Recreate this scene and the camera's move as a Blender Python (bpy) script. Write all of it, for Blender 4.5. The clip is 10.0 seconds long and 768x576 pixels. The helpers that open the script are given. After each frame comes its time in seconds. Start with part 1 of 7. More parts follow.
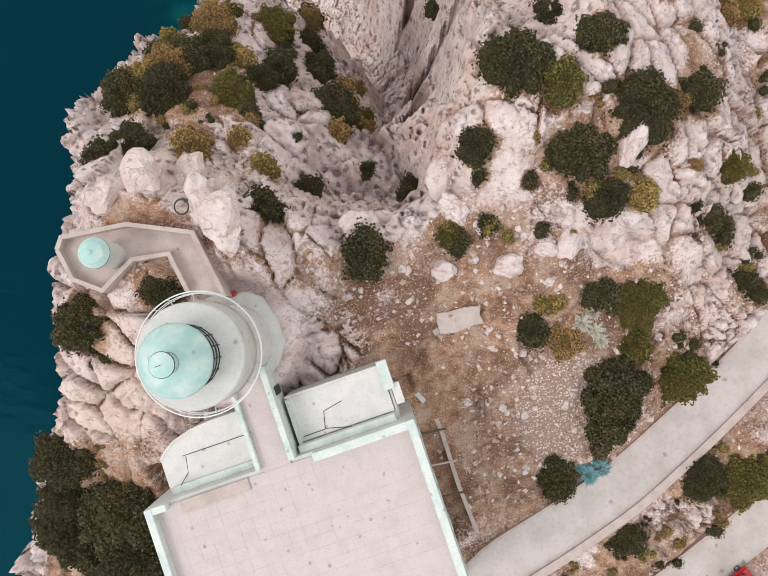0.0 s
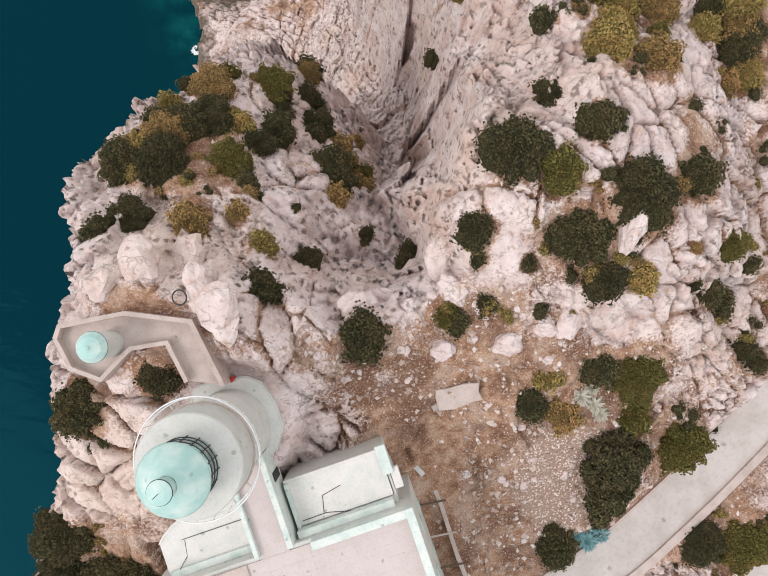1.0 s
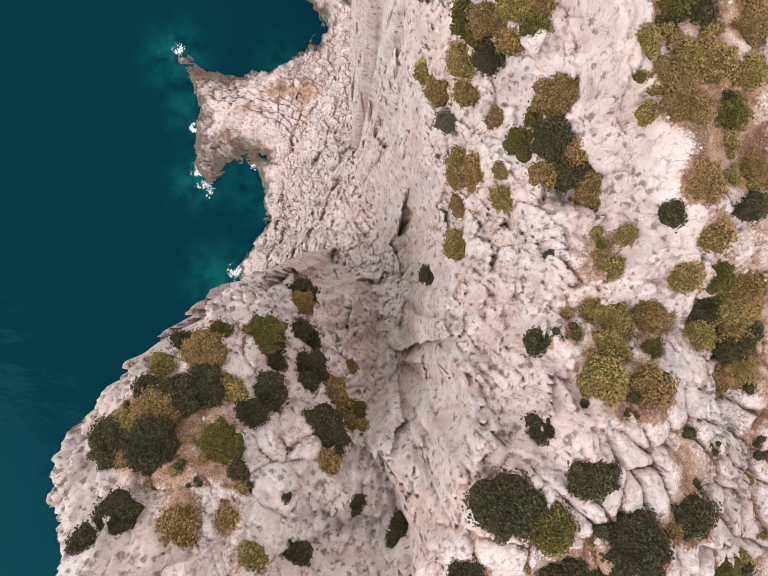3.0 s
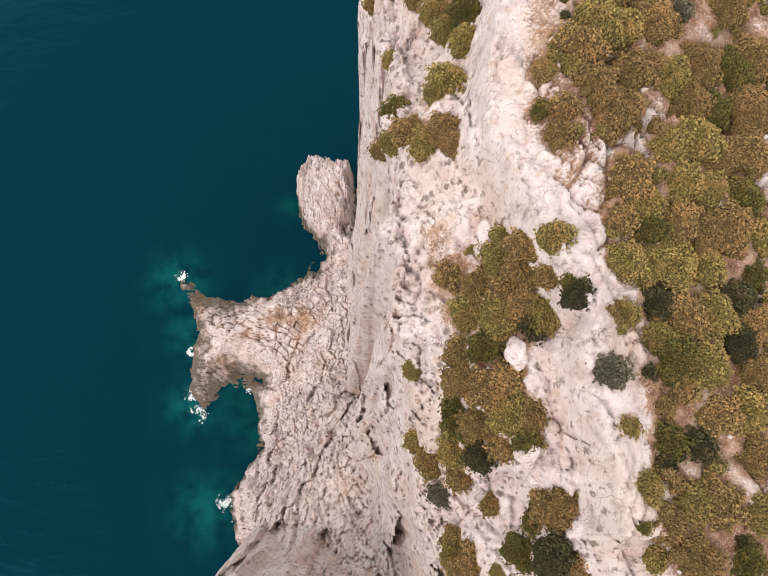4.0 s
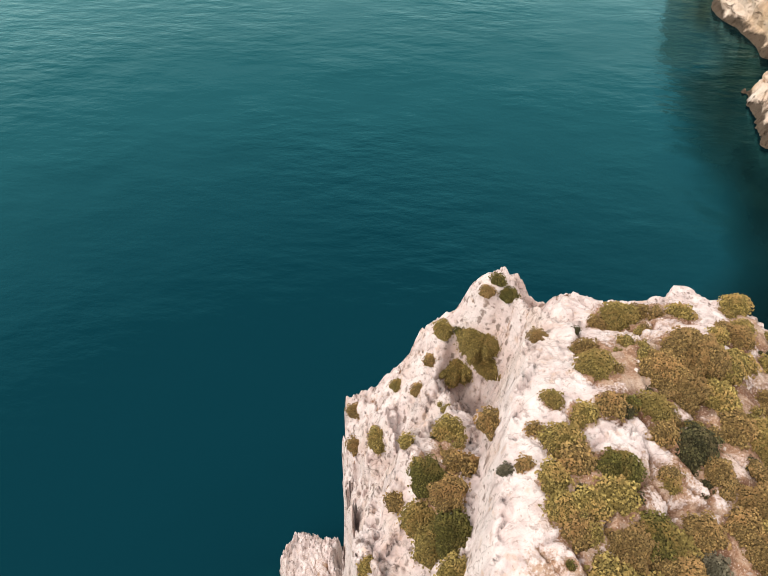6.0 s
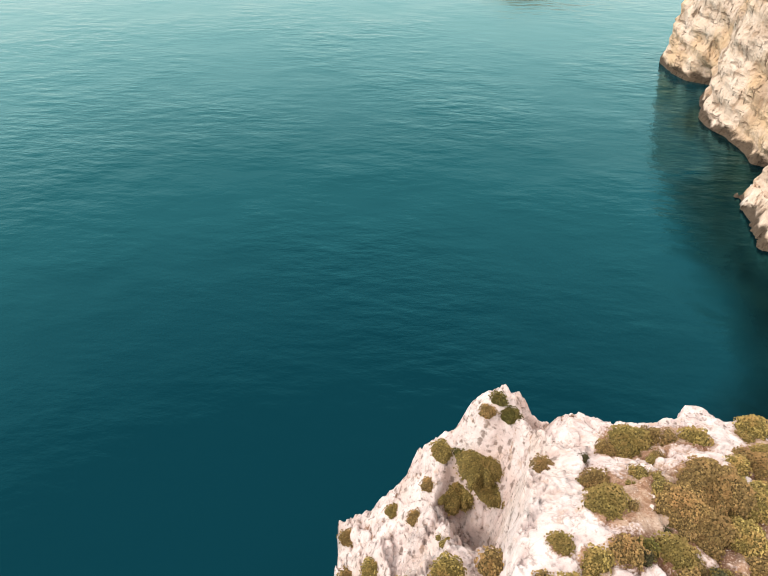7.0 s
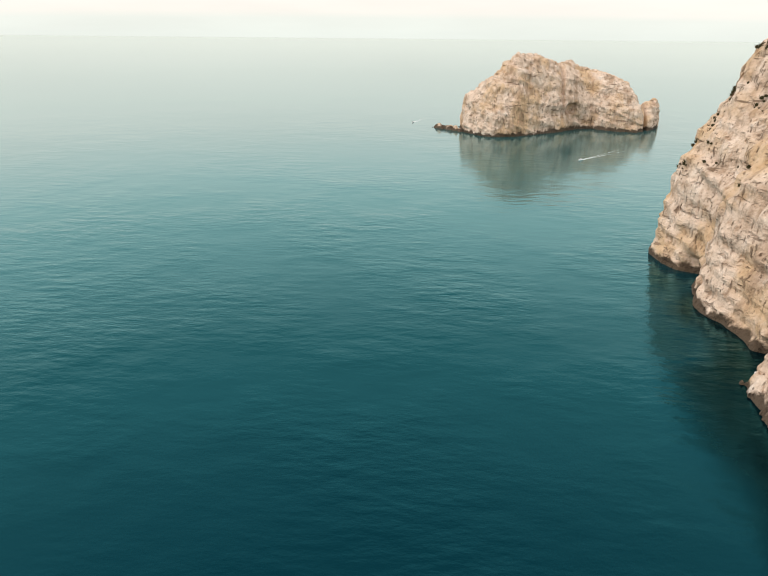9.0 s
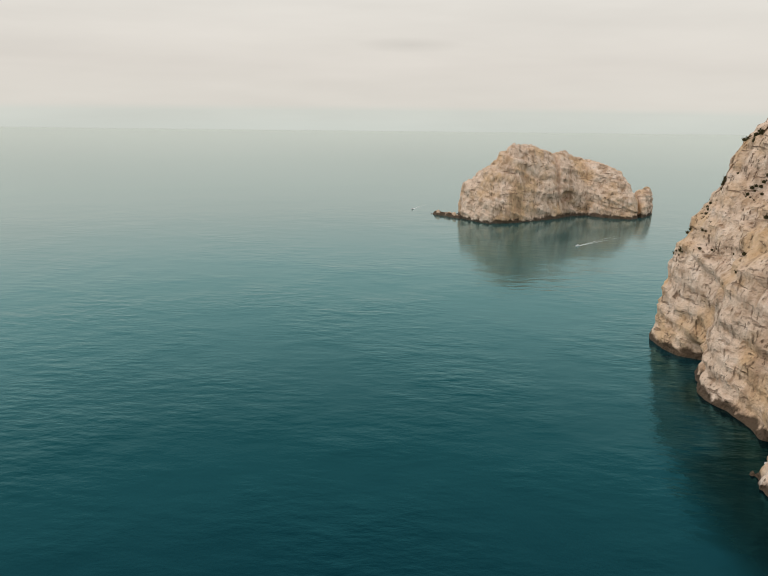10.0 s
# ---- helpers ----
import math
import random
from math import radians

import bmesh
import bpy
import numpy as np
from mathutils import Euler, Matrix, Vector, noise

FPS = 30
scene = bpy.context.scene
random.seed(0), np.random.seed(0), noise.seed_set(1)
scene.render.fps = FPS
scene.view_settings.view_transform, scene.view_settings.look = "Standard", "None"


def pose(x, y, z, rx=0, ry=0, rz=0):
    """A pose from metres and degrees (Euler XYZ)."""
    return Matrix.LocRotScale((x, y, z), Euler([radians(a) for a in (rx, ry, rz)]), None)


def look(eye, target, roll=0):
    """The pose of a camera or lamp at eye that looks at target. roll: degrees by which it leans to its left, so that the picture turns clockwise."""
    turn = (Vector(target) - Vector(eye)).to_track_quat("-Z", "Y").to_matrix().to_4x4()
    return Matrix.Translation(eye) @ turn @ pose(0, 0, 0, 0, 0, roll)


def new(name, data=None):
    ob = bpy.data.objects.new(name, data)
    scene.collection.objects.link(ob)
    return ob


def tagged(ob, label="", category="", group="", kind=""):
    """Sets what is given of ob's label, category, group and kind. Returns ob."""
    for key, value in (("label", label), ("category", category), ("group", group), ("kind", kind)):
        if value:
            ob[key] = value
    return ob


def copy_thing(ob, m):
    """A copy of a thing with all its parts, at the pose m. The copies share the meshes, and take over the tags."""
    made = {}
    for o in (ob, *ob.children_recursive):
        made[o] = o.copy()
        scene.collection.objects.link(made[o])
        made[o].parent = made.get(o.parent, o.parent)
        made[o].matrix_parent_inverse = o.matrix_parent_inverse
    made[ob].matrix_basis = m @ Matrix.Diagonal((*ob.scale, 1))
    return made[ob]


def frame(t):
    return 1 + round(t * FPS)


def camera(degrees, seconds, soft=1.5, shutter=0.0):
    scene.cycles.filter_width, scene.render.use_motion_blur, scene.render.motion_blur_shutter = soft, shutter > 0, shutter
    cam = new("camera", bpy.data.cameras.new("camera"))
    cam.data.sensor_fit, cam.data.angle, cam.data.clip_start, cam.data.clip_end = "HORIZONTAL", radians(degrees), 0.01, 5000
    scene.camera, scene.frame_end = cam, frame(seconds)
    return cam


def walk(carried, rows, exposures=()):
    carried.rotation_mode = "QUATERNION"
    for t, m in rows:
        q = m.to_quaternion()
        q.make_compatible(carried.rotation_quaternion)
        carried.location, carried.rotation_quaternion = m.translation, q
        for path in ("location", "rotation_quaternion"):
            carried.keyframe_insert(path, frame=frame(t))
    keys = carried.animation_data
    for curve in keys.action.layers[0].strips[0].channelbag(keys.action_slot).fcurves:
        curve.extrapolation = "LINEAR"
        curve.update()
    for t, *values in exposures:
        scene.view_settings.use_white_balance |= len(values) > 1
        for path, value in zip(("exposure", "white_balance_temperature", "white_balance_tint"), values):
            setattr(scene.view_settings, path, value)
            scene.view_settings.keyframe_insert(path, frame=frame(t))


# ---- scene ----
cam = camera(60.9, 10.0, soft=0.5)
PATH = [
    (0, pose(-0.23, -0.38, 217.02, 1.05, -0.14, -0.33)),
    (0.5, pose(-0.14, 3.19, 217.03, 0.79, -0.12, -0.35)),
    (1, pose(-0.08, 6.35, 217.01, 0.53, -0.13, -0.37)),
    (1.5, pose(-0.01, 9.92, 217.03, 0.25, -0.15, -0.33)),
    (2, pose(0.17, 14.02, 216.97, -0.14, -0.06, -0.34)),
    (2.2, pose(0.22, 17.17, 216.95, -0.41, -0.10, -0.32)),
    (3.3, pose(0.56, 36.80, 216.89, 3.24, -0.43, 0.40)),
    (3.5, pose(0.74, 40.83, 216.76, 6.12, -0.41, 0.37)),
    (4, pose(1.36, 51.07, 216.51, 15.26, -0.35, 0.04)),
    (4.5, pose(2.10, 59.89, 216.05, 25.90, -0.23, -0.24)),
    (5, pose(2.77, 65.47, 215.88, 34.18, -0.23, -0.12)),
    (5.5, pose(3.09, 68.29, 215.78, 39.00, -0.37, 0.08)),
    (6, pose(3.38, 70.62, 215.89, 42.61, -0.40, 0.17)),
    (7.5, pose(4.65, 76.29, 214.86, 55.38, -0.35, 0.47)),
    (8, pose(4.98, 78.82, 214.58, 59.14, -0.54, 0.56)),
    (8.5, pose(4.74, 80.15, 214.97, 62.91, -0.65, 0.58)),
    (9, pose(4.72, 81.18, 215.57, 66.78, -0.50, 0.54)),
    (9.5, pose(4.51, 82.26, 216.22, 70.40, -0.72, 0.59)),
    (10, pose(4.72, 83.22, 216.77, 74.06, -0.61, 0.56)),
]
EXPOSURES = [(0, -0.13, 6350, 12), (1.5, 0.0, 6350, 12), (3.3, 0.15, 6350, 12), (4.5, 0.06, 6650, 11), (6, 0.30, 6750, 10), (7.5, 0.50, 6750, 10), (8, 0.42, 6750, 11), (8.5, 0.25, 6750, 11), (9, -0.06, 6750, 11), (9.5, -0.34, 6750, 11), (10, -0.60, 6800, 11)]
walk(cam, PATH, EXPOSURES)

# ---- world, sun ----
SUN_AZ, SUN_EL = radians(242), radians(50)   # azimuth from +y, clockwise


def build_world():
    w = bpy.data.worlds.new("sky")
    scene.world = w
    w.use_nodes = True
    nt = w.node_tree
    nt.nodes.clear()
    out = nt.nodes.new("ShaderNodeOutputWorld")
    sky = nt.nodes.new("ShaderNodeTexSky")
    sky.sky_type, sky.sun_disc = "NISHITA", False
    sky.sun_elevation, sky.sun_rotation = SUN_EL, SUN_AZ
    sky.dust_density = 4.0
    bg_sky = nt.nodes.new("ShaderNodeBackground")
    bg_sky.inputs["Strength"].default_value = 0.06
    nt.links.new(sky.outputs[0], bg_sky.inputs["Color"])
    tc = nt.nodes.new("ShaderNodeTexCoord")
    sep = nt.nodes.new("ShaderNodeSeparateXYZ")
    nt.links.new(tc.outputs["Generated"], sep.inputs[0])
    ramp = nt.nodes.new("ShaderNodeValToRGB")          # cloud deck, and far sea under the horizon
    mr = nt.nodes.new("ShaderNodeMapRange")
    mr.inputs["From Min"].default_value, mr.inputs["From Max"].default_value = -0.1, 0.9
    nt.links.new(sep.outputs["Z"], mr.inputs["Value"])
    nt.links.new(mr.outputs[0], ramp.inputs[0])
    e = ramp.color_ramp.elements
    e[0].position, e[0].color = 0.0, (0.10, 0.24, 0.25, 1)
    e[1].position, e[1].color = 1.0, (0.85, 0.89, 0.90, 1)
    for p, c in ((0.055, (0.68, 0.745, 0.71)), (0.086, (0.72, 0.765, 0.725)), (0.095, (0.80, 0.79, 0.745)),
                 (0.15, (0.82, 0.80, 0.76)), (0.25, (0.88, 0.87, 0.83)), (0.4, (1.0, 0.99, 0.97)), (0.7, (1.0, 0.99, 0.98))):
        k = e.new(p)
        k.color = (*c, 1)
    noi = nt.nodes.new("ShaderNodeTexNoise")
    mp = nt.nodes.new("ShaderNodeMapping")
    mp.inputs["Scale"].default_value = (2.2, 2.2, 16)
    nt.links.new(tc.outputs["Generated"], mp.inputs[0])
    nt.links.new(mp.outputs[0], noi.inputs["Vector"])
    noi.inputs["Scale"].default_value, noi.inputs["Detail"].default_value = 1.6, 5
    cr = nt.nodes.new("ShaderNodeMapRange")
    cr.inputs["From Min"].default_value, cr.inputs["From Max"].default_value = 0.3, 0.7
    cr.inputs["To Min"].default_value, cr.inputs["To Max"].default_value = 1.36, 1.48
    nt.links.new(noi.outputs[0], cr.inputs["Value"])
    streak = nt.nodes.new("ShaderNodeMapping")             # one thin grey cloud low over the sea
    streak.inputs["Location"].default_value = (-0.0262 / 0.062, 0, -0.0780 / 0.0085)
    streak.inputs["Scale"].default_value = (1 / 0.062, 0.0, 1 / 0.0085)
    nt.links.new(tc.outputs["Generated"], streak.inputs[0])
    far = nt.nodes.new("ShaderNodeVectorMath")
    far.operation = "LENGTH"
    nt.links.new(streak.outputs[0], far.inputs[0])
    veil = nt.nodes.new("ShaderNodeMapRange")
    veil.inputs["From Min"].default_value, veil.inputs["From Max"].default_value = 0.0, 1.3
    veil.inputs["To Min"].default_value, veil.inputs["To Max"].default_value = -0.16, 0.0
    nt.links.new(far.outputs["Value"], veil.inputs["Value"])
    both = nt.nodes.new("ShaderNodeMath")
    nt.links.new(cr.outputs[0], both.inputs[0])
    nt.links.new(veil.outputs[0], both.inputs[1])
    bg = nt.nodes.new("ShaderNodeBackground")
    nt.links.new(ramp.outputs[0], bg.inputs["Color"])
    nt.links.new(both.outputs[0], bg.inputs["Strength"])
    add = nt.nodes.new("ShaderNodeMixShader")
    add.inputs[0].default_value = 0.9
    nt.links.new(bg_sky.outputs[0], add.inputs[1])
    nt.links.new(bg.outputs[0], add.inputs[2])
    nt.links.new(add.outputs[0], out.inputs["Surface"])


build_world()
sun = new("sun", bpy.data.lights.new("sun", "SUN"))
sun.data.energy, sun.data.angle, sun.data.color = 1.4, radians(24), (1.0, 0.94, 0.89)
sun_dir = Vector((math.sin(SUN_AZ) * math.cos(SUN_EL), math.cos(SUN_AZ) * math.cos(SUN_EL), math.sin(SUN_EL)))
sun.matrix_world = look(sun_dir * 400 + Vector((0, 60, 170)), (0, 60, 170))


# ---- materials ----
class Nodes:
    """Short hand for a node material."""

    def __init__(self, name):
        self.m = bpy.data.materials.new(name)
        self.m.use_nodes = True
        self.nt = self.m.node_tree
        self.b = self.nt.nodes["Principled BSDF"]

    def add(self, kind, **inputs):
        n = self.nt.nodes.new(kind)
        for k, v in inputs.items():
            s = n.inputs[k.replace("_", " ")]
            if isinstance(v, bpy.types.NodeSocket):
                self.nt.links.new(v, s)
            else:
                s.default_value = v
        return n

    def set(self, **inputs):
        for k, v in inputs.items():
            s = self.b.inputs[k.replace("_", " ")]
            if isinstance(v, bpy.types.NodeSocket):
                self.nt.links.new(v, s)
            else:
                s.default_value = v

    def pos(self):
        return self.add("ShaderNodeNewGeometry").outputs["Position"]

    def noise(self, scale, detail=4, vec=None, rough=0.55):
        n = self.add("ShaderNodeTexNoise", Scale=scale, Detail=detail, Roughness=rough, Vector=vec or self.pos())
        return n.outputs[0]

    def voronoi(self, scale, feature="F1", vec=None):
        n = self.add("ShaderNodeTexVoronoi", Scale=scale, Vector=vec or self.pos())
        n.feature = feature
        return n.outputs["Distance"]

    def ramp(self, fac, *stops):
        n = self.add("ShaderNodeValToRGB", Fac=fac)
        e = n.color_ramp.elements
        while len(e) < len(stops):
            e.new(0.5)
        for k, (p, c) in zip(e, stops):
            k.position, k.color = p, (*c, 1) if len(c) == 3 else c
        return n.outputs[0]

    def rng(self, v, a, b, c=0.0, d=1.0):
        return self.add("ShaderNodeMapRange", Value=v, From_Min=a, From_Max=b, To_Min=c, To_Max=d).outputs[0]

    def mix(self, fac, a, b, how="MIX"):
        n = self.nt.nodes.new("ShaderNodeMix")
        n.data_type, n.blend_type = "RGBA", how
        for s, v in ((n.inputs[0], fac), (n.inputs[6], a), (n.inputs[7], b)):
            if isinstance(v, bpy.types.NodeSocket):
                self.nt.links.new(v, s)
            else:
                s.default_value = v if isinstance(v, float) else (*v, 1)
        return n.outputs[2]

    def math(self, how, a, b):
        n = self.nt.nodes.new("ShaderNodeMath")
        n.operation = how
        for s, v in zip(n.inputs, (a, b)):
            if isinstance(v, bpy.types.NodeSocket):
                self.nt.links.new(v, s)
            else:
                s.default_value = v
        return n.outputs[0]

    def bump(self, height, strength=0.5, dist=0.1, normal=None):
        n = self.add("ShaderNodeBump", Height=height, Strength=strength, Distance=dist)
        if normal:
            self.nt.links.new(normal, n.inputs["Normal"])
        return n.outputs[0]

    def attr(self, name):
        n = self.nt.nodes.new("ShaderNodeAttribute")
        n.attribute_name = name
        return n.outputs["Fac"]

    def island(self):
        return self.add("ShaderNodeNewGeometry").outputs["Random Per Island"]

    def rand(self):
        return self.nt.nodes.new("ShaderNodeObjectInfo").outputs["Random"]


def limestone(name):
    n = Nodes(name)
    big, mid, fine = n.noise(0.07, 5), n.noise(0.55, 6), n.noise(4.5, 5)
    c = n.ramp(mid, (0.28, (0.44, 0.335, 0.31)), (0.42, (0.64, 0.515, 0.49)), (0.58, (0.72, 0.61, 0.585)), (0.75, (0.76, 0.66, 0.635)))
    c = n.mix(n.rng(big, 0.52, 0.72, 0, 0.55), c, (0.64, 0.47, 0.37))
    c = n.mix(n.rng(n.noise(0.9, 4), 0.585, 0.69, 0, 0.5), c, (0.50, 0.31, 0.20))
    # rusty stains on the tall faces
    rust = n.math("MULTIPLY", n.rng(n.noise(0.16, 5), 0.50, 0.64, 0.0, 0.42), n.attr("crag"))
    c = n.mix(rust, c, (0.52, 0.335, 0.26))
    grey = n.mix(n.rng(fine, 0.4, 0.7, 0.0, 0.25), c, (0.52, 0.43, 0.39))
    # weathered pits, coloured dark, most of them on the steep faces
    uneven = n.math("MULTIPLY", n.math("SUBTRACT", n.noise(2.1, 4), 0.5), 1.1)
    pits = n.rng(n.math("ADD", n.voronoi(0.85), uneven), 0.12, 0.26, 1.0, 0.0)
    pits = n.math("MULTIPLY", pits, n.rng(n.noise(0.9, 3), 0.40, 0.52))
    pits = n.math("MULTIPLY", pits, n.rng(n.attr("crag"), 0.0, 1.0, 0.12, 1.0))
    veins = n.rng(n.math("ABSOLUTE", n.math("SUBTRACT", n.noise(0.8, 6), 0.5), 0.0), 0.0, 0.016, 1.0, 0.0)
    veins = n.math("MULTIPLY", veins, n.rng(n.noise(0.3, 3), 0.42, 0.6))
    # hollows drawn out down the steep faces, coloured dark as well
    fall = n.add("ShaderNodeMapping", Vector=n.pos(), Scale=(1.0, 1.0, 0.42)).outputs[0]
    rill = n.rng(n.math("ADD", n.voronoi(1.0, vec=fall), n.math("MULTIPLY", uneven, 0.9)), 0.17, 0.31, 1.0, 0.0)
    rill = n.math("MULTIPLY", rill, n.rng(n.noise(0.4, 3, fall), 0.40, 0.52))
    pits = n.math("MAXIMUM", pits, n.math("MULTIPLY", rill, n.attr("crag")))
    # thin joints that split the beds
    bent = n.add("ShaderNodeVectorMath", Vector=n.add("ShaderNodeTexNoise", Scale=0.5, Detail=4.0, Vector=n.pos()).outputs["Color"])
    bent.operation = "ADD"
    n.nt.links.new(n.add("ShaderNodeMapping", Vector=n.pos(), Rotation=(0, 0, radians(48)), Scale=(0.30, 0.62, 0.3)).outputs[0], bent.inputs[1])
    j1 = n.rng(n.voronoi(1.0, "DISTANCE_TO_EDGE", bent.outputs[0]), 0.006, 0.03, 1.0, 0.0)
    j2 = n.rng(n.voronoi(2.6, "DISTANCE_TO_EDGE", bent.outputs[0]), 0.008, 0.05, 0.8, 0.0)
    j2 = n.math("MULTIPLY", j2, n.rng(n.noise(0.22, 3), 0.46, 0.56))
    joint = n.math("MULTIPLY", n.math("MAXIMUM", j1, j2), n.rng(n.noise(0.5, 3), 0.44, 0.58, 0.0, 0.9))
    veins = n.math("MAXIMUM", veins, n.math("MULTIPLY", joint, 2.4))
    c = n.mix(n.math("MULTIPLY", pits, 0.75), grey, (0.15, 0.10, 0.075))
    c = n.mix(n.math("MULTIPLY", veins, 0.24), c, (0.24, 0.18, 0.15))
    c = n.mix(n.rng(n.noise(11.0, 3), 0.57, 0.66, 0.0, 0.24), c, (0.33, 0.26, 0.225))
    c = n.mix(n.rng(n.noise(1.9, 5, rough=0.6), 0.60, 0.625, 0.0, 0.45), c, (0.24, 0.175, 0.14))
    s1, s2 = n.noise(1.1, 5), n.voronoi(3.2)
    earth = n.ramp(s1, (0.3, (0.17, 0.082, 0.047)), (0.5, (0.33, 0.185, 0.115)), (0.68, (0.46, 0.315, 0.225)))
    earth = n.mix(n.rng(n.noise(0.35, 3), 0.5, 0.66, 0, 0.6), earth, (0.48, 0.37, 0.30))
    earth = n.mix(n.rng(s2, 0.12, 0.2, 0.75, 0.0), earth, (0.62, 0.55, 0.50))
    earth = n.mix(n.rng(n.noise(0.22, 4), 0.50, 0.60, 0, 0.8), earth, (0.135, 0.062, 0.036))
    chips = n.mix(n.rng(n.voronoi(4.2), 0.22, 0.42), (0.76, 0.66, 0.615), (0.33, 0.225, 0.175))
    earth = n.mix(n.rng(n.math("ADD", n.attr("gravel"), n.math("MULTIPLY", n.math("SUBTRACT", s1, 0.5), 1.1)), 0.4, 0.65), earth, chips)
    grit = n.noise(6.5, 5, rough=0.7)
    earth = n.mix(n.rng(grit, 0.54, 0.60, 0.0, 0.5), earth, (0.56, 0.42, 0.33))
    earth = n.mix(n.rng(grit, 0.38, 0.44, 0.55, 0.0), earth, (0.15, 0.075, 0.045))
    f = n.rng(n.math("ADD", n.attr("soil"), n.math("MULTIPLY", n.math("SUBTRACT", fine, 0.5), 0.9)), 0.38, 0.62)
    c = n.mix(f, c, earth)
    wet = n.rng(n.math("ADD", n.add("ShaderNodeSeparateXYZ", Vector=n.pos()).outputs[2], n.rng(n.noise(0.4, 3), 0.3, 0.7, -2.0, 2.0)), 1.5, 5.5, 0.9, 0.0)
    c = n.mix(wet, c, (0.10, 0.075, 0.05))
    h = n.math("ADD", n.math("MULTIPLY", mid, 0.8), n.math("MULTIPLY", fine, 0.55))
    h = n.math("SUBTRACT", h, n.math("MULTIPLY", n.math("ADD", pits, n.math("MULTIPLY", veins, 0.15)), 0.5))
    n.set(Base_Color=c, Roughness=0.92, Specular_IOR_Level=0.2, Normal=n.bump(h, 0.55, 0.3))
    return n.m


def sea_material():
    n = Nodes("sea_water")
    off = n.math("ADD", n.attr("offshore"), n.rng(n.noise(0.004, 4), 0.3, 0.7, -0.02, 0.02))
    # base colour by place; it carries the cliffs' dark reflection and the pale distance
    sea_tone = n.ramp(off, (0.0, (0.0008, 0.006, 0.009)), (0.12, (0.0015, 0.026, 0.038)), (0.20, (0.0015, 0.025, 0.036)), (0.34, (0.0015, 0.021, 0.027)), (0.5, (0.0022, 0.036, 0.043)), (0.72, (0.008, 0.066, 0.075)), (1.0, (0.035, 0.10, 0.105)))
    c = n.mix(n.math("MULTIPLY", n.attr("shoal"), n.rng(n.noise(0.16, 5), 0.36, 0.62, 0.05, 1.0)), sea_tone, (0.006, 0.115, 0.11))
    mp = n.add("ShaderNodeMapping", Vector=n.pos(), Rotation=(0, 0, radians(44)), Scale=(0.42, 1.0, 1.0)).outputs[0]
    patch = n.math("MULTIPLY", n.rng(n.noise(0.005, 3), 0.40, 0.62, 0.15, 1.0), n.rng(n.attr("offshore"), 0.45, 0.95, 1.0, 0.12))
    swell, chop, rip = n.noise(0.03, 3, mp), n.noise(0.10, 4, mp, 0.5), n.noise(0.45, 3)
    nor = n.bump(n.math("MULTIPLY", swell, patch), 0.6, 1.8)
    nor = n.bump(n.math("MULTIPLY", chop, patch), 0.7, 1.5, nor)
    nor = n.bump(n.math("MULTIPLY", rip, n.rng(n.attr("offshore"), 0.3, 0.7, 1.0, 0.1)), 0.3, 0.14, nor)
    nt = n.nt
    dif = nt.nodes.new("ShaderNodeBsdfDiffuse")
    glo = nt.nodes.new("ShaderNodeBsdfGlossy")
    mix = nt.nodes.new("ShaderNodeMixShader")
    lw = n.add("ShaderNodeLayerWeight", Blend=0.5)
    face = lw.outputs["Facing"]
    glo.inputs["Roughness"].default_value = 0.12
    for node in (glo, lw):
        nt.links.new(nor, node.inputs["Normal"])
    gc = n.ramp(face, (0.0, (0.08, 0.58, 0.72)), (0.5, (0.13, 0.68, 0.78)), (0.72, (0.46, 0.84, 0.86)), (0.84, (0.83, 0.96, 0.95)), (0.957, (0.885, 0.965, 0.94)), (1.0, (0.90, 0.97, 0.95)))
    gw = n.ramp(face, (0.0, (0.001,) * 3), (0.26, (0.004,) * 3), (0.38, (0.036,) * 3), (0.5, (0.086,) * 3), (0.6, (0.16,) * 3), (0.724, (0.32,) * 3), (0.826, (0.49,) * 3), (0.913, (0.69,) * 3), (0.957, (0.86,) * 3), (1.0, (0.92,) * 3))
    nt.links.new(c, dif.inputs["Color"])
    nt.links.new(gc, glo.inputs["Color"])
    nt.links.new(gw, mix.inputs[0])
    nt.links.new(dif.outputs[0], mix.inputs[1])
    nt.links.new(glo.outputs[0], mix.inputs[2])
    nt.links.new(mix.outputs[0], nt.nodes["Material Output"].inputs["Surface"])
    nt.nodes.remove(n.b)
    return n.m


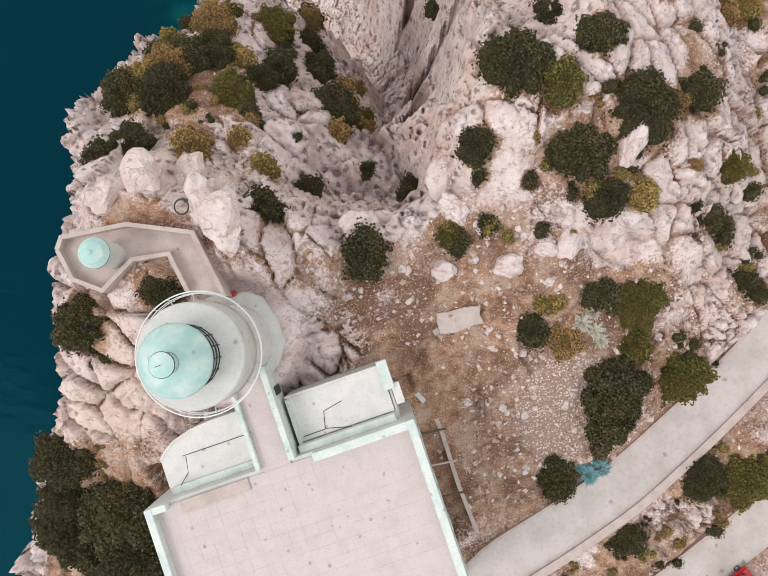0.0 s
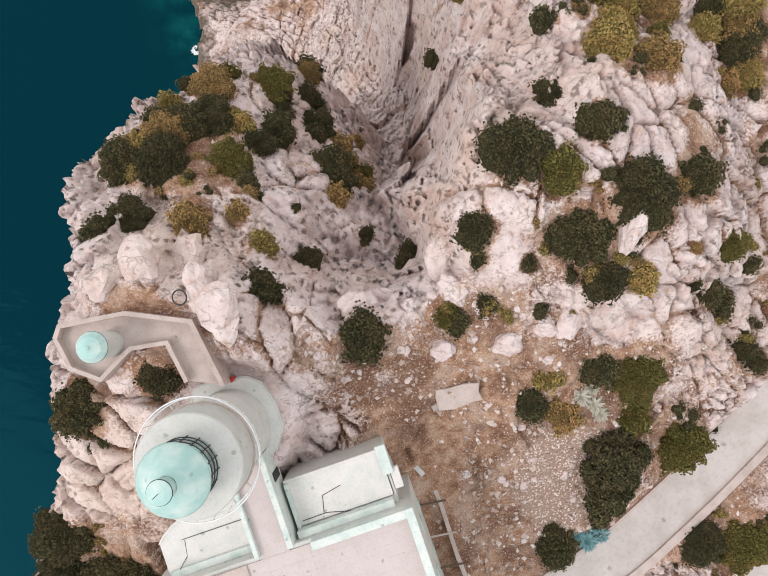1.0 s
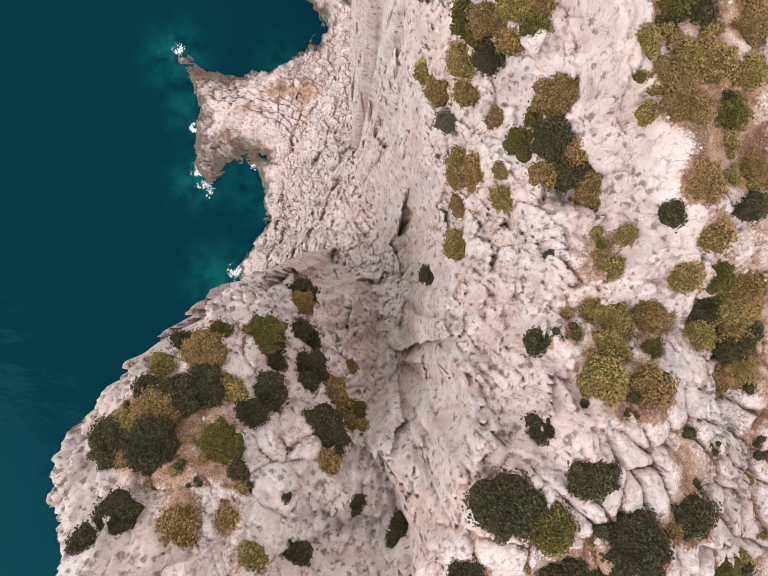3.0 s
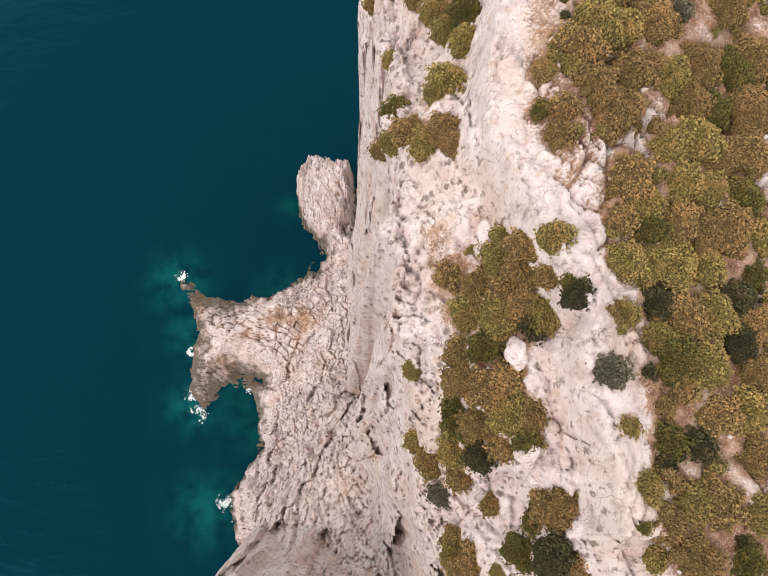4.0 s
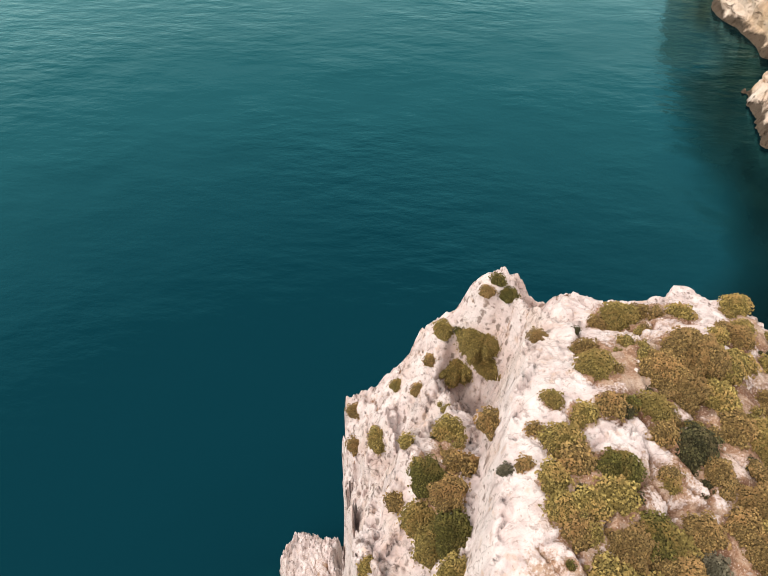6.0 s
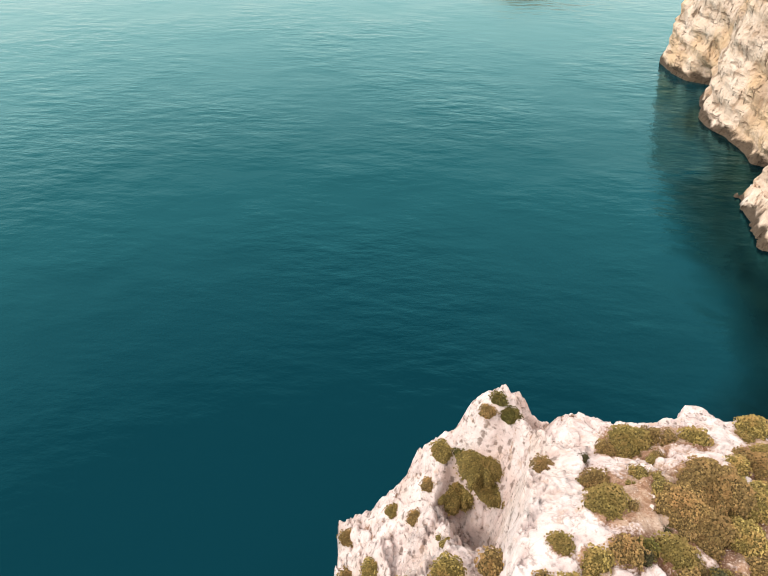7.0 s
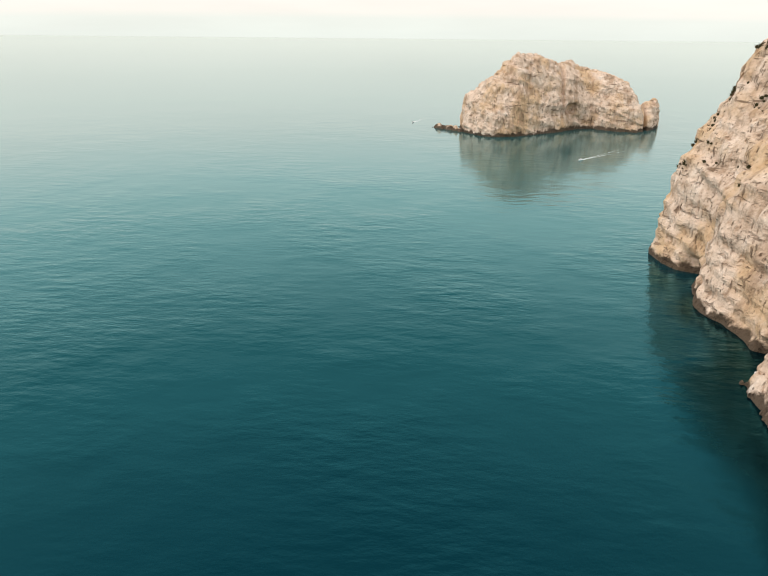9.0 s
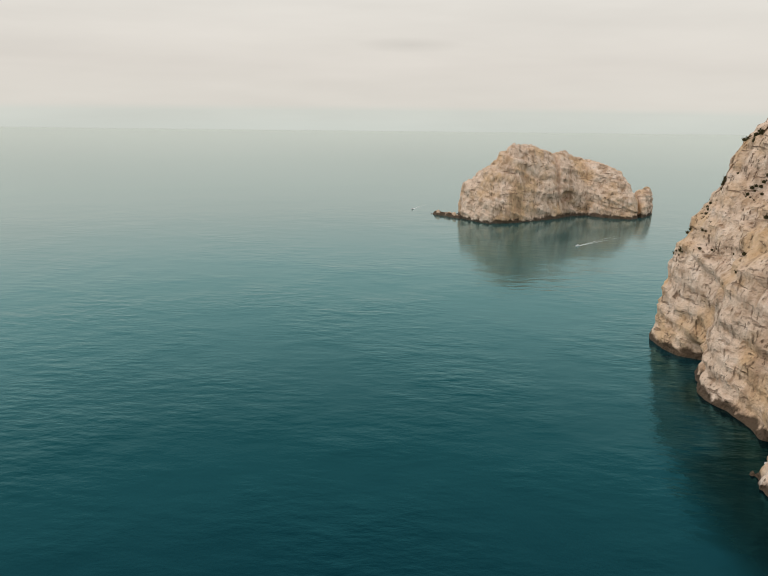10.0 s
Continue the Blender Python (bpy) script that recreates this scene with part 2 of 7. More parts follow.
def cliff_material():
    """Sea-cliff limestone: pale pink-grey and ochre, split by upright joints and dipping beds."""
    n = Nodes("cliff_limestone")
    tall = n.add("ShaderNodeMapping", Vector=n.pos(), Rotation=(0, radians(12), 0), Scale=(1.0, 1.0, 0.16)).outputs[0]
    beds = n.add("ShaderNodeMapping", Vector=n.pos(), Rotation=(radians(8), radians(22), 0), Scale=(0.25, 0.25, 1.4)).outputs[0]
    mid = n.noise(0.09, 6)
    c = n.ramp(mid, (0.30, (0.40, 0.28, 0.195)), (0.42, (0.63, 0.48, 0.375)), (0.58, (0.74, 0.59, 0.48)), (0.75, (0.80, 0.69, 0.605)))
    c = n.mix(n.rng(n.noise(0.022, 5), 0.47, 0.62, 0.0, 0.7), c, (0.60, 0.395, 0.215))
    c = n.mix(n.rng(n.noise(0.05, 5, tall), 0.53, 0.64, 0.0, 0.6), c, (0.34, 0.22, 0.14))
    wob = n.math("MULTIPLY", n.math("SUBTRACT", n.noise(0.3, 4), 0.5), 0.16)
    j1 = n.rng(n.noise(0.34, 5, tall, 0.62), 0.585, 0.66, 0.0, 1.0)
    j2 = n.rng(n.noise(0.20, 5, beds, 0.6), 0.60, 0.66, 0.0, 1.0)
    j1 = n.math("MULTIPLY", j1, n.rng(n.noise(0.04, 3), 0.40, 0.54))
    j2 = n.math("MULTIPLY", j2, n.rng(n.noise(0.03, 3), 0.42, 0.54))
    pits = n.math("MULTIPLY", n.rng(n.math("ADD", n.voronoi(0.34, vec=tall), wob), 0.10, 0.26, 1.0, 0.0), n.rng(n.noise(0.07, 3), 0.46, 0.60))
    cracks = n.math("MAXIMUM", n.math("MAXIMUM", j1, j2), pits)
    c = n.mix(n.math("MULTIPLY", cracks, 0.7), c, (0.17, 0.105, 0.065))
    c = n.mix(n.rng(n.noise(0.8, 4), 0.52, 0.66, 0.0, 0.3), c, (0.46, 0.33, 0.23))
    z = n.add("ShaderNodeSeparateXYZ", Vector=n.pos()).outputs[2]
    wet = n.rng(n.math("ADD", z, n.rng(n.noise(0.09, 4), 0.3, 0.7, -4.0, 4.0)), 4.0, 7.5, 0.95, 0.0)
    c = n.mix(wet, c, (0.07, 0.05, 0.035))
    h = n.math("SUBTRACT", n.math("ADD", n.math("MULTIPLY", mid, 2.2), n.math("MULTIPLY", n.noise(0.5, 5), 0.8)), n.math("MULTIPLY", cracks, 0.8))
    n.set(Base_Color=c, Roughness=0.95, Specular_IOR_Level=0.15, Normal=n.bump(h, 0.9, 2.4))
    return n.m


def plaster(name, base, stain, amount=0.5, rough=0.85, scale=1.0):
    n = Nodes(name)
    c = n.mix(n.rng(n.noise(0.9 * scale, 5), 0.42, 0.68, 0.0, amount), base, stain)
    c = n.mix(n.rng(n.noise(6.0 * scale, 4), 0.5, 0.72, 0.0, 0.3), c, tuple(v * 0.72 for v in stain))
    c = n.mix(n.rng(n.math("ADD", n.voronoi(0.9 * scale), n.math("MULTIPLY", n.noise(3.0 * scale, 4), 0.5)), 0.30, 0.38, 0.55, 0.0), c, tuple(v * 0.4 for v in stain))
    n.set(Base_Color=c, Roughness=rough, Normal=n.bump(n.noise(14 * scale, 4), 0.25, 0.02))
    return n.m


def leaf_material(name, a, b, dry):
    n = Nodes(name)
    c = n.mix(n.rng(n.island(), 0.25, 0.95), a, b)
    c = n.mix(n.rng(n.noise(0.55, 3), 0.46, 0.62, 0, 0.7), c, dry)
    c = n.mix(n.rng(n.noise(2.2, 3), 0.40, 0.54, 0.6, 0.0), c, tuple(v * 0.7 for v in a))
    c = n.mix(n.rng(n.rand(), 0.0, 1.0, 0.0, 0.55), c, tuple(v * 0.75 for v in a))
    n.set(Base_Color=c, Roughness=0.8, Specular_IOR_Level=0.1)
    return n.m


def shaded_core_material(name, a, b):
    """The inside of a crown: leaf and brown speckle, darkened in colour to stand for shaded gaps."""
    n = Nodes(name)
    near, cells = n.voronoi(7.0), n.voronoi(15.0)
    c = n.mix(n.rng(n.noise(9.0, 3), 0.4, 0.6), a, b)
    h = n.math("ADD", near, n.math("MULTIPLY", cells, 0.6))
    # the shade deep in the crown, put into the colour
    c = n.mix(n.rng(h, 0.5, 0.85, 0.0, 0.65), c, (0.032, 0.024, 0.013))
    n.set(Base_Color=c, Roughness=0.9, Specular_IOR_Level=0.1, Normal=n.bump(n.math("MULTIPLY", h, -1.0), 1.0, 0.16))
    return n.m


def plain(name, c, rough=0.6, metal=0.0):
    n = Nodes(name)
    v = n.mix(n.rng(n.noise(5.0, 4), 0.4, 0.7, 0, 0.35), c, tuple(k * 0.7 for k in c))
    n.set(Base_Color=v, Roughness=rough, Metallic=metal)
    return n.m


ROCK = limestone("limestone")
FAR_ROCK = cliff_material()
SEA = sea_material()
WHITE = plaster("white_render", (0.61, 0.60, 0.565), (0.50, 0.51, 0.46), 0.6)
ROOF = plaster("roof_tiles", (0.57, 0.495, 0.475), (0.50, 0.42, 0.39), 0.5)
TEAL = plaster("verdigris_paint", (0.36, 0.56, 0.52), (0.60, 0.69, 0.64), 0.85, 0.6)
CONCRETE = plaster("old_concrete", (0.52, 0.43, 0.39), (0.37, 0.29, 0.25), 0.6)
PARAPET = plaster("weathered_parapet", (0.66, 0.69, 0.65), (0.42, 0.53, 0.49), 0.75)
LIMEWASH = plaster("limewashed_roof", (0.69, 0.655, 0.62), (0.55, 0.57, 0.52), 0.7)
ROAD = plaster("road_concrete", (0.54, 0.48, 0.45), (0.41, 0.355, 0.32), 0.7, 0.9, 0.5)
METAL = plain("painted_steel", (0.55, 0.58, 0.55), 0.5, 0.3)
DARK = plain("dark_steel", (0.05, 0.06, 0.06), 0.5, 0.4)
RUBBER = plain("black_rubber", (0.03, 0.03, 0.03), 0.6)
BARK = plain("bark", (0.12, 0.09, 0.06), 0.95)
WHITEPAINT = plain("white_gelcoat", (0.8, 0.8, 0.8), 0.3)
RED = plain("red_car_paint", (0.45, 0.02, 0.02), 0.3)
FOAM = plain("foam", (0.75, 0.78, 0.78), 0.9)
TONES = [("olive", (0.195, 0.146, 0.048), (0.58, 0.435, 0.150), (0.49, 0.305, 0.118)),
         ("dark", (0.042, 0.041, 0.022), (0.165, 0.149, 0.066), (0.14, 0.102, 0.052)),
         ("brown", (0.190, 0.124, 0.052), (0.55, 0.370, 0.145), (0.49, 0.28, 0.12)),
         ("green", (0.090, 0.082, 0.025), (0.275, 0.238, 0.068), (0.26, 0.165, 0.055)),
         ("grey", (0.110, 0.098, 0.066), (0.28, 0.25, 0.17), (0.24, 0.18, 0.12))]
LEAVES = [leaf_material("leaf_" + k, a, b, d) for k, a, b, d in TONES]
CORES = [shaded_core_material("shaded_core_" + k, a, b) for k, a, b, d in TONES]
n_ = Nodes("loose_stone")
n_.set(Base_Color=n_.ramp(n_.island(), (0.0, (0.30, 0.20, 0.15)), (0.5, (0.50, 0.39, 0.33)), (1.0, (0.70, 0.61, 0.57))), Roughness=0.95)
STONE = n_.m
AGAVE = plain("agave_leaf", (0.13, 0.27, 0.28), 0.5)
DRY_AGAVE = plain("dried_agave_leaf", (0.46, 0.43, 0.35), 0.8)
GLASS = Nodes("lantern_glass")
GLASS.set(Base_Color=(0.75, 0.85, 0.83, 1), Roughness=0.03, Transmission_Weight=1.0, IOR=1.45)
GLASS = GLASS.m


# ---- mesh helpers ----
def link_mesh(name, verts, faces, mat, parent=None, label="", smooth=False):
    me = bpy.data.meshes.new(name)
    me.from_pydata([tuple(v) for v in verts], [], [tuple(int(i) for i in f) for f in faces])
    me.update()
    if mat:
        me.materials.append(mat)
    if smooth:
        me.polygons.foreach_set("use_smooth", [True] * len(me.polygons))
    ob = new(name, me)
    if parent:
        ob.parent = parent
    if label:
        ob["label"] = label
    return ob


def part(name, bm, mat, parent=None, label="", smooth=False):
    me = bpy.data.meshes.new(name)
    bm.to_mesh(me)
    bm.free()
    me.materials.append(mat)
    if smooth:
        me.polygons.foreach_set("use_smooth", [True] * len(me.polygons))
    ob = new(name, me)
    if parent:
        ob.parent = parent
    if label:
        ob["label"] = label
    return ob


def thing(name, m, label, category, group="", kind=""):
    ob = new(name)
    ob.matrix_world = m
    return tagged(ob, label, category, group, kind)


def box(bm, x0, y0, z0, x1, y1, z1, bevel=0.0):
    r = bmesh.ops.create_cube(bm, size=1)
    bmesh.ops.transform(bm, matrix=Matrix.LocRotScale(((x0 + x1) / 2, (y0 + y1) / 2, (z0 + z1) / 2), None, (x1 - x0, y1 - y0, z1 - z0)), verts=r["verts"])
    if bevel:
        es = list({e for v in r["verts"] for e in v.link_edges})
        bmesh.ops.bevel(bm, geom=es, offset=bevel, segments=2, affect="EDGES")
    return bm


def lathe(bm, profile, n=48, cap=False):
    """A surface of revolution round z from (radius, height) pairs."""
    rings = []
    for r, z in profile:
        rings.append([bm.verts.new((r * math.cos(2 * math.pi * i / n), r * math.sin(2 * math.pi * i / n), z)) for i in range(n)])
    for a, b in zip(rings, rings[1:]):
        for i in range(n):
            j = (i + 1) % n
            bm.faces.new((a[i], a[j], b[j], b[i]))
    if cap:
        bm.faces.new(rings[-1])
        bm.faces.new(rings[0][::-1])
    bmesh.ops.recalc_face_normals(bm, faces=bm.faces)
    return bm


def tube(bm, points, r, n=6, closed=False):
    pts = [Vector(p) for p in points]
    rings = []
    k = len(pts)
    for i, p in enumerate(pts):
        a = pts[(i - 1) % k] if closed or i > 0 else p
        b = pts[(i + 1) % k] if closed or i < k - 1 else p
        d = (b - a).normalized()
        u = d.orthogonal().normalized() if abs(d.z) > 0.95 else d.cross(Vector((0, 0, 1))).normalized()
        v = d.cross(u)
        rings.append([bm.verts.new(p + r * (math.cos(2 * math.pi * j / n) * u + math.sin(2 * math.pi * j / n) * v)) for j in range(n)])
    for i in range(k if closed else k - 1):
        a, b = rings[i], rings[(i + 1) % k]
        for j in range(n):
            bm.faces.new((a[j], a[(j + 1) % n], b[(j + 1) % n], b[j]))
    if not closed:
        bm.faces.new(rings[0])
        bm.faces.new(rings[-1][::-1])
    return bm


def prism(bm, outline, z0, z1):
    """An upright prism on a plan outline."""
    lo = [bm.verts.new((x, y, z0)) for x, y in outline]
    hi = [bm.verts.new((x, y, z1)) for x, y in outline]
    k = len(lo)
    for i in range(k):
        bm.faces.new((lo[i], lo[(i + 1) % k], hi[(i + 1) % k], hi[i]))
    bm.faces.new(hi)
    bm.faces.new(lo[::-1])
    bmesh.ops.recalc_face_normals(bm, faces=bm.faces)
    return bm


def wall_run(bm, line, z0, z1, w, closed=False):
    """A wall of width w along a plan line, with mitred corners."""
    P = [Vector((x, y)) for x, y in line]
    k = len(P)
    L, R = [], []
    for i, p in enumerate(P):
        a = P[i - 1] if (i or closed) else None
        b = P[(i + 1) % k] if (i < k - 1 or closed) else None
        d1 = (p - a).normalized() if a is not None else (b - p).normalized()
        d2 = (b - p).normalized() if b is not None else d1
        n1, n2 = Vector((-d1.y, d1.x)), Vector((-d2.y, d2.x))
        m = (n1 + n2).normalized()
        s = w / 2 / max(0.4, m.dot(n1))
        L.append(p + m * s)
        R.append(p - m * s)
    for i in range(k if closed else k - 1):
        j = (i + 1) % k
        q = [L[i], L[j], R[j], R[i]]
        lo = [bm.verts.new((*v, z0)) for v in q]
        hi = [bm.verts.new((*v, z1)) for v in q]
        for t in range(4):
            bm.faces.new((lo[t], lo[(t + 1) % 4], hi[(t + 1) % 4], hi[t]))
        bm.faces.new(hi)
        bm.faces.new(lo[::-1])
    bmesh.ops.recalc_face_normals(bm, faces=bm.faces)
    return bm


# ---- noise on arrays ----
def hash2(i, j, seed):
    h = (i.astype(np.int64) * 374761393 + j.astype(np.int64) * 668265263 + seed * 1442695041) & 0x7FFFFFFF
    h = ((h ^ (h >> 13)) * 1274126177) & 0x7FFFFFFF
    return ((h ^ (h >> 16)) & 0xFFFFF) / 0xFFFFF


def vnoise(x, y, seed):
    i, j = np.floor(x), np.floor(y)
    u, v = x - i, y - j
    u, v = u * u * (3 - 2 * u), v * v * (3 - 2 * v)
    i, j = i.astype(np.int64), j.astype(np.int64)
    a, b = hash2(i, j, seed), hash2(i + 1, j, seed)
    c, d = hash2(i, j + 1, seed), hash2(i + 1, j + 1, seed)
    return (a * (1 - u) + b * u) * (1 - v) + (c * (1 - u) + d * u) * v


def fbm(x, y, seed, octaves=4):
    t, amp, tot = 0, 1.0, 0
    for k in range(octaves):
        t = t + amp * vnoise(x * 2 ** k, y * 2 ** k, seed + k)
        tot += amp
        amp *= 0.5
    return t / tot * 2 - 1


def worley(x, y, seed):
    """Distances to the nearest and next point of a jittered grid, and the nearest one's chance number."""
    i, j = np.floor(x).astype(np.int64), np.floor(y).astype(np.int64)
    f1, f2, cid = np.full(x.shape, 9.0), np.full(x.shape, 9.0), np.zeros(x.shape)
    for a in (-1, 0, 1):
        for b in (-1, 0, 1):
            px, py = i + a + hash2(i + a, j + b, seed), j + b + hash2(i + a, j + b, seed + 7)
            d = np.hypot(px - x, py - y)
            near = d < f1
            f2 = np.where(near, f1, np.minimum(f2, d))
            cid = np.where(near, hash2(i + a, j + b, seed + 13), cid)
            f1 = np.where(near, d, f1)
    return f1, f2, cid


def slabs(x, y, seed, lean):
    """Split blocks: each has a level and a tilted flat top of its own, with joints between."""
    i, j = np.floor(x).astype(np.int64), np.floor(y).astype(np.int64)
    f1, f2 = np.full(x.shape, 9.0), np.full(x.shape, 9.0)
    lx, ly, c = np.zeros(x.shape), np.zeros(x.shape), np.zeros(x.shape)
    for a in (-1, 0, 1):
        for b in (-1, 0, 1):
            px, py = i + a + hash2(i + a, j + b, seed), j + b + hash2(i + a, j + b, seed + 7)
            d = np.hypot(px - x, py - y)
            near = d < f1
            f2 = np.where(near, f1, np.minimum(f2, d))
            lx, ly, c = np.where(near, x - px, lx), np.where(near, y - py, ly), np.where(near, hash2(i + a, j + b, seed + 13), c)
            f1 = np.where(near, d, f1)
    gx = np.modf(c * 17.3)[0] - 0.5
    gy = np.modf(c * 41.7)[0] - 0.5
    return lean * (gx * lx + gy * ly), f2 - f1, c


def sstep(v, a, b):
    t = np.clip((v - a) / (b - a), 0, 1)
    return t * t * (3 - 2 * t)


def line_dist(x, y, line):
    """Plan distance to a line, and the line's height (third coordinate) at the nearest place."""
    best, zed = np.full(x.shape, 1e9), np.zeros(x.shape)
    for (ax, ay, az), (bx, by, bz) in zip(line, line[1:]):
        dx, dy = bx - ax, by - ay
        t = np.clip(((x - ax) * dx + (y - ay) * dy) / (dx * dx + dy * dy), 0, 1)
        d = np.hypot(x - ax - t * dx, y - ay - t * dy)
        near = d < best
        best, zed = np.where(near, d, best), np.where(near, az + t * (bz - az), zed)
    return best, zed


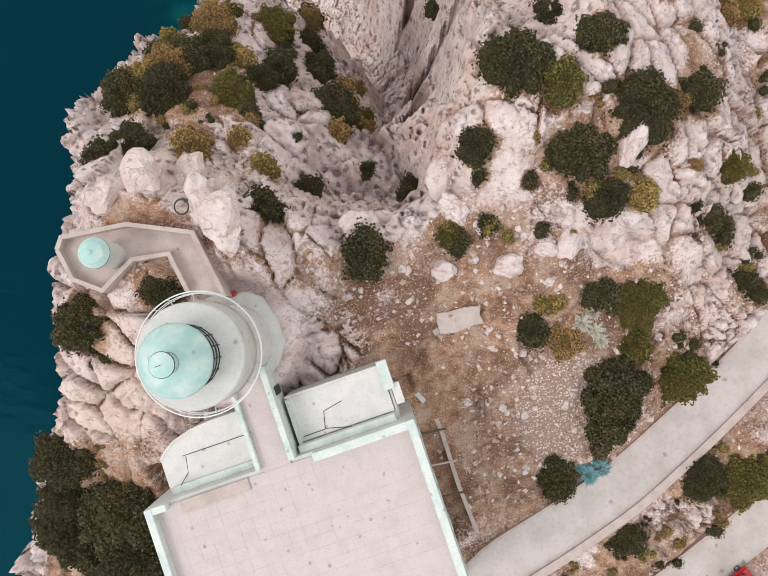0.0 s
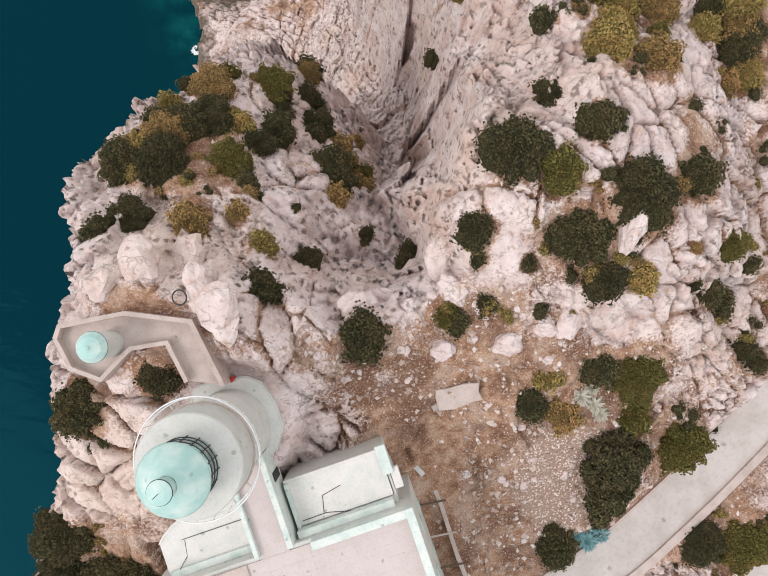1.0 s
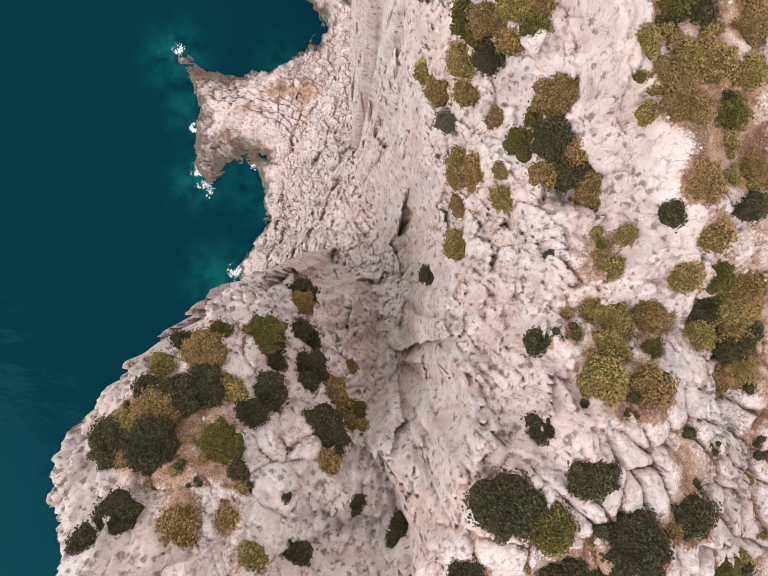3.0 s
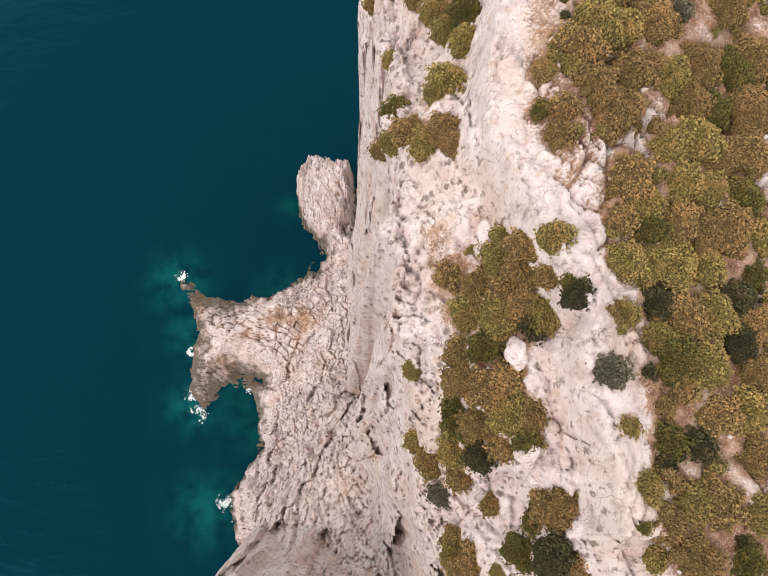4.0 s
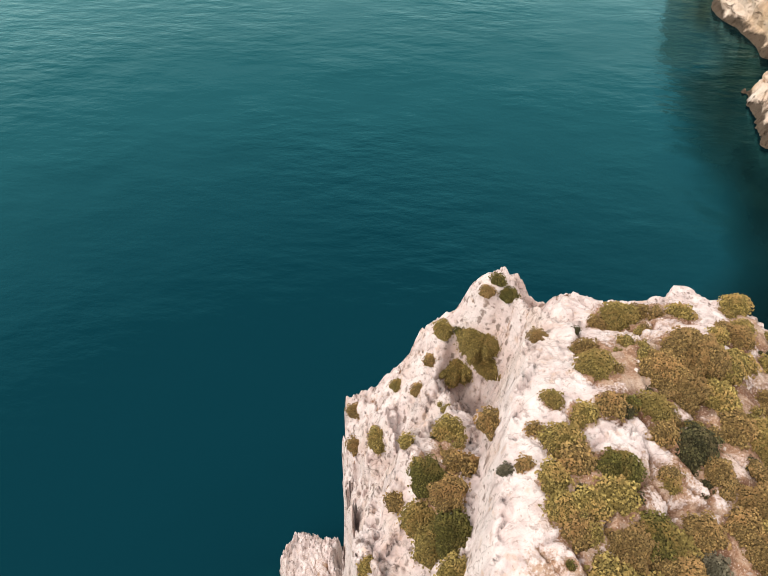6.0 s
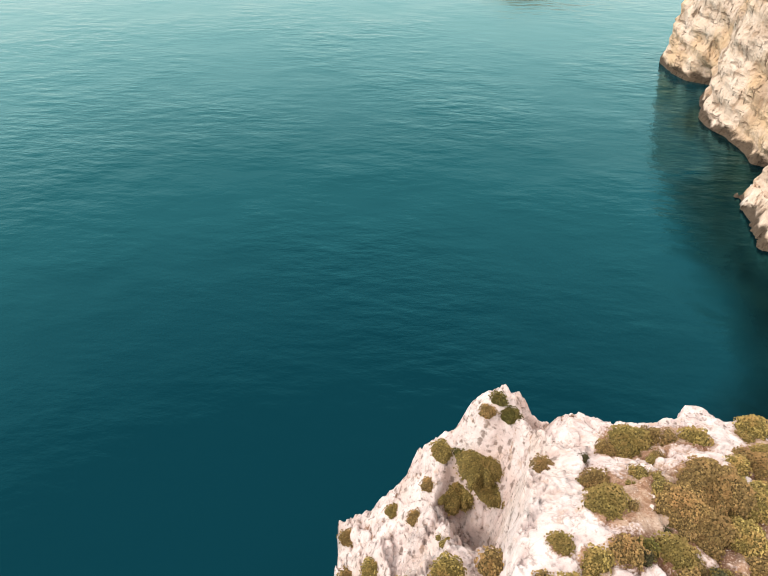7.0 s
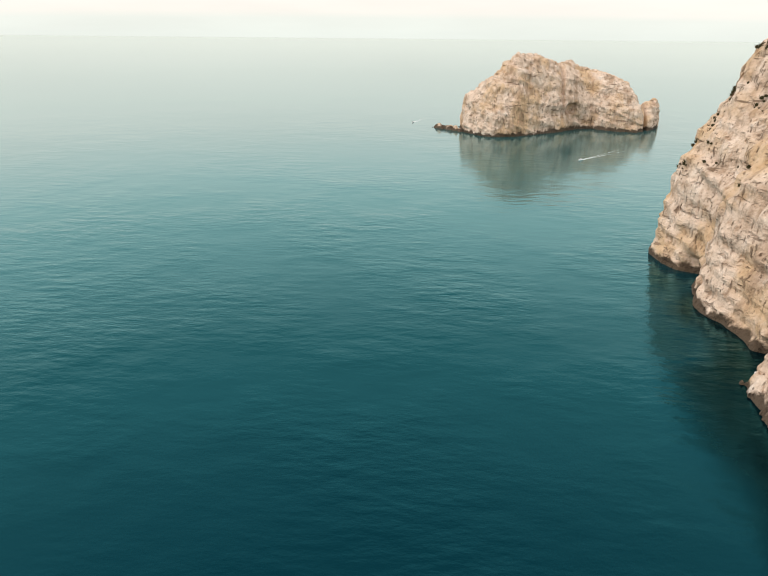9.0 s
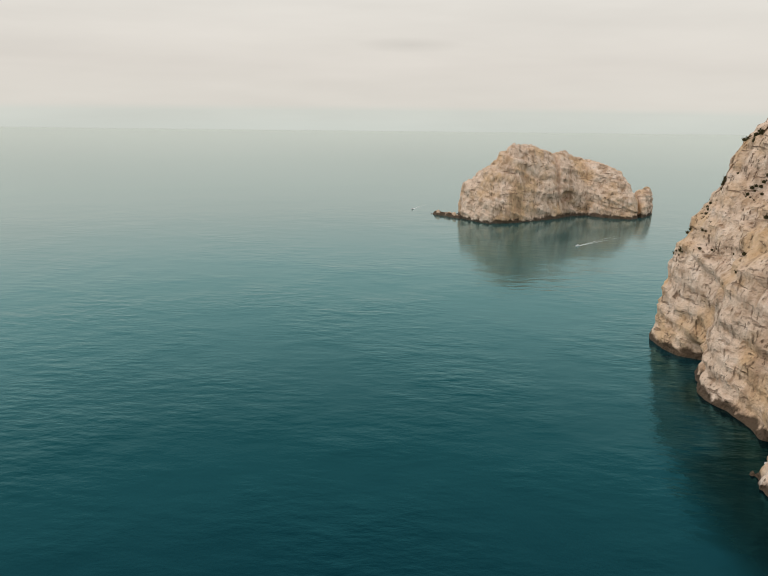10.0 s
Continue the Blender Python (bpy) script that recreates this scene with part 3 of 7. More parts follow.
# ---- the headland ----
# break lines of the ground: x, y, height
BREAKS = {
    "west_rim": [(-37, -62, 150), (-33, -22, 157), (-29, -12.6, 162.5), (-25.7, -9.7, 165.5), (-26, -4.3, 166.5), (-25.3, 1.7, 168),
                 (-24.6, 7.6, 167), (-26.7, 8.6, 163.5), (-28.2, 14.3, 159.5), (-26.3, 16.5, 157), (-26.2, 20.6, 154.5), (-23.8, 24.9, 154),
                 (-19.6, 27.6, 153), (-16.8, 31.8, 150), (-12, 32.7, 147.5), (-9.3, 32, 143)],
    "west_foot": [(-52, -62, 0), (-44, -22, 0), (-38, -10, 0), (-36, 4, 0), (-38, 14, 0), (-37, 20, 0), (-40, 24, 0), (-43.8, 33.8, 0)],
    "shore": [(-43.8, 33.8, 0), (-46.5, 40, 0), (-36.1, 56.6, 0), (-40.5, 74.7, 0), (-36.5, 78.9, 0), (-44.7, 80.4, 0), (-51.9, 72.9, 0),
              (-55.9, 68, 0), (-61.7, 74.5, 0), (-59.7, 91, 0), (-65.8, 107.8, 0), (-67.6, 114.5, 0), (-64.3, 113, 0), (-58.4, 107, 0),
              (-48.5, 105.4, 0), (-35.3, 107, 0), (-22.2, 116, 0), (-19, 123, 0), (-24, 131, 0), (-27, 136, 0), (-29.3, 145.4, 0), (-25, 153, 0), (-9, 153, 0),
              (-6, 138, 0), (-5, 128, 0), (8, 127, 0), (22, 126, 0), (40, 125, 0), (52, 119, 0)],
    "east_foot": [(52, 119, 0), (58, 100, 0), (66, 60, 0), (84, 10, 0), (110, -30, 0), (130, -62, 0)],
    "spit_back": [(-64.5, 110, 2.2), (-61, 103, 2.8), (-56, 97, 5), (-53, 86, 6), (-57, 76, 3), (-45.6, 92, 11.5), (-34, 102, 10.5)],
    "stack": [(-26, 143.5, 21), (-22, 149.5, 20), (-10, 149, 18), (-9, 140, 17), (-20, 139, 17), (-21, 131, 7), (-14, 128, 6)],
    "bay_apron": [(-33, 60, 12), (-30, 72, 10), (-26, 83, 16), (-16, 95, 20.5), (-14, 103, 17), (-13, 115, 8), (-23, 55.5, 34), (-36, 45, 22), (-38, 34, 16)],
    "cliff_foot": [(-12, 40, 88), (-9, 52, 84), (-8.5, 62, 64), (-7.4, 75.8, 46.5), (-8, 88, 34), (-7.5, 100, 27), (-6, 112, 20), (-4, 122, 8)],
    "mid_face": [(-4.4, 53.8, 94), (-4, 62, 88), (0.2, 68, 62)],
    "ravine": [(2.4, 10.5, 153), (-0.4, 16.8, 150.3), (3.2, 23, 131), (4, 32.7, 122.5), (3.2, 37.3, 118), (1.4, 43.4, 100)],
    "ravine_west": [(-3.6, 9.5, 156), (-6, 12, 160), (-5.8, 13.3, 158.4), (-4.3, 17, 153.3), (-1.6, 16.3, 152), (-8.8, 22.3, 153), (-10.9, 25.1, 153.5), (-12.1, 29.9, 150.5), (-8.6, 30.3, 145.5), (-4.5, 29.7, 141.5),
                    (-3.5, 24.5, 143.5), (-0.3, 28, 122), (-1.6, 34.1, 109), (-14, 36, 95), (-24, 38, 60), (-34, 36, 30)],
    "ravine_east": [(3.6, 9, 164), (4.4, 13, 167), (4.4, 16.3, 168), (4.9, 19.8, 169), (7.4, 21.6, 168), (6.2, 30, 152), (8, 40.4, 154), (4.9, 47.6, 147), (6.7, 50, 154)],
    "bowl": [(10.4, 29.5, 158.5), (11, 35.5, 161), (9.5, 22.6, 165), (13, 26.2, 166), (14, 30, 165.5), (14.4, 35, 166.5), (13.9, 39.8, 162.7), (15.4, 47.6, 164.8), (11.6, 52.8, 164.8)],
    "terrace_rim": [(4.8, 56, 156), (2.3, 62, 158), (3, 69.7, 161), (1.2, 73, 158), (2.4, 78, 162.5), (1.5, 82, 163), (2.5, 86, 162.5), (1.8, 96, 154), (0.6, 104, 139), (-0.8, 110, 131), (-2.0, 121.5, 138.2),
                    (1.7, 122.6, 138.2), (3.6, 122.8, 143), (6.4, 122.6, 145), (7.6, 123, 152)],
    "terrace": [(9.6, 57.9, 165), (6.8, 72.4, 165.4), (7, 81, 166.8), (6, 86.4, 164.5), (5.6, 98.4, 164.5), (9.4, 107.6, 158), (4, 112, 146), (9.5, 114.8, 153.5)],
    "ridge_foot": [(21.0, 36.5, 166), (18.9, 39.0, 165.5), (18.6, 42.3, 165.5), (16.2, 47, 165.5), (15.8, 52, 165.5), (14.2, 58.5, 166), (15.0, 61.3, 167), (13.3, 65, 167.5), (10.6, 69.8, 166.5), (8.0, 75.3, 167),
                   (8.3, 81, 167), (9.3, 87.3, 166.5), (11.3, 95.3, 165), (13.2, 102.6, 161), (14.6, 107, 156)],
    "ridge": [(22.5, 36, 169.5), (20.2, 39.0, 169.8), (20.0, 42.8, 170.5), (17.6, 47, 171.5), (17.2, 52, 172), (15.4, 58.5, 172.5), (16.3, 61, 173), (14.6, 65, 173.3), (12, 70, 173.5), (9.5, 75.5, 173.3),
              (9.7, 81, 173.7), (10.7, 87, 173.5), (12.6, 95, 173), (14.8, 101.5, 172.5), (16.2, 106, 169.5), (17.6, 111, 166)],
    "ridge_back": [(21.0, 47, 170), (20.8, 55, 170), (20.6, 60, 170.3), (18.5, 68, 172), (14, 84, 174.2)],
    "pits": [(11.8, 112, 151), (13.6, 110, 147), (15.0, 113.2, 146), (13, 116, 147.5), (15.6, 109.6, 149), (16.2, 42, 161), (17.6, 40.4, 159.5), (18.2, 39.2, 160)],
    "sea_bed": [(-45, 119, -7), (-34, 121, -7), (-29, 128, -7), (-56, 116, -7), (-47, 66, -7), (-43, 69, -6), (-51, 63, -8), (-50, 50, -8), (-60, 62, -9), (-46, 49, -6), (-15, 160, -9), (4, 140, -9), (-35, 150, -9), (-55, 30, -9)],
    "crest": [(16, 75, 174.4), (18.1, 84, 173.6), (17.5, 94, 174.5), (24.5, 103.6, 171.5), (30.2, 107.5, 170)],
    "north_rim": [(9.2, 123.6, 153.2), (10.7, 123, 156), (12.6, 122.6, 157), (13.6, 121.6, 162.5), (15, 122.4, 163), (16.9, 122.9, 163.6), (19.6, 122, 163), (20.3, 119.4, 156), (21.4, 121, 162.4), (23.5, 119.8, 162.6), (28, 118, 163), (32.2, 117, 164.6), (35.2, 118.6, 165.2), (38, 118, 164), (43.2, 117.6, 163),
                  (44.4, 112, 163), (47, 96, 165), (53, 60, 163), (66, 10, 146), (88, -30, 138), (110, -62, 134)],
    "plateau": [(20.2, 113, 166), (34, 107.9, 169), (40, 108, 166), (33, 94, 170), (30.2, 86, 171.3), (27.7, 77, 170.8), (27, 64.5, 169), (24.6, 58, 170.3), (27.3, 50, 168.7), (22.2, 40.7, 170.8),
                (19.5, 46, 168), (25.4, 37, 169.7), (28.5, 29, 162), (19.6, 21.2, 169.5), (14.4, 23, 171.4), (17.4, 38, 165)],
    "rim_tops": [(15.2, 119.4, 163.6), (17.6, 119.4, 163.4), (9.6, 120.6, 155.4), (11.4, 120.4, 156.6), (5.4, 120.2, 146.5), (0.5, 119.6, 141)],
    "knolls": [(9.2, 16.2, 171.5), (15.2, 18, 170.7), (19.3, 12.6, 169.8), (26.5, 12.2, 167), (23.7, 4.7, 165.5), (15.9, 6.6, 167.5), (5.8, 6.6, 167), (7, 11, 169)],
    "shelf": [(4.6, 1.7, 165), (-1.4, 5.1, 168), (-3.1, 2.7, 168), (-6, -0.5, 167.4), (-9, 8, 166), (-11.7, 5.8, 171), (-18.9, 7.6, 170.2), (-14.3, 6.2, 171.2), (-20, 22.6, 156.8), (-16.3, 27, 155),
              (-12.5, 18, 158.5), (-17, 12, 162.5), (-24, 12, 163), (-22, -3.6, 168.6), (-24, -8.4, 166.5), (-19.4, -11.5, 165.5)],
    "yard": [(8, -2, 163), (13.8, 4.8, 166.2), (11.9, -2.6, 163), (17.2, -10.2, 158.7), (21.7, -6.5, 160), (4.8, -8.7, 160.8), (9.4, -14.7, 158.2), (10, -20, 157.8), (29.9, 0.7, 160.8), (34, 8, 158)],
    "inside": [(-12, -24, 160.5), (4, -24, 158), (-2, -12, 161), (-20, -24, 160), (-10, -45, 156), (20, -45, 149), (60, -45, 143), (50, 30, 158), (45, 80, 168)],
}
ROAD_LINE = [(70, 24, 156), (52, 12, 155), (43, 2.8, 154.6), (36.6, -5, 154.7), (29.6, -11.6, 155.2), (22, -17.8, 156.2), (14.6, -22.2, 157.2), (8.5, -25.5, 157.6), (5, -36, 156.5)]
LOW_ROAD = [(72, -2, 150.5), (50, -15, 150.4), (39, -22.6, 150.2), (31, -28.8, 150.3), (18, -38, 150.5), (0, -62, 150)]
PADS = [(-11.4, -3.6, 4.2, 167.6)]          # levelled ground: x, y, radius, height


def triangulated(lines):
    """The ground's large form: a triangle sheet stretched over the break lines, read on the grid."""
    from mathutils.geometry import delaunay_2d_cdt
    pts = []
    for line in lines.values():
        pts.append(line[0])
        for a, b in zip(line, line[1:]):
            k = max(1, int(math.hypot(b[0] - a[0], b[1] - a[1]) / 2.5)) if line in SAMPLED else 1
            pts += [tuple(a[i] + (b[i] - a[i]) * s / k for i in range(3)) for s in range(1, k + 1)]
    x0, x1, y0, y1 = -75, 135, -62, 162
    for s in np.linspace(0, 1, 12):
        pts += [(x0, y0 + (y1 - y0) * s, -14), (x0 + (x1 - x0) * s, y1, -14)]
    pts += [(x1, y, -14) for y in (-40, 0, 60, 120)]
    uniq = {}
    for p in pts:
        uniq[(round(p[0], 2), round(p[1], 2))] = p[2]
    keys = list(uniq)
    v, _, f, orig, _, _ = delaunay_2d_cdt([Vector(k) for k in keys], [], [], 0, 1e-4)
    z = [uniq[keys[o[0]]] if o else 0 for o in orig]
    return [tuple(c) for c in v], z, f


SAMPLED = [BREAKS[k] for k in ("west_rim", "west_foot", "shore", "terrace_rim", "north_rim", "east_foot", "ridge", "ridge_foot", "ravine", "ravine_east", "cliff_foot")]


def spaced(*runs):
    out = []
    for a, b, step in runs:
        out += list(np.arange(a, b, step))
    return np.array(out)


GX = spaced((-75, -70, 2.5), (-70, -32, 0.6), (-32, 46, 0.21), (46, 60, 1.0), (60, 136, 4))
GY = spaced((-62, -34, 2), (-34, 124, 0.21), (124, 156, 0.6), (156, 163, 3))


# x, y, radius of the shrubs, zone by zone
SHRUBS_NEAR_A = [(3.0, 10.1, 1.5), (4.9, 4.7, 1.3), (5.7, 4.1, 1.1), (8.1, 5.5, 1.0), (6.8, 11.1, 1.6), (7.1, 8.9, 0.7), (10.9, 8.6, 0.7), (9.4, 16.6, 2.5), (12.8, 15.0, 1.7), (15.3, 18.5, 1.6),
    (16.9, 19.1, 0.6), (14.6, 10.5, 2.3), (16.7, 7.4, 1.8), (19.3, 7.4, 1.3), (18.8, 13.4, 2.6), (23.6, 15.0, 1.8), (28.3, 5.4, 1.4), (24.6, 6.9, 0.6)]
SHRUBS_NEAR_B = [(27.6, 10.3, 1.5), (23.6, 9.6, 0.5), (30.9, 8.7, 1.0), (32.8, 0.1, 1.1), (12.1, -2.8, 1.6), (15.0, -4.0, 1.6), (20.9, -0.5, 2.4), (13.5, -0.4, 1.4), (21.3, -4.3, 1.7), (26.4, -7.2, 2.6),
    (17.6, 0.0, 1.6), (26.6, 6.2, 1.5), (15.5, -16.5, 2.2), (34.1, -17.4, 2.8), (31.6, 1.2, 1.2), (22.6, -22.9, 1.8), (29.7, -17.3, 2.2), (13.0, 21.3, 1.6)]
SHRUBS_WEST_A = [(-20.4, 19.3, 3.3), (-23.1, 18.1, 2.4), (-17.9, 21.8, 2.2), (-16.1, 26.2, 2.1), (-20.3, 24.6, 1.4), (-21.6, 12.7, 2.1), (-15.9, 12.2, 1.8), (-23.3, 11.4, 1.4), (-13.4, 22.4, 1.4), (-11.6, 20.4, 1.6),
    (-15.3, 22.4, 1.6), (-11.2, 27.3, 2.3), (-8.4, 31.4, 2.0), (-7.2, 23.6, 2.3), (-4.5, 21.2, 2.0), (-4.6, 17.5, 2.1), (-2.5, 17.9, 1.5), (-1.8, 11.9, 1.0), (-12.0, 13.1, 1.0), (-11.8, 16.1, 1.1),
    (-9.7, 10.3, 1.3)]
SHRUBS_WEST_B = [(-9.4, 7.1, 1.4), (-8.2, 6.4, 1.0), (-6.5, 9.3, 1.3), (-7.6, 13.9, 0.5), (-22.7, -2.0, 2.1), (-1.5, 3.1, 2.0), (-18.9, 26.9, 1.2), (-15.1, 27.9, 1.2), (-8.2, 27.5, 1.5), (-7.1, 26.5, 1.3),
    (-10.1, 22.2, 1.9), (-15.9, 23.9, 1.5), (-21.2, 22.9, 1.3), (-13.6, 18.2, 2.1), (-26.3, -13.2, 2.6), (-24.5, -20.2, 4.5), (-21.0, -17.5, 3.0), (-16.3, 0.4, 1.5), (-20.5, -23.5, 3.8), (-27.0, -16.8, 2.6)]
SHRUBS_RAVINE_A = [(-8.2, 30.5, 1.5), (-10.7, 26.7, 1.7), (-6.9, 22.5, 1.3), (-5.2, 19.1, 2.0), (-2.5, 18.5, 1.8), (-4.4, 15.6, 1.3), (-2.9, 23.5, 0.9), (2.1, 9.2, 1.1), (-9.9, 24.7, 1.1), (6.5, 34.0, 1.5)]
SHRUBS_MID_A = [(15.5, 23.3, 0.5), (20.9, 24.2, 2.0), (29.7, 24.5, 1.3), (17.1, 24.8, 2.0), (31.7, 25.4, 1.6), (18.4, 27.2, 1.6), (22.3, 27.3, 0.9), (12.8, 27.9, 1.2), (30.6, 28.0, 2.3), (26.8, 28.2, 1.6),
    (15.6, 28.5, 0.7), (22.6, 29.2, 1.5), (30.1, 29.2, 1.8), (19.2, 29.3, 1.7), (15.3, 30.1, 0.6), (22.7, 30.2, 1.8), (17.4, 30.6, 1.2), (27.4, 30.8, 1.6), (30.0, 31.1, 2.0), (30.1, 32.3, 1.9),
    (24.0, 33.1, 1.4), (27.0, 33.3, 1.5), (18.8, 33.3, 1.4), (17.8, 35.4, 0.6), (25.2, 36.1, 1.4), (19.6, 36.2, 0.9), (8.2, 36.4, 1.7), (21.6, 37.5, 1.1), (23.6, 39.6, 1.5), (11.4, 40.1, 1.2),
    (8.4, 40.5, 1.2)]
SHRUBS_MID_B = [(18.3, 40.6, 1.8), (28.9, 41.0, 1.5), (14.1, 41.7, 1.2), (16.3, 42.5, 2.2), (11.2, 42.6, 0.9), (9.2, 43.0, 1.7), (8.0, 43.3, 1.4), (16.4, 43.6, 1.3), (8.3, 44.4, 1.5), (14.4, 44.4, 1.7),
    (12.7, 44.5, 1.5), (26.1, 44.8, 1.4), (20.3, 44.8, 1.0), (22.5, 45.2, 1.6), (26.0, 46.2, 0.5), (14.0, 47.0, 1.3), (19.0, 47.1, 0.5), (20.9, 47.1, 1.2), (15.0, 47.8, 1.9), (11.3, 47.9, 1.2),
    (27.5, 47.9, 1.3), (7.0, 48.5, 1.2), (15.7, 48.6, 1.3), (22.7, 48.6, 1.4), (24.6, 48.6, 1.8), (19.4, 49.6, 1.1), (8.5, 50.3, 1.4), (20.9, 51.1, 1.0), (6.1, 51.2, 1.4), (28.0, 51.8, 1.5),
    (9.8, 52.3, 1.7)]
SHRUBS_MID_C = [(7.8, 52.4, 1.6), (23.7, 52.5, 1.4), (11.2, 52.6, 1.3), (21.5, 52.8, 1.4), (12.7, 53.0, 1.2), (4.8, 53.2, 1.2), (18.4, 53.7, 0.8), (9.7, 54.5, 1.9), (25.3, 54.5, 1.6), (11.3, 54.8, 1.6),
    (13.0, 54.8, 1.4), (27.8, 54.9, 1.9), (8.1, 55.1, 2.0), (21.3, 55.1, 0.9), (22.9, 56.5, 1.2), (9.9, 57.0, 1.8), (17.2, 57.4, 1.3), (20.4, 57.4, 0.7), (8.2, 57.6, 1.8), (29.1, 57.7, 1.5),
    (11.4, 57.8, 1.4), (22.7, 58.2, 1.8), (24.7, 58.2, 1.8), (4.2, 59.5, 0.9), (7.8, 59.8, 1.4), (27.9, 59.9, 1.5), (21.6, 60.0, 1.2), (9.6, 60.1, 1.4), (29.4, 61.4, 1.7), (18.8, 61.5, 1.1),
    (23.6, 61.8, 1.8)]
SHRUBS_MID_D = [(13.4, 61.9, 1.4), (25.7, 61.9, 1.9), (10.9, 62.4, 1.8), (14.4, 62.5, 1.8), (21.9, 62.6, 1.6), (15.4, 62.8, 1.2), (28.0, 63.2, 1.7), (8.8, 63.3, 1.7), (12.9, 63.4, 1.6), (15.3, 63.6, 1.0)]
SHRUBS_FAR_A = [(11.4, 64.5, 1.9), (14.0, 64.9, 1.1), (30.1, 65.2, 1.1), (21.2, 65.4, 1.6), (23.2, 65.4, 1.8), (9.6, 65.6, 1.5), (19.3, 65.6, 1.6), (25.7, 65.7, 1.7), (12.8, 65.8, 1.8), (7.5, 66.7, 1.4),
    (14.0, 66.9, 1.3), (11.4, 67.2, 1.9), (12.5, 67.3, 1.5), (21.2, 68.1, 1.4), (25.8, 68.2, 1.7), (27.9, 68.5, 1.9), (11.3, 68.6, 1.2), (30.5, 68.6, 1.4), (19.0, 68.7, 1.2), (23.8, 68.8, 1.7),
    (20.6, 69.9, 1.6), (18.8, 71.0, 1.2), (29.2, 71.3, 1.8), (26.4, 71.6, 1.5), (19.8, 71.6, 1.8), (24.4, 71.9, 1.7), (14.4, 74.1, 1.2), (27.5, 74.1, 1.8), (29.9, 74.5, 1.8), (23.1, 74.6, 1.5),
    (17.8, 75.1, 1.2)]
SHRUBS_FAR_B = [(25.7, 75.2, 2.0), (14.9, 76.1, 1.2), (13.2, 76.3, 0.9), (18.3, 76.4, 1.8), (20.0, 77.1, 1.2), (7.5, 77.5, 1.2), (27.1, 77.8, 1.8), (5.3, 78.2, 1.6), (17.3, 78.2, 1.8), (30.6, 78.2, 2.4),
    (25.3, 78.6, 2.0), (6.8, 78.9, 1.5), (13.5, 79.6, 0.9), (3.7, 79.7, 1.5), (2.4, 79.8, 1.3), (15.6, 79.8, 1.0), (20.4, 79.9, 1.9), (23.6, 80.2, 1.8), (22.2, 81.0, 1.3), (1.3, 81.1, 1.0),
    (16.2, 81.4, 1.9), (29.3, 81.5, 2.1), (26.6, 81.7, 1.9), (2.8, 82.5, 1.4), (31.4, 82.7, 2.0), (6.2, 82.8, 1.2), (7.3, 83.7, 1.8), (17.9, 84.0, 2.0), (20.0, 84.0, 1.8), (22.6, 85.0, 2.1),
    (15.3, 85.5, 0.4)]
SHRUBS_FAR_C = [(25.0, 86.0, 1.2), (19.4, 86.8, 1.5), (29.3, 86.8, 1.7), (22.9, 87.2, 1.4), (8.8, 87.4, 1.5), (17.1, 87.5, 0.8), (16.3, 87.6, 1.1), (21.3, 87.8, 1.6), (25.2, 88.2, 1.5), (31.1, 88.6, 1.5),
    (28.5, 88.9, 1.5), (15.7, 89.3, 1.3), (17.6, 89.6, 1.2), (19.4, 90.3, 1.4), (8.0, 90.4, 1.8), (2.4, 90.7, 1.0), (30.3, 90.7, 1.8), (9.2, 91.0, 1.8), (15.4, 91.6, 1.2), (24.0, 91.8, 0.8),
    (20.0, 92.3, 1.6), (17.1, 92.8, 1.4), (13.6, 92.8, 0.7), (12.4, 92.8, 0.6), (33.3, 92.8, 1.4), (27.9, 93.0, 1.1), (6.9, 93.3, 1.9), (8.9, 94.3, 1.6), (16.7, 94.5, 1.6), (27.0, 95.0, 1.8),
    (4.7, 95.5, 1.0)]
SHRUBS_FAR_D = [(14.8, 95.8, 0.8), (7.3, 96.0, 1.6), (24.9, 96.0, 1.1), (33.7, 96.2, 2.2), (31.2, 97.1, 1.7), (18.8, 97.2, 1.1), (9.9, 97.4, 1.4), (11.3, 97.7, 1.0), (21.1, 98.0, 1.2), (24.9, 98.5, 1.4),
    (22.8, 98.5, 0.9), (16.6, 98.6, 0.9), (5.6, 99.3, 0.7), (35.9, 99.7, 1.0), (13.1, 100.2, 1.4), (30.8, 100.2, 1.7), (28.2, 100.5, 1.9), (9.6, 101.5, 1.7), (20.9, 102.2, 1.6), (27.0, 102.3,
    2.2), (32.2, 103.8, 2.3), (29.9, 104.1, 2.8), (21.5, 105.8, 1.2), (39.7, 106.6, 1.3), (18.0, 108.7, 1.0), (36.8, 109.2, 1.7), (3.2, 110.9, 1.6), (24.6, 111.6, 1.0), (39.5, 111.9, 1.2),
    (26.8, 112.3, 2.0), (32.9, 112.5, 1.4)]
SHRUBS_FAR_E = [(29.2, 113.0, 1.2), (7.7, 113.8, 0.9), (0.2, 113.9, 1.3), (16.0, 115.6, 1.9), (40.7, 116.0, 1.6), (9.3, 117.0, 0.9), (14.8, 117.1, 2.5), (12.8, 117.1, 2.3), (5.5, 117.3, 1.0), (-0.2, 118.4,
    1.1), (13.0, 118.7, 1.1), (17.4, 118.9, 1.1), (15.1, 119.3, 0.9), (10.7, 119.5, 1.3), (16.1, 119.9, 0.8)]
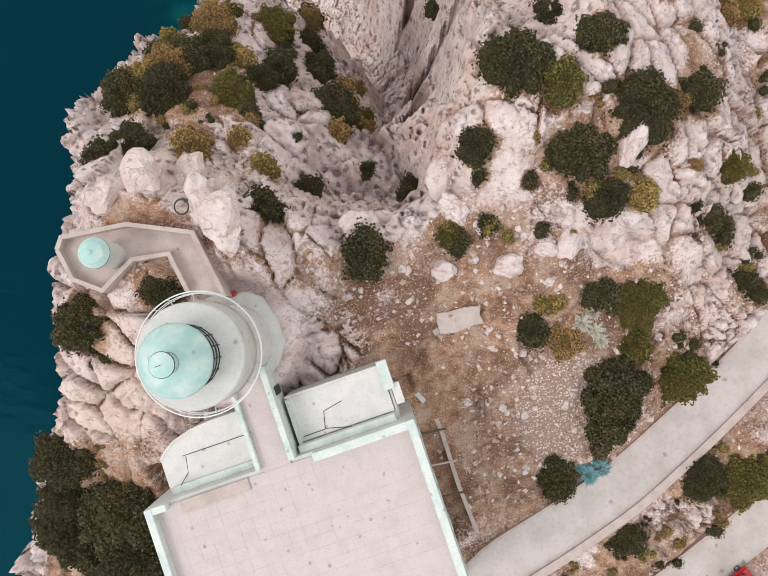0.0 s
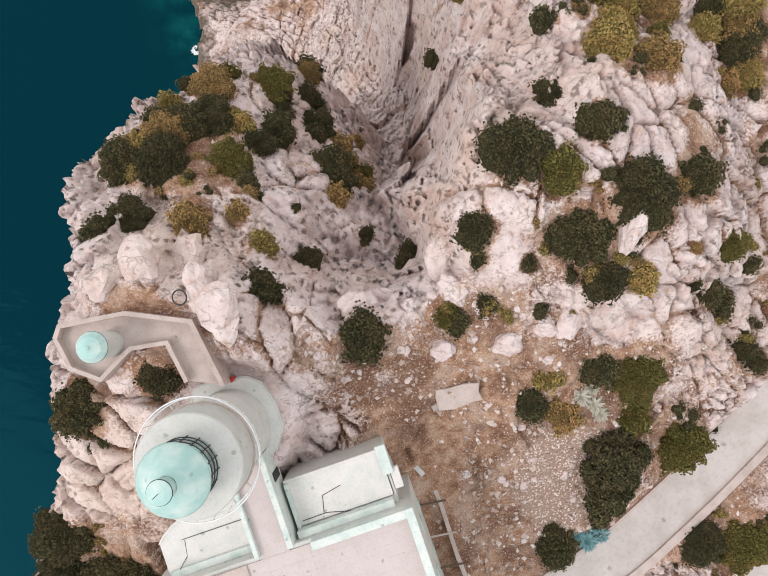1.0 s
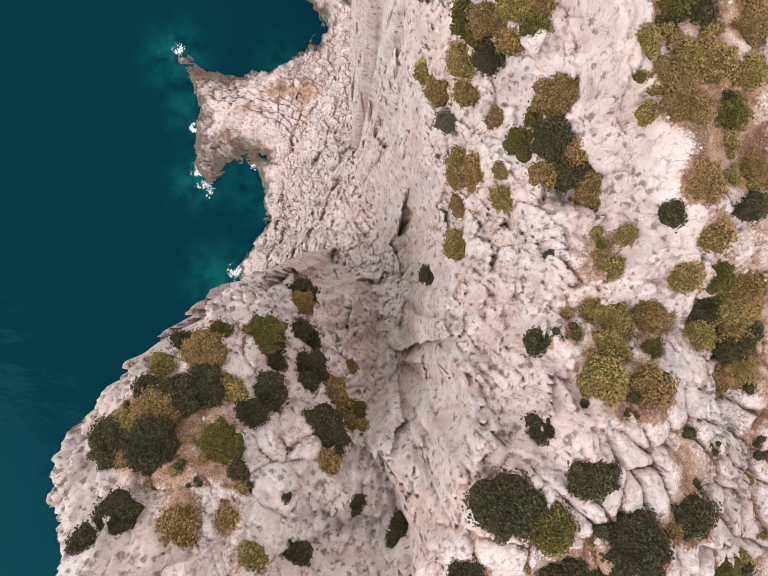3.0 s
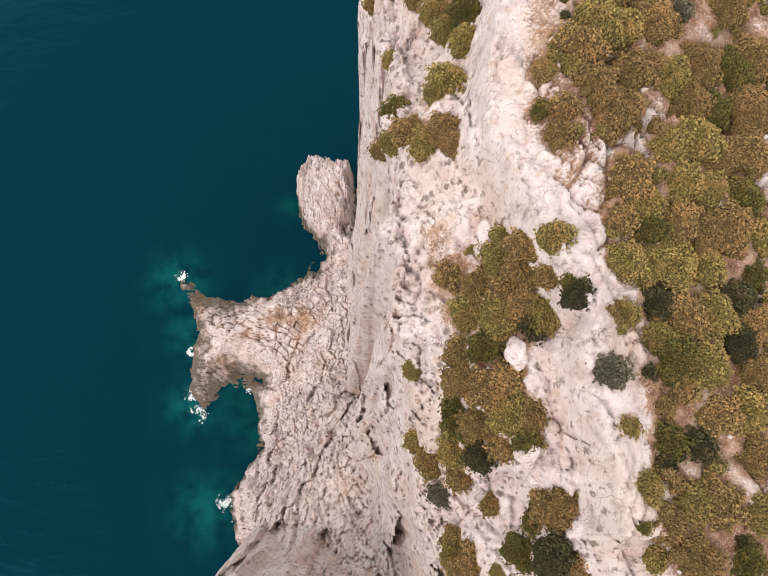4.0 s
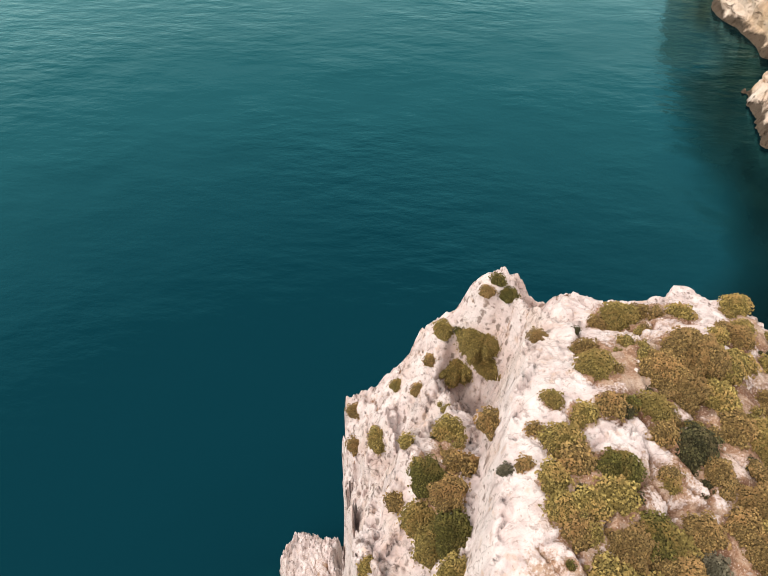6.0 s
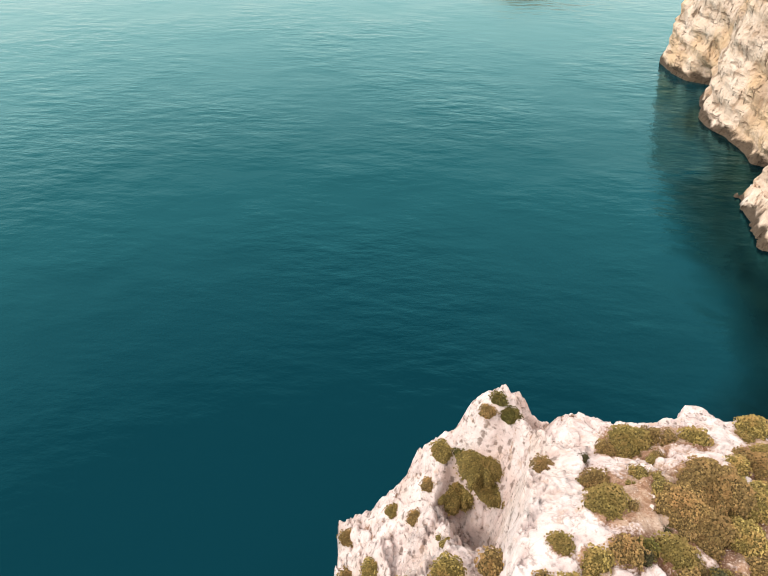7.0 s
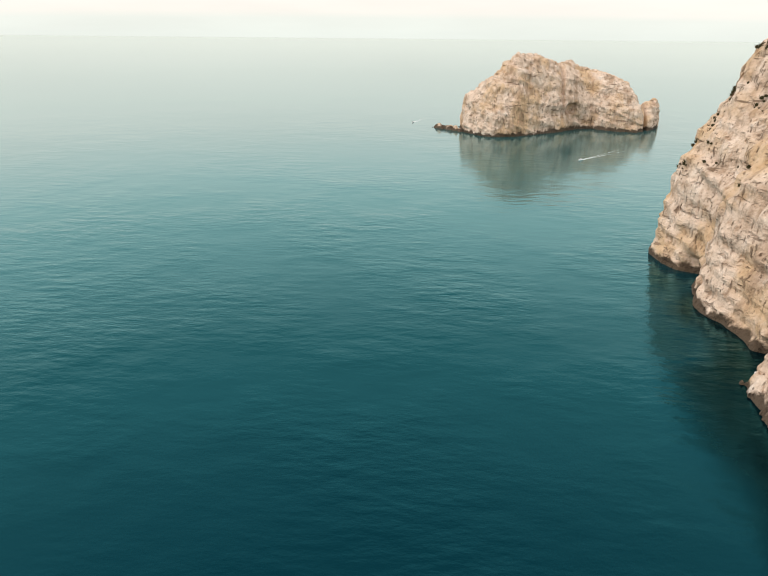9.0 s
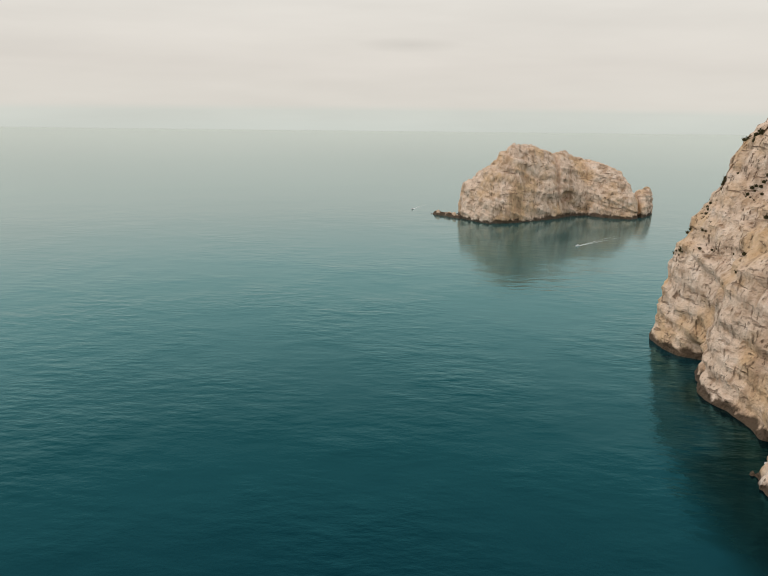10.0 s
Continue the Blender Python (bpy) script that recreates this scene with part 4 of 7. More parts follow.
SHRUBS = [("near", SHRUBS_NEAR_A), ("near", SHRUBS_NEAR_B), ("west", SHRUBS_WEST_A), ("west", SHRUBS_WEST_B), ("ravine", SHRUBS_RAVINE_A), ("mid", SHRUBS_MID_A), ("mid", SHRUBS_MID_B), ("mid", SHRUBS_MID_C), ("mid", SHRUBS_MID_D), ("far", SHRUBS_FAR_A), ("far", SHRUBS_FAR_B), ("far", SHRUBS_FAR_C), ("far", SHRUBS_FAR_D), ("far", SHRUBS_FAR_E)]



def build_ground():
    vv, vz, ff = triangulated(BREAKS)
    X, Y = np.meshgrid(GX, GY, indexing="ij")
    # the plan is bent a little, so that no break line runs straight
    calm = 1 - 0.6 * np.exp(-((X + 8) / 16) ** 2 - ((Y + 8) / 14) ** 2)
    calm *= 1 - 0.85 * sstep(Y, 111, 116) * sstep(X, -3, 2)
    near_ridge, _ = line_dist(X, Y, BREAKS["ridge"])
    calm *= 1 - 0.8 * np.exp(-(near_ridge / 3.5) ** 2)
    U = X + calm * (1.6 * fbm(X / 6, Y / 6, 91, 3) + 0.3 * fbm(X / 1.7, Y / 1.7, 92, 2))
    V = Y + calm * (1.6 * fbm(X / 6, Y / 6, 95, 3) + 0.3 * fbm(X / 1.7, Y / 1.7, 96, 2))
    # ribs, ledges and blocks that break up every steep face
    s1, s2, q1 = worley((X + 0.8 * U - 0.8 * X) / 3.1, V / 4.3, 101)
    t1, t2, q2 = worley(U / 1.25, V / 1.7, 103)
    t3, t4, q3 = worley(U / 1.1 + 31, V / 1.9, 107)
    U = U + calm * (1.5 * (q1 - 0.5) + 0.3 * (q2 - 0.5))
    V = V + calm * (1.5 * (0.5 - q1) + 0.3 * (q3 - 0.5))
    Z = np.full(X.shape, -14.0)
    for f in ff:
        (ax, ay), (bx, by), (cx, cy) = (vv[i] for i in f)
        za, zb, zc = (vz[i] for i in f)
        i0, i1 = np.searchsorted(GX, (min(ax, bx, cx) - 4.5, max(ax, bx, cx) + 4.5))
        j0, j1 = np.searchsorted(GY, (min(ay, by, cy) - 4.5, max(ay, by, cy) + 4.5))
        if i0 >= i1 or j0 >= j1:
            continue
        x, y = U[i0:i1, j0:j1], V[i0:i1, j0:j1]
        det = (by - cy) * (ax - cx) + (cx - bx) * (ay - cy)
        if abs(det) < 1e-9:
            continue
        p = ((by - cy) * (x - cx) + (cx - bx) * (y - cy)) / det
        q = ((cy - ay) * (x - cx) + (ax - cx) * (y - cy)) / det
        r = 1 - p - q
        inside = (p >= -1e-6) & (q >= -1e-6) & (r >= -1e-6)
        Z[i0:i1, j0:j1] = np.where(inside, p * za + q * zb + r * zc, Z[i0:i1, j0:j1])
    worn = sstep(Y, 113.5, 117) * sstep(X, 0, 6)       # the north rim is rounded by the weather
    soft = Z.copy()
    for _ in range(2):
        for ax in (0, 1):
            soft = (soft + np.roll(soft, 2, ax) + np.roll(soft, -2, ax)) / 3
    Z = Z + worn * (soft - Z)
    gx, gy = np.gradient(Z, GX, GY)
    slope = np.hypot(gx, gy)
    slope = np.minimum(slope, 12)
    crag0 = slope.copy()
    for _ in range(3):                     # the general steepness, without the single ledges
        for ax in (0, 1):
            crag0 = (crag0 + np.roll(crag0, 4, ax) + np.roll(crag0, -4, ax)) / 3
    flat = 1 - sstep(crag0, 0.6, 1.6)
    # where earth lies: the yard beside the house, hollows, and the scrub land on the far plateau
    soil = 0.42 + 0.55 * fbm(X / 6, Y / 6, 5, 4) + 0.25 * fbm(X / 1.5, Y / 1.5, 6, 3)
    yard = np.exp(-(((X - 8.5) / 10.5) ** 2 + ((Y + 8) / 11) ** 2) ** 2)
    soil += 0.95 * yard + 0.25 * np.exp(-((X + 3) / 6) ** 2 - ((Y - 1) / 3) ** 2) + 0.30 * np.exp(-((X + 10) / 3) ** 2 - ((Y - 9) / 2.5) ** 2)
    soil += 0.12 * sstep(X, 19, 25) * sstep(Y, 26, 34) + 0.22 * sstep(Y, 76, 84) * sstep(X, 1, 4) * (1 - sstep(X, 9, 11)) + 0.3 * sstep(-Y, 22, 30)
    soil -= 0.35 * np.exp(-((X - 14) / 12) ** 2 - ((Y - 13) / 9) ** 2)
    rd, _ = line_dist(X, Y, BREAKS["ridge"])
    soil -= 0.5 * np.exp(-(rd / 3.0) ** 2)
    soil = np.clip(soil, 0, 1) * (0.15 + 0.85 * flat)
    rock = 1 - sstep(soil, 0.4, 0.7)
    # fractured blocks at two sizes, rounded tops, clefts between
    wx = X + 1.2 * fbm(X / 4.5, Y / 4.5, 21, 2) + 0.12 * fbm(X / 0.8, Y / 0.8, 23, 2)
    wy = Y + 1.2 * fbm(X / 4.5, Y / 4.5, 22, 2) + 0.12 * fbm(X / 0.8, Y / 0.8, 24, 2)
    ca, sa = math.cos(radians(-48)), math.sin(radians(-48))
    bx, by = (wx * ca + wy * sa), (-wx * sa + wy * ca)
    t1, w1, c1 = slabs(bx / 4.2, by / 2.3, 31, 1.5)
    d = 1.1 * (c1 - 0.5) + t1 - 0.40 * (1 - sstep(w1, 0.0, 0.30)) - 1.1 * (1 - sstep(w1, 0.02, 0.09 + 0.05 * c1)) + 0.3
    t2, w2, c2 = slabs(bx / 1.5, by / 0.95, 41, 0.55)
    e = 0.34 * (c2 - 0.5) + t2 - 0.16 * (1 - sstep(w2, 0.0, 0.3)) - 0.55 * (1 - sstep(w2, 0.02, 0.15 + 0.1 * c2))
    t5, w5, c5 = slabs(X / 0.55 + 0.3 * fbm(X, Y, 43, 2), Y / 0.62, 44, 0.2)
    e += sstep(fbm(X / 5, Y / 5, 46, 3), -0.1, 0.3) * (0.22 * (c5 - 0.5) + t5 - 0.14 * (1 - sstep(w5, 0.0, 0.2)))
    amp = np.clip(0.55 + 0.9 * fbm(X / 9, Y / 9, 51, 3), 0.12, 1.3)
    small = np.clip(0.5 + 1.2 * fbm(X / 4, Y / 4, 55, 3), 0.05, 1.4) * (1 - 0.7 * np.exp(-((X + 21) / 7) ** 2 - ((Y + 5) / 13) ** 2))
    spine, _ = line_dist(X, Y, BREAKS["ridge"])
    smooth_top = (1 - 0.85 * np.exp(-(spine / 3.2) ** 2)) * (1 - 0.45 * worn)
    grown = np.zeros(X.shape)                # shrubs root in earth between the blocks
    for _zone, rows in SHRUBS:
        for px, py, pr in rows:
            i0, i1 = np.searchsorted(GX, (px - 2 * pr, px + 2 * pr))
            j0, j1 = np.searchsorted(GY, (py - 2 * pr, py + 2 * pr))
            dd = np.hypot(X[i0:i1, j0:j1] - px, Y[i0:i1, j0:j1] - py) / pr
            grown[i0:i1, j0:j1] = np.maximum(grown[i0:i1, j0:j1], np.exp(-(dd / 1.15) ** 4))
    smooth_top *= 1 - 0.75 * grown
    soil = np.clip(soil + 0.75 * grown * flat, 0, 1)
    Z += rock * smooth_top * (amp * d + small * e) + 0.9 * fbm(X / 8, Y / 8, 61, 4) * (0.3 + 0.7 * rock) + 0.035 * fbm(X / 0.5, Y / 0.5, 71, 2)
    # crags, ribs and hollows on the steep faces
    steep = np.clip(crag0 - 0.9, 0, 1.6) * (1 - 0.75 * worn) * (1 - 0.8 * np.exp(-((X + 21) / 9) ** 2 - ((Y + 5) / 15) ** 2))
    k1, k2, c4 = worley(X / 0.75 + 0.5 * fbm(X, Y, 87, 2), Y / 1.0, 85)
    Z += steep * (0.4 * fbm(X / 1.6, Y / 1.6, 81, 3) + 0.14 * fbm(X / 0.6, Y / 0.6, 88, 2))
    # upright plates and hollows down the tall faces
    t6, w6, c6 = slabs(X / 1.7 + 0.35 * fbm(X / 2, Y / 2, 93, 2), Y / 2.6 + Z / 30, 94, 0.9)
    t7, w7, c7 = slabs(X / 0.7 + 0.3 * fbm(X, Y, 95, 2), Y / 1.1 + Z / 14, 97, 0.4)
    Z += steep * (0.75 * (c6 - 0.5) + 0.6 * t6 - 0.7 * (1 - sstep(w6, 0.0, 0.12)) + 0.3 * (c7 - 0.5) - 0.3 * (1 - sstep(w7, 0.0, 0.16)))
    # bedding ledges along the tall faces
    bed = Z / 9 + 1.6 * fbm(X / 4, Y / 4, 98, 4)
    Z -= 0.10 * (9 / 6.28) * np.sin(6.28 * bed) * sstep(crag0, 1.2, 2.4) * (Z > 4)
    holes = (1 - sstep(k1 + 0.5 * fbm(X / 1.1, Y / 1.1, 99, 3), 0.12, 0.3)) * sstep(c4, 0.5, 0.7) * sstep(fbm(X / 7, Y / 7, 89, 3), -0.25, 0.15)
    Z -= holes * (0.30 + 0.4 * steep) * sstep(crag0, 0.5, 1.2)
    crag = sstep(crag0, 0.4, 1.3) * (1 - 0.9 * sstep(Z, 168.5, 170.5) * np.exp(-(spine / 4) ** 2))
    # reddish earth in the clefts between the blocks, laid on heavily to paint their shade too
    cleft = (1 - sstep(w1, 0.0, 0.10)) * np.clip(amp, 0, 1) + 0.5 * (1 - sstep(w2, 0.0, 0.10)) * np.clip(small, 0, 1)
    soil = np.clip(soil + 0.8 * cleft * sstep(fbm(X / 4, Y / 4, 57, 3), -0.3, 0.2) * (1 - np.exp(-(spine / 2.4) ** 2)), 0, 1)
    # man-made levels
    for x, y, r, z in PADS:
        k = 1 - sstep(np.hypot(X - x, Y - y), r, r + 1.6)
        Z = Z * (1 - k) + z * k
        soil *= 1 - 0.5 * k
    for line, half in ((ROAD_LINE, 2.3), (LOW_ROAD, 2.4)):
        dd, zz = line_dist(X, Y, line)
        k = 1 - sstep(dd, half + 0.2, half + 2.2)
        Z = Z * (1 - k) + (zz - 0.18) * k
        soil = soil * (1 - k) + 0.6 * k
    ux, uy = (X + 7) * BU.x + (Y + 17) * BU.y, -(X + 7) * BU.y + (Y + 17) * BU.x
    inb = (np.abs(ux - 0.6) < 11.2) & (np.abs(uy + 4) < 11)
    Z = np.where(inb, np.minimum(Z, 161.5), Z)
    # path terrace on the west shelf
    dd, zz = line_dist(X, Y, [(x, y, PATH_Z) for x, y in PATH_AXIS])
    k = 1 - sstep(dd, 1.5, 2.3)
    Z = Z * (1 - k) + np.minimum(Z, PATH_Z - 0.25) * k
    keep = Z > -9
    n, m = X.shape
    idx = np.arange(n * m).reshape(n, m)
    quads = np.stack([idx[:-1, :-1], idx[1:, :-1], idx[1:, 1:], idx[:-1, 1:]], -1).reshape(-1, 4)
    quads = quads[keep.reshape(-1)[quads].any(axis=1)]
    used = np.unique(quads)
    remap = np.zeros(n * m, np.int64)
    remap[used] = np.arange(len(used))
    quads = remap[quads]
    co = np.stack([X, Y, Z], -1).reshape(-1, 3)[used]
    me = bpy.data.meshes.new("ground")
    me.vertices.add(len(co))
    me.vertices.foreach_set("co", co.astype(np.float32).ravel())
    me.loops.add(quads.size)
    me.loops.foreach_set("vertex_index", quads.astype(np.int32).ravel())
    me.polygons.add(len(quads))
    me.polygons.foreach_set("loop_start", np.arange(0, quads.size, 4, dtype=np.int32))
    me.polygons.foreach_set("use_smooth", np.ones(len(quads), bool))
    me.update(calc_edges=True)
    at = me.attributes.new("soil", "FLOAT", "POINT")
    at.data.foreach_set("value", soil.reshape(-1)[used].astype(np.float32))
    gravel = 1.3 * np.exp(-(((X - 15.3) / 4.2) ** 2 + ((Y + 10) / 6) ** 2)) + 0.8 * np.exp(-((X - 30) / 5) ** 2 - ((Y - 3) / 4) ** 2)
    at = me.attributes.new("gravel", "FLOAT", "POINT")
    at.data.foreach_set("value", gravel.reshape(-1)[used].astype(np.float32))
    at = me.attributes.new("crag", "FLOAT", "POINT")
    at.data.foreach_set("value", crag.reshape(-1)[used].astype(np.float32))
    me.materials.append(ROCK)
    ob = new("ground", me)
    tagged(ob, "pale fractured limestone headland with reddish earth, falling in cliffs to the sea", "headland", kind="structure")
    return Z, soil


BU = Vector((math.cos(radians(18.5)), math.sin(radians(18.5))))      # the house's long direction
PATH_AXIS = [(-11.9, -1.2), (-13.4, 1.6), (-14.6, 3.8), (-18.2, 4.0), (-21.3, 2.9)]
PATH_Z = 170.0
GZ, SOIL = build_ground()


def ground_z(x, y):
    i = int(np.clip(np.searchsorted(GX, x) - 1, 0, len(GX) - 2))
    j = int(np.clip(np.searchsorted(GY, y) - 1, 0, len(GY) - 2))
    u, v = (x - GX[i]) / (GX[i + 1] - GX[i]), (y - GY[j]) / (GY[j + 1] - GY[j])
    return float((GZ[i, j] * (1 - u) + GZ[i + 1, j] * u) * (1 - v) + (GZ[i, j + 1] * (1 - u) + GZ[i + 1, j + 1] * u) * v)


# ---- the sea ----
FAR_COAST = [(900, 720, 0), (420, 700, 0), (330, 720, 0), (262, 690, 0), (256, 672, 0), (259, 640, 0), (268, 622, 0), (288, 610, 0), (262, 575, 0), (246, 541, 0), (258, 522, 0),
             (259, 493, 0), (254, 452, 0), (232, 430, 0), (240, 400, 0), (262, 350, 0), (240, 250, 0), (170, 170, 0), (130, 90, 0), (150, 20, 0)]


def build_sea():
    xs = spaced((-7000, -200, 400), (-200, -110, 15), (-110, 20, 2.0), (20, 330, 10), (330, 1200, 80), (1200, 7001, 400))
    ys = spaced((-1000, -100, 100), (-100, 20, 15), (20, 170, 2.0), (170, 750, 12), (750, 1800, 75), (1800, 7001, 400))
    X, Y = np.meshgrid(xs, ys, indexing="ij")
    shoal = np.zeros(X.shape)
    for x, y, r, a in ((-63, 94, 9, 0.5), (-68, 112, 9, 0.8), (-60, 70, 8, 0.75), (-47, 72, 8, 0.4), (-53, 38, 11, 0.6), (-42, 62, 8, 0.35), (-33, 110, 7, 0.4), (-30, 140, 5, 0.3)):
        shoal = np.maximum(shoal, a * np.exp(-((X - x) ** 2 + (Y - y) ** 2) / r ** 2))
    # painted into the base colour: the far cliffs' dark reflection, and a paler open sea
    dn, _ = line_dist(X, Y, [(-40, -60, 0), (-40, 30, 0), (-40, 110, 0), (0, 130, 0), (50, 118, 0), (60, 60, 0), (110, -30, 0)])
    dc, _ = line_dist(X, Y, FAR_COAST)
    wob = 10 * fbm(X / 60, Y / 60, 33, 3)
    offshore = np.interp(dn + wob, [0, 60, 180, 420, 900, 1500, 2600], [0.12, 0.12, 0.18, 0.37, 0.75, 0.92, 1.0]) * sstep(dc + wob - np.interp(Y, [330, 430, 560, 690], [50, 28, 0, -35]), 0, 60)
    n, m = X.shape
    idx = np.arange(n * m).reshape(n, m)
    quads = np.stack([idx[:-1, :-1], idx[1:, :-1], idx[1:, 1:], idx[:-1, 1:]], -1).reshape(-1, 4)
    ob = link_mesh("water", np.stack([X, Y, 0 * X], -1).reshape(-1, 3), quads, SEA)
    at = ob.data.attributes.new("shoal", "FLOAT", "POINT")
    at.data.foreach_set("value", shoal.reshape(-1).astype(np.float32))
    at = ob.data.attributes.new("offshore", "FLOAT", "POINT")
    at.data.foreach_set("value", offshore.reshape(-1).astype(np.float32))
    tagged(ob, "dark teal sea, turquoise over the shoals, cliff reflection and far paleness in its colour", "sea", kind="structure")


build_sea()


# ---- far cliffs and island ----
def profile_sheet(feet, inward, tops, profile, step):
    """Rows of points up a rock wall: from every foot point inward and up a profile of (depth, height) shares of that column's (depth, height)."""
    d, h = np.array(profile).T
    run = np.concatenate([[0], np.cumsum(np.hypot(np.diff(d) * 60, np.diff(h) * 150))])
    at = np.arange(0, run[-1], step)
    d, h = np.interp(at, run, d), np.interp(at, run, h)
    depth, height = tops[:, :1], tops[:, 1:]
    x = feet[:, :1] + inward[:, :1] * depth * d
    y = feet[:, 1:] + inward[:, 1:] * depth * d
    return np.stack([x, y, height * h + np.minimum(h, 0) * 40 * (height > 0)], -1)


def rock_sheet(name, label, category, P, size, dents, kind=""):
    """The wall as a mesh, broken up by buttresses, joints, dipping beds and hollows."""
    N = np.cross(np.gradient(P, axis=0), np.gradient(P, axis=1))
    N /= np.linalg.norm(N, axis=2, keepdims=True) + 1e-9
    N[N[..., 2] < 0] *= -1
    push = np.zeros(P.shape[:2])
    for i in range(P.shape[0]):
        for j in range(P.shape[1]):
            p = Vector(P[i, j])
            if p.z < -4:
                continue
            t = Vector((p.x, p.y, 0.45 * p.z))
            b = p.z + 0.34 * p.x - 0.1 * p.y + 9 * noise.noise(p / 45)
            q = noise.noise(Vector((b / 13, 3.1, (p.x + p.y) / 120))) + 0.5 * noise.noise(Vector((b / 5.5, 9.4, p.x / 60)))
            v = 6.5 * noise.noise(t / 32) + 4.2 * (0.5 - abs(noise.noise(t / 13 + Vector((7, 3, 1))))) * 1.6
            v += 1.5 * noise.cell(Vector((t.x / 10 + 0.6 * q, t.y / 10, b / 34))) + 5.0 * q + 1.8 * noise.noise(Vector((p.x, p.y, 0.3 * p.z)) / 4.5) + 0.8 * noise.noise(p / 3.0)
            push[i, j] = v * min(1.0, 0.25 + max(p.z, 0) / 16)
    P = P + N * (push * size)[..., None]
    for (x, y, z), (rx, ry, rz), (dx, dy, dz) in dents:
        k = np.exp(-((P[..., 0] - x) / rx) ** 4 - ((P[..., 1] - y) / ry) ** 4 - ((P[..., 2] - z) / rz) ** 4)
        P = P + k[..., None] * np.array((dx, dy, dz))
    n, m = P.shape[:2]
    idx = np.arange(n * m).reshape(n, m)
    quads = np.stack([idx[:-1, :-1], idx[1:, :-1], idx[1:, 1:], idx[:-1, 1:]], -1).reshape(-1, 4)
    ob = link_mesh(name, P.reshape(-1, 3), quads, FAR_ROCK, smooth=False)
    return tagged(ob, label, category, kind=kind), P


def build_island():
    xs = np.arange(141, 548, 1.5)
    front = np.interp(xs, [140, 147, 170, 192, 240, 347, 400, 442, 479, 515, 548], [1352, 1338, 1305, 1288, 1298, 1359, 1392, 1358, 1352, 1380, 1428])
    crest = np.interp(xs, [141, 146, 150, 156, 178, 202, 224, 238, 271, 296, 312, 327, 346, 361, 377, 405, 428, 444, 465, 478, 492, 501, 510, 532, 540, 546],
                      [-4, 3, 40, 68, 90, 106, 124, 137, 138, 133, 125, 117, 126, 124, 112, 109, 102, 93, 83, 68, 48, 37, 45, 51, 40, -4])
    depth = np.interp(xs, [141, 155, 200, 470, 515, 546], [16, 40, 64, 60, 34, 16])
    tops = np.stack([depth, crest], -1)
    prof = [(-0.08, -0.2), (0, 0), (0.08, 0.2), (0.14, 0.42), (0.3, 0.6), (0.42, 0.78), (0.72, 0.93), (1.0, 1.0), (1.5, 0.95), (2.3, 0.55), (3.0, -0.2)]
    P = profile_sheet(np.stack([xs, front], -1), np.stack([0 * xs, 0 * xs + 1], -1), tops, prof, 1.7)
    dents = [((354, 1376, 40), (11, 30, 9), (0, 22, 0)), ((368, 1380, 14), (26, 30, 24), (0, 10, 0)), ((334, 1372, 70), (3.5, 40, 60), (0, 8, -2)), ((430, 1375, 62), (16, 30, 10), (0, 7, 0)), ((500, 1385, 22), (4, 40, 30), (0, 14, -6))]
    rock_sheet("island", "pale pinkish rocky islet with stepped cliffs and a sea cave", "island", P, 0.8, dents)
    ux, uy = np.arange(84, 150, 1.3), np.arange(1338, 1404, 1.3)
    X, Y = np.meshgrid(ux, uy, indexing="ij")
    d, _ = line_dist(X, Y, [(96, 1390, 0), (108, 1380, 0), (124, 1366, 0), (142, 1346, 0)])
    Z = 7.0 - 1.1 * d + 5 * fbm(X / 7, Y / 7, 44, 3) + 4 * worley(X / 5, Y / 5, 45)[2] - 2
    idx = np.arange(X.size).reshape(X.shape)
    quads = np.stack([idx[:-1, :-1], idx[1:, :-1], idx[1:, 1:], idx[:-1, 1:]], -1).reshape(-1, 4)
    quads = quads[(Z.reshape(-1)[quads] > -3).any(axis=1)]
    tagged(link_mesh("skerry", np.stack([X, Y, np.maximum(Z, -4)], -1).reshape(-1, 3), quads, FAR_ROCK), "low dark wet skerry running out from the islet", "skerry")


build_island()


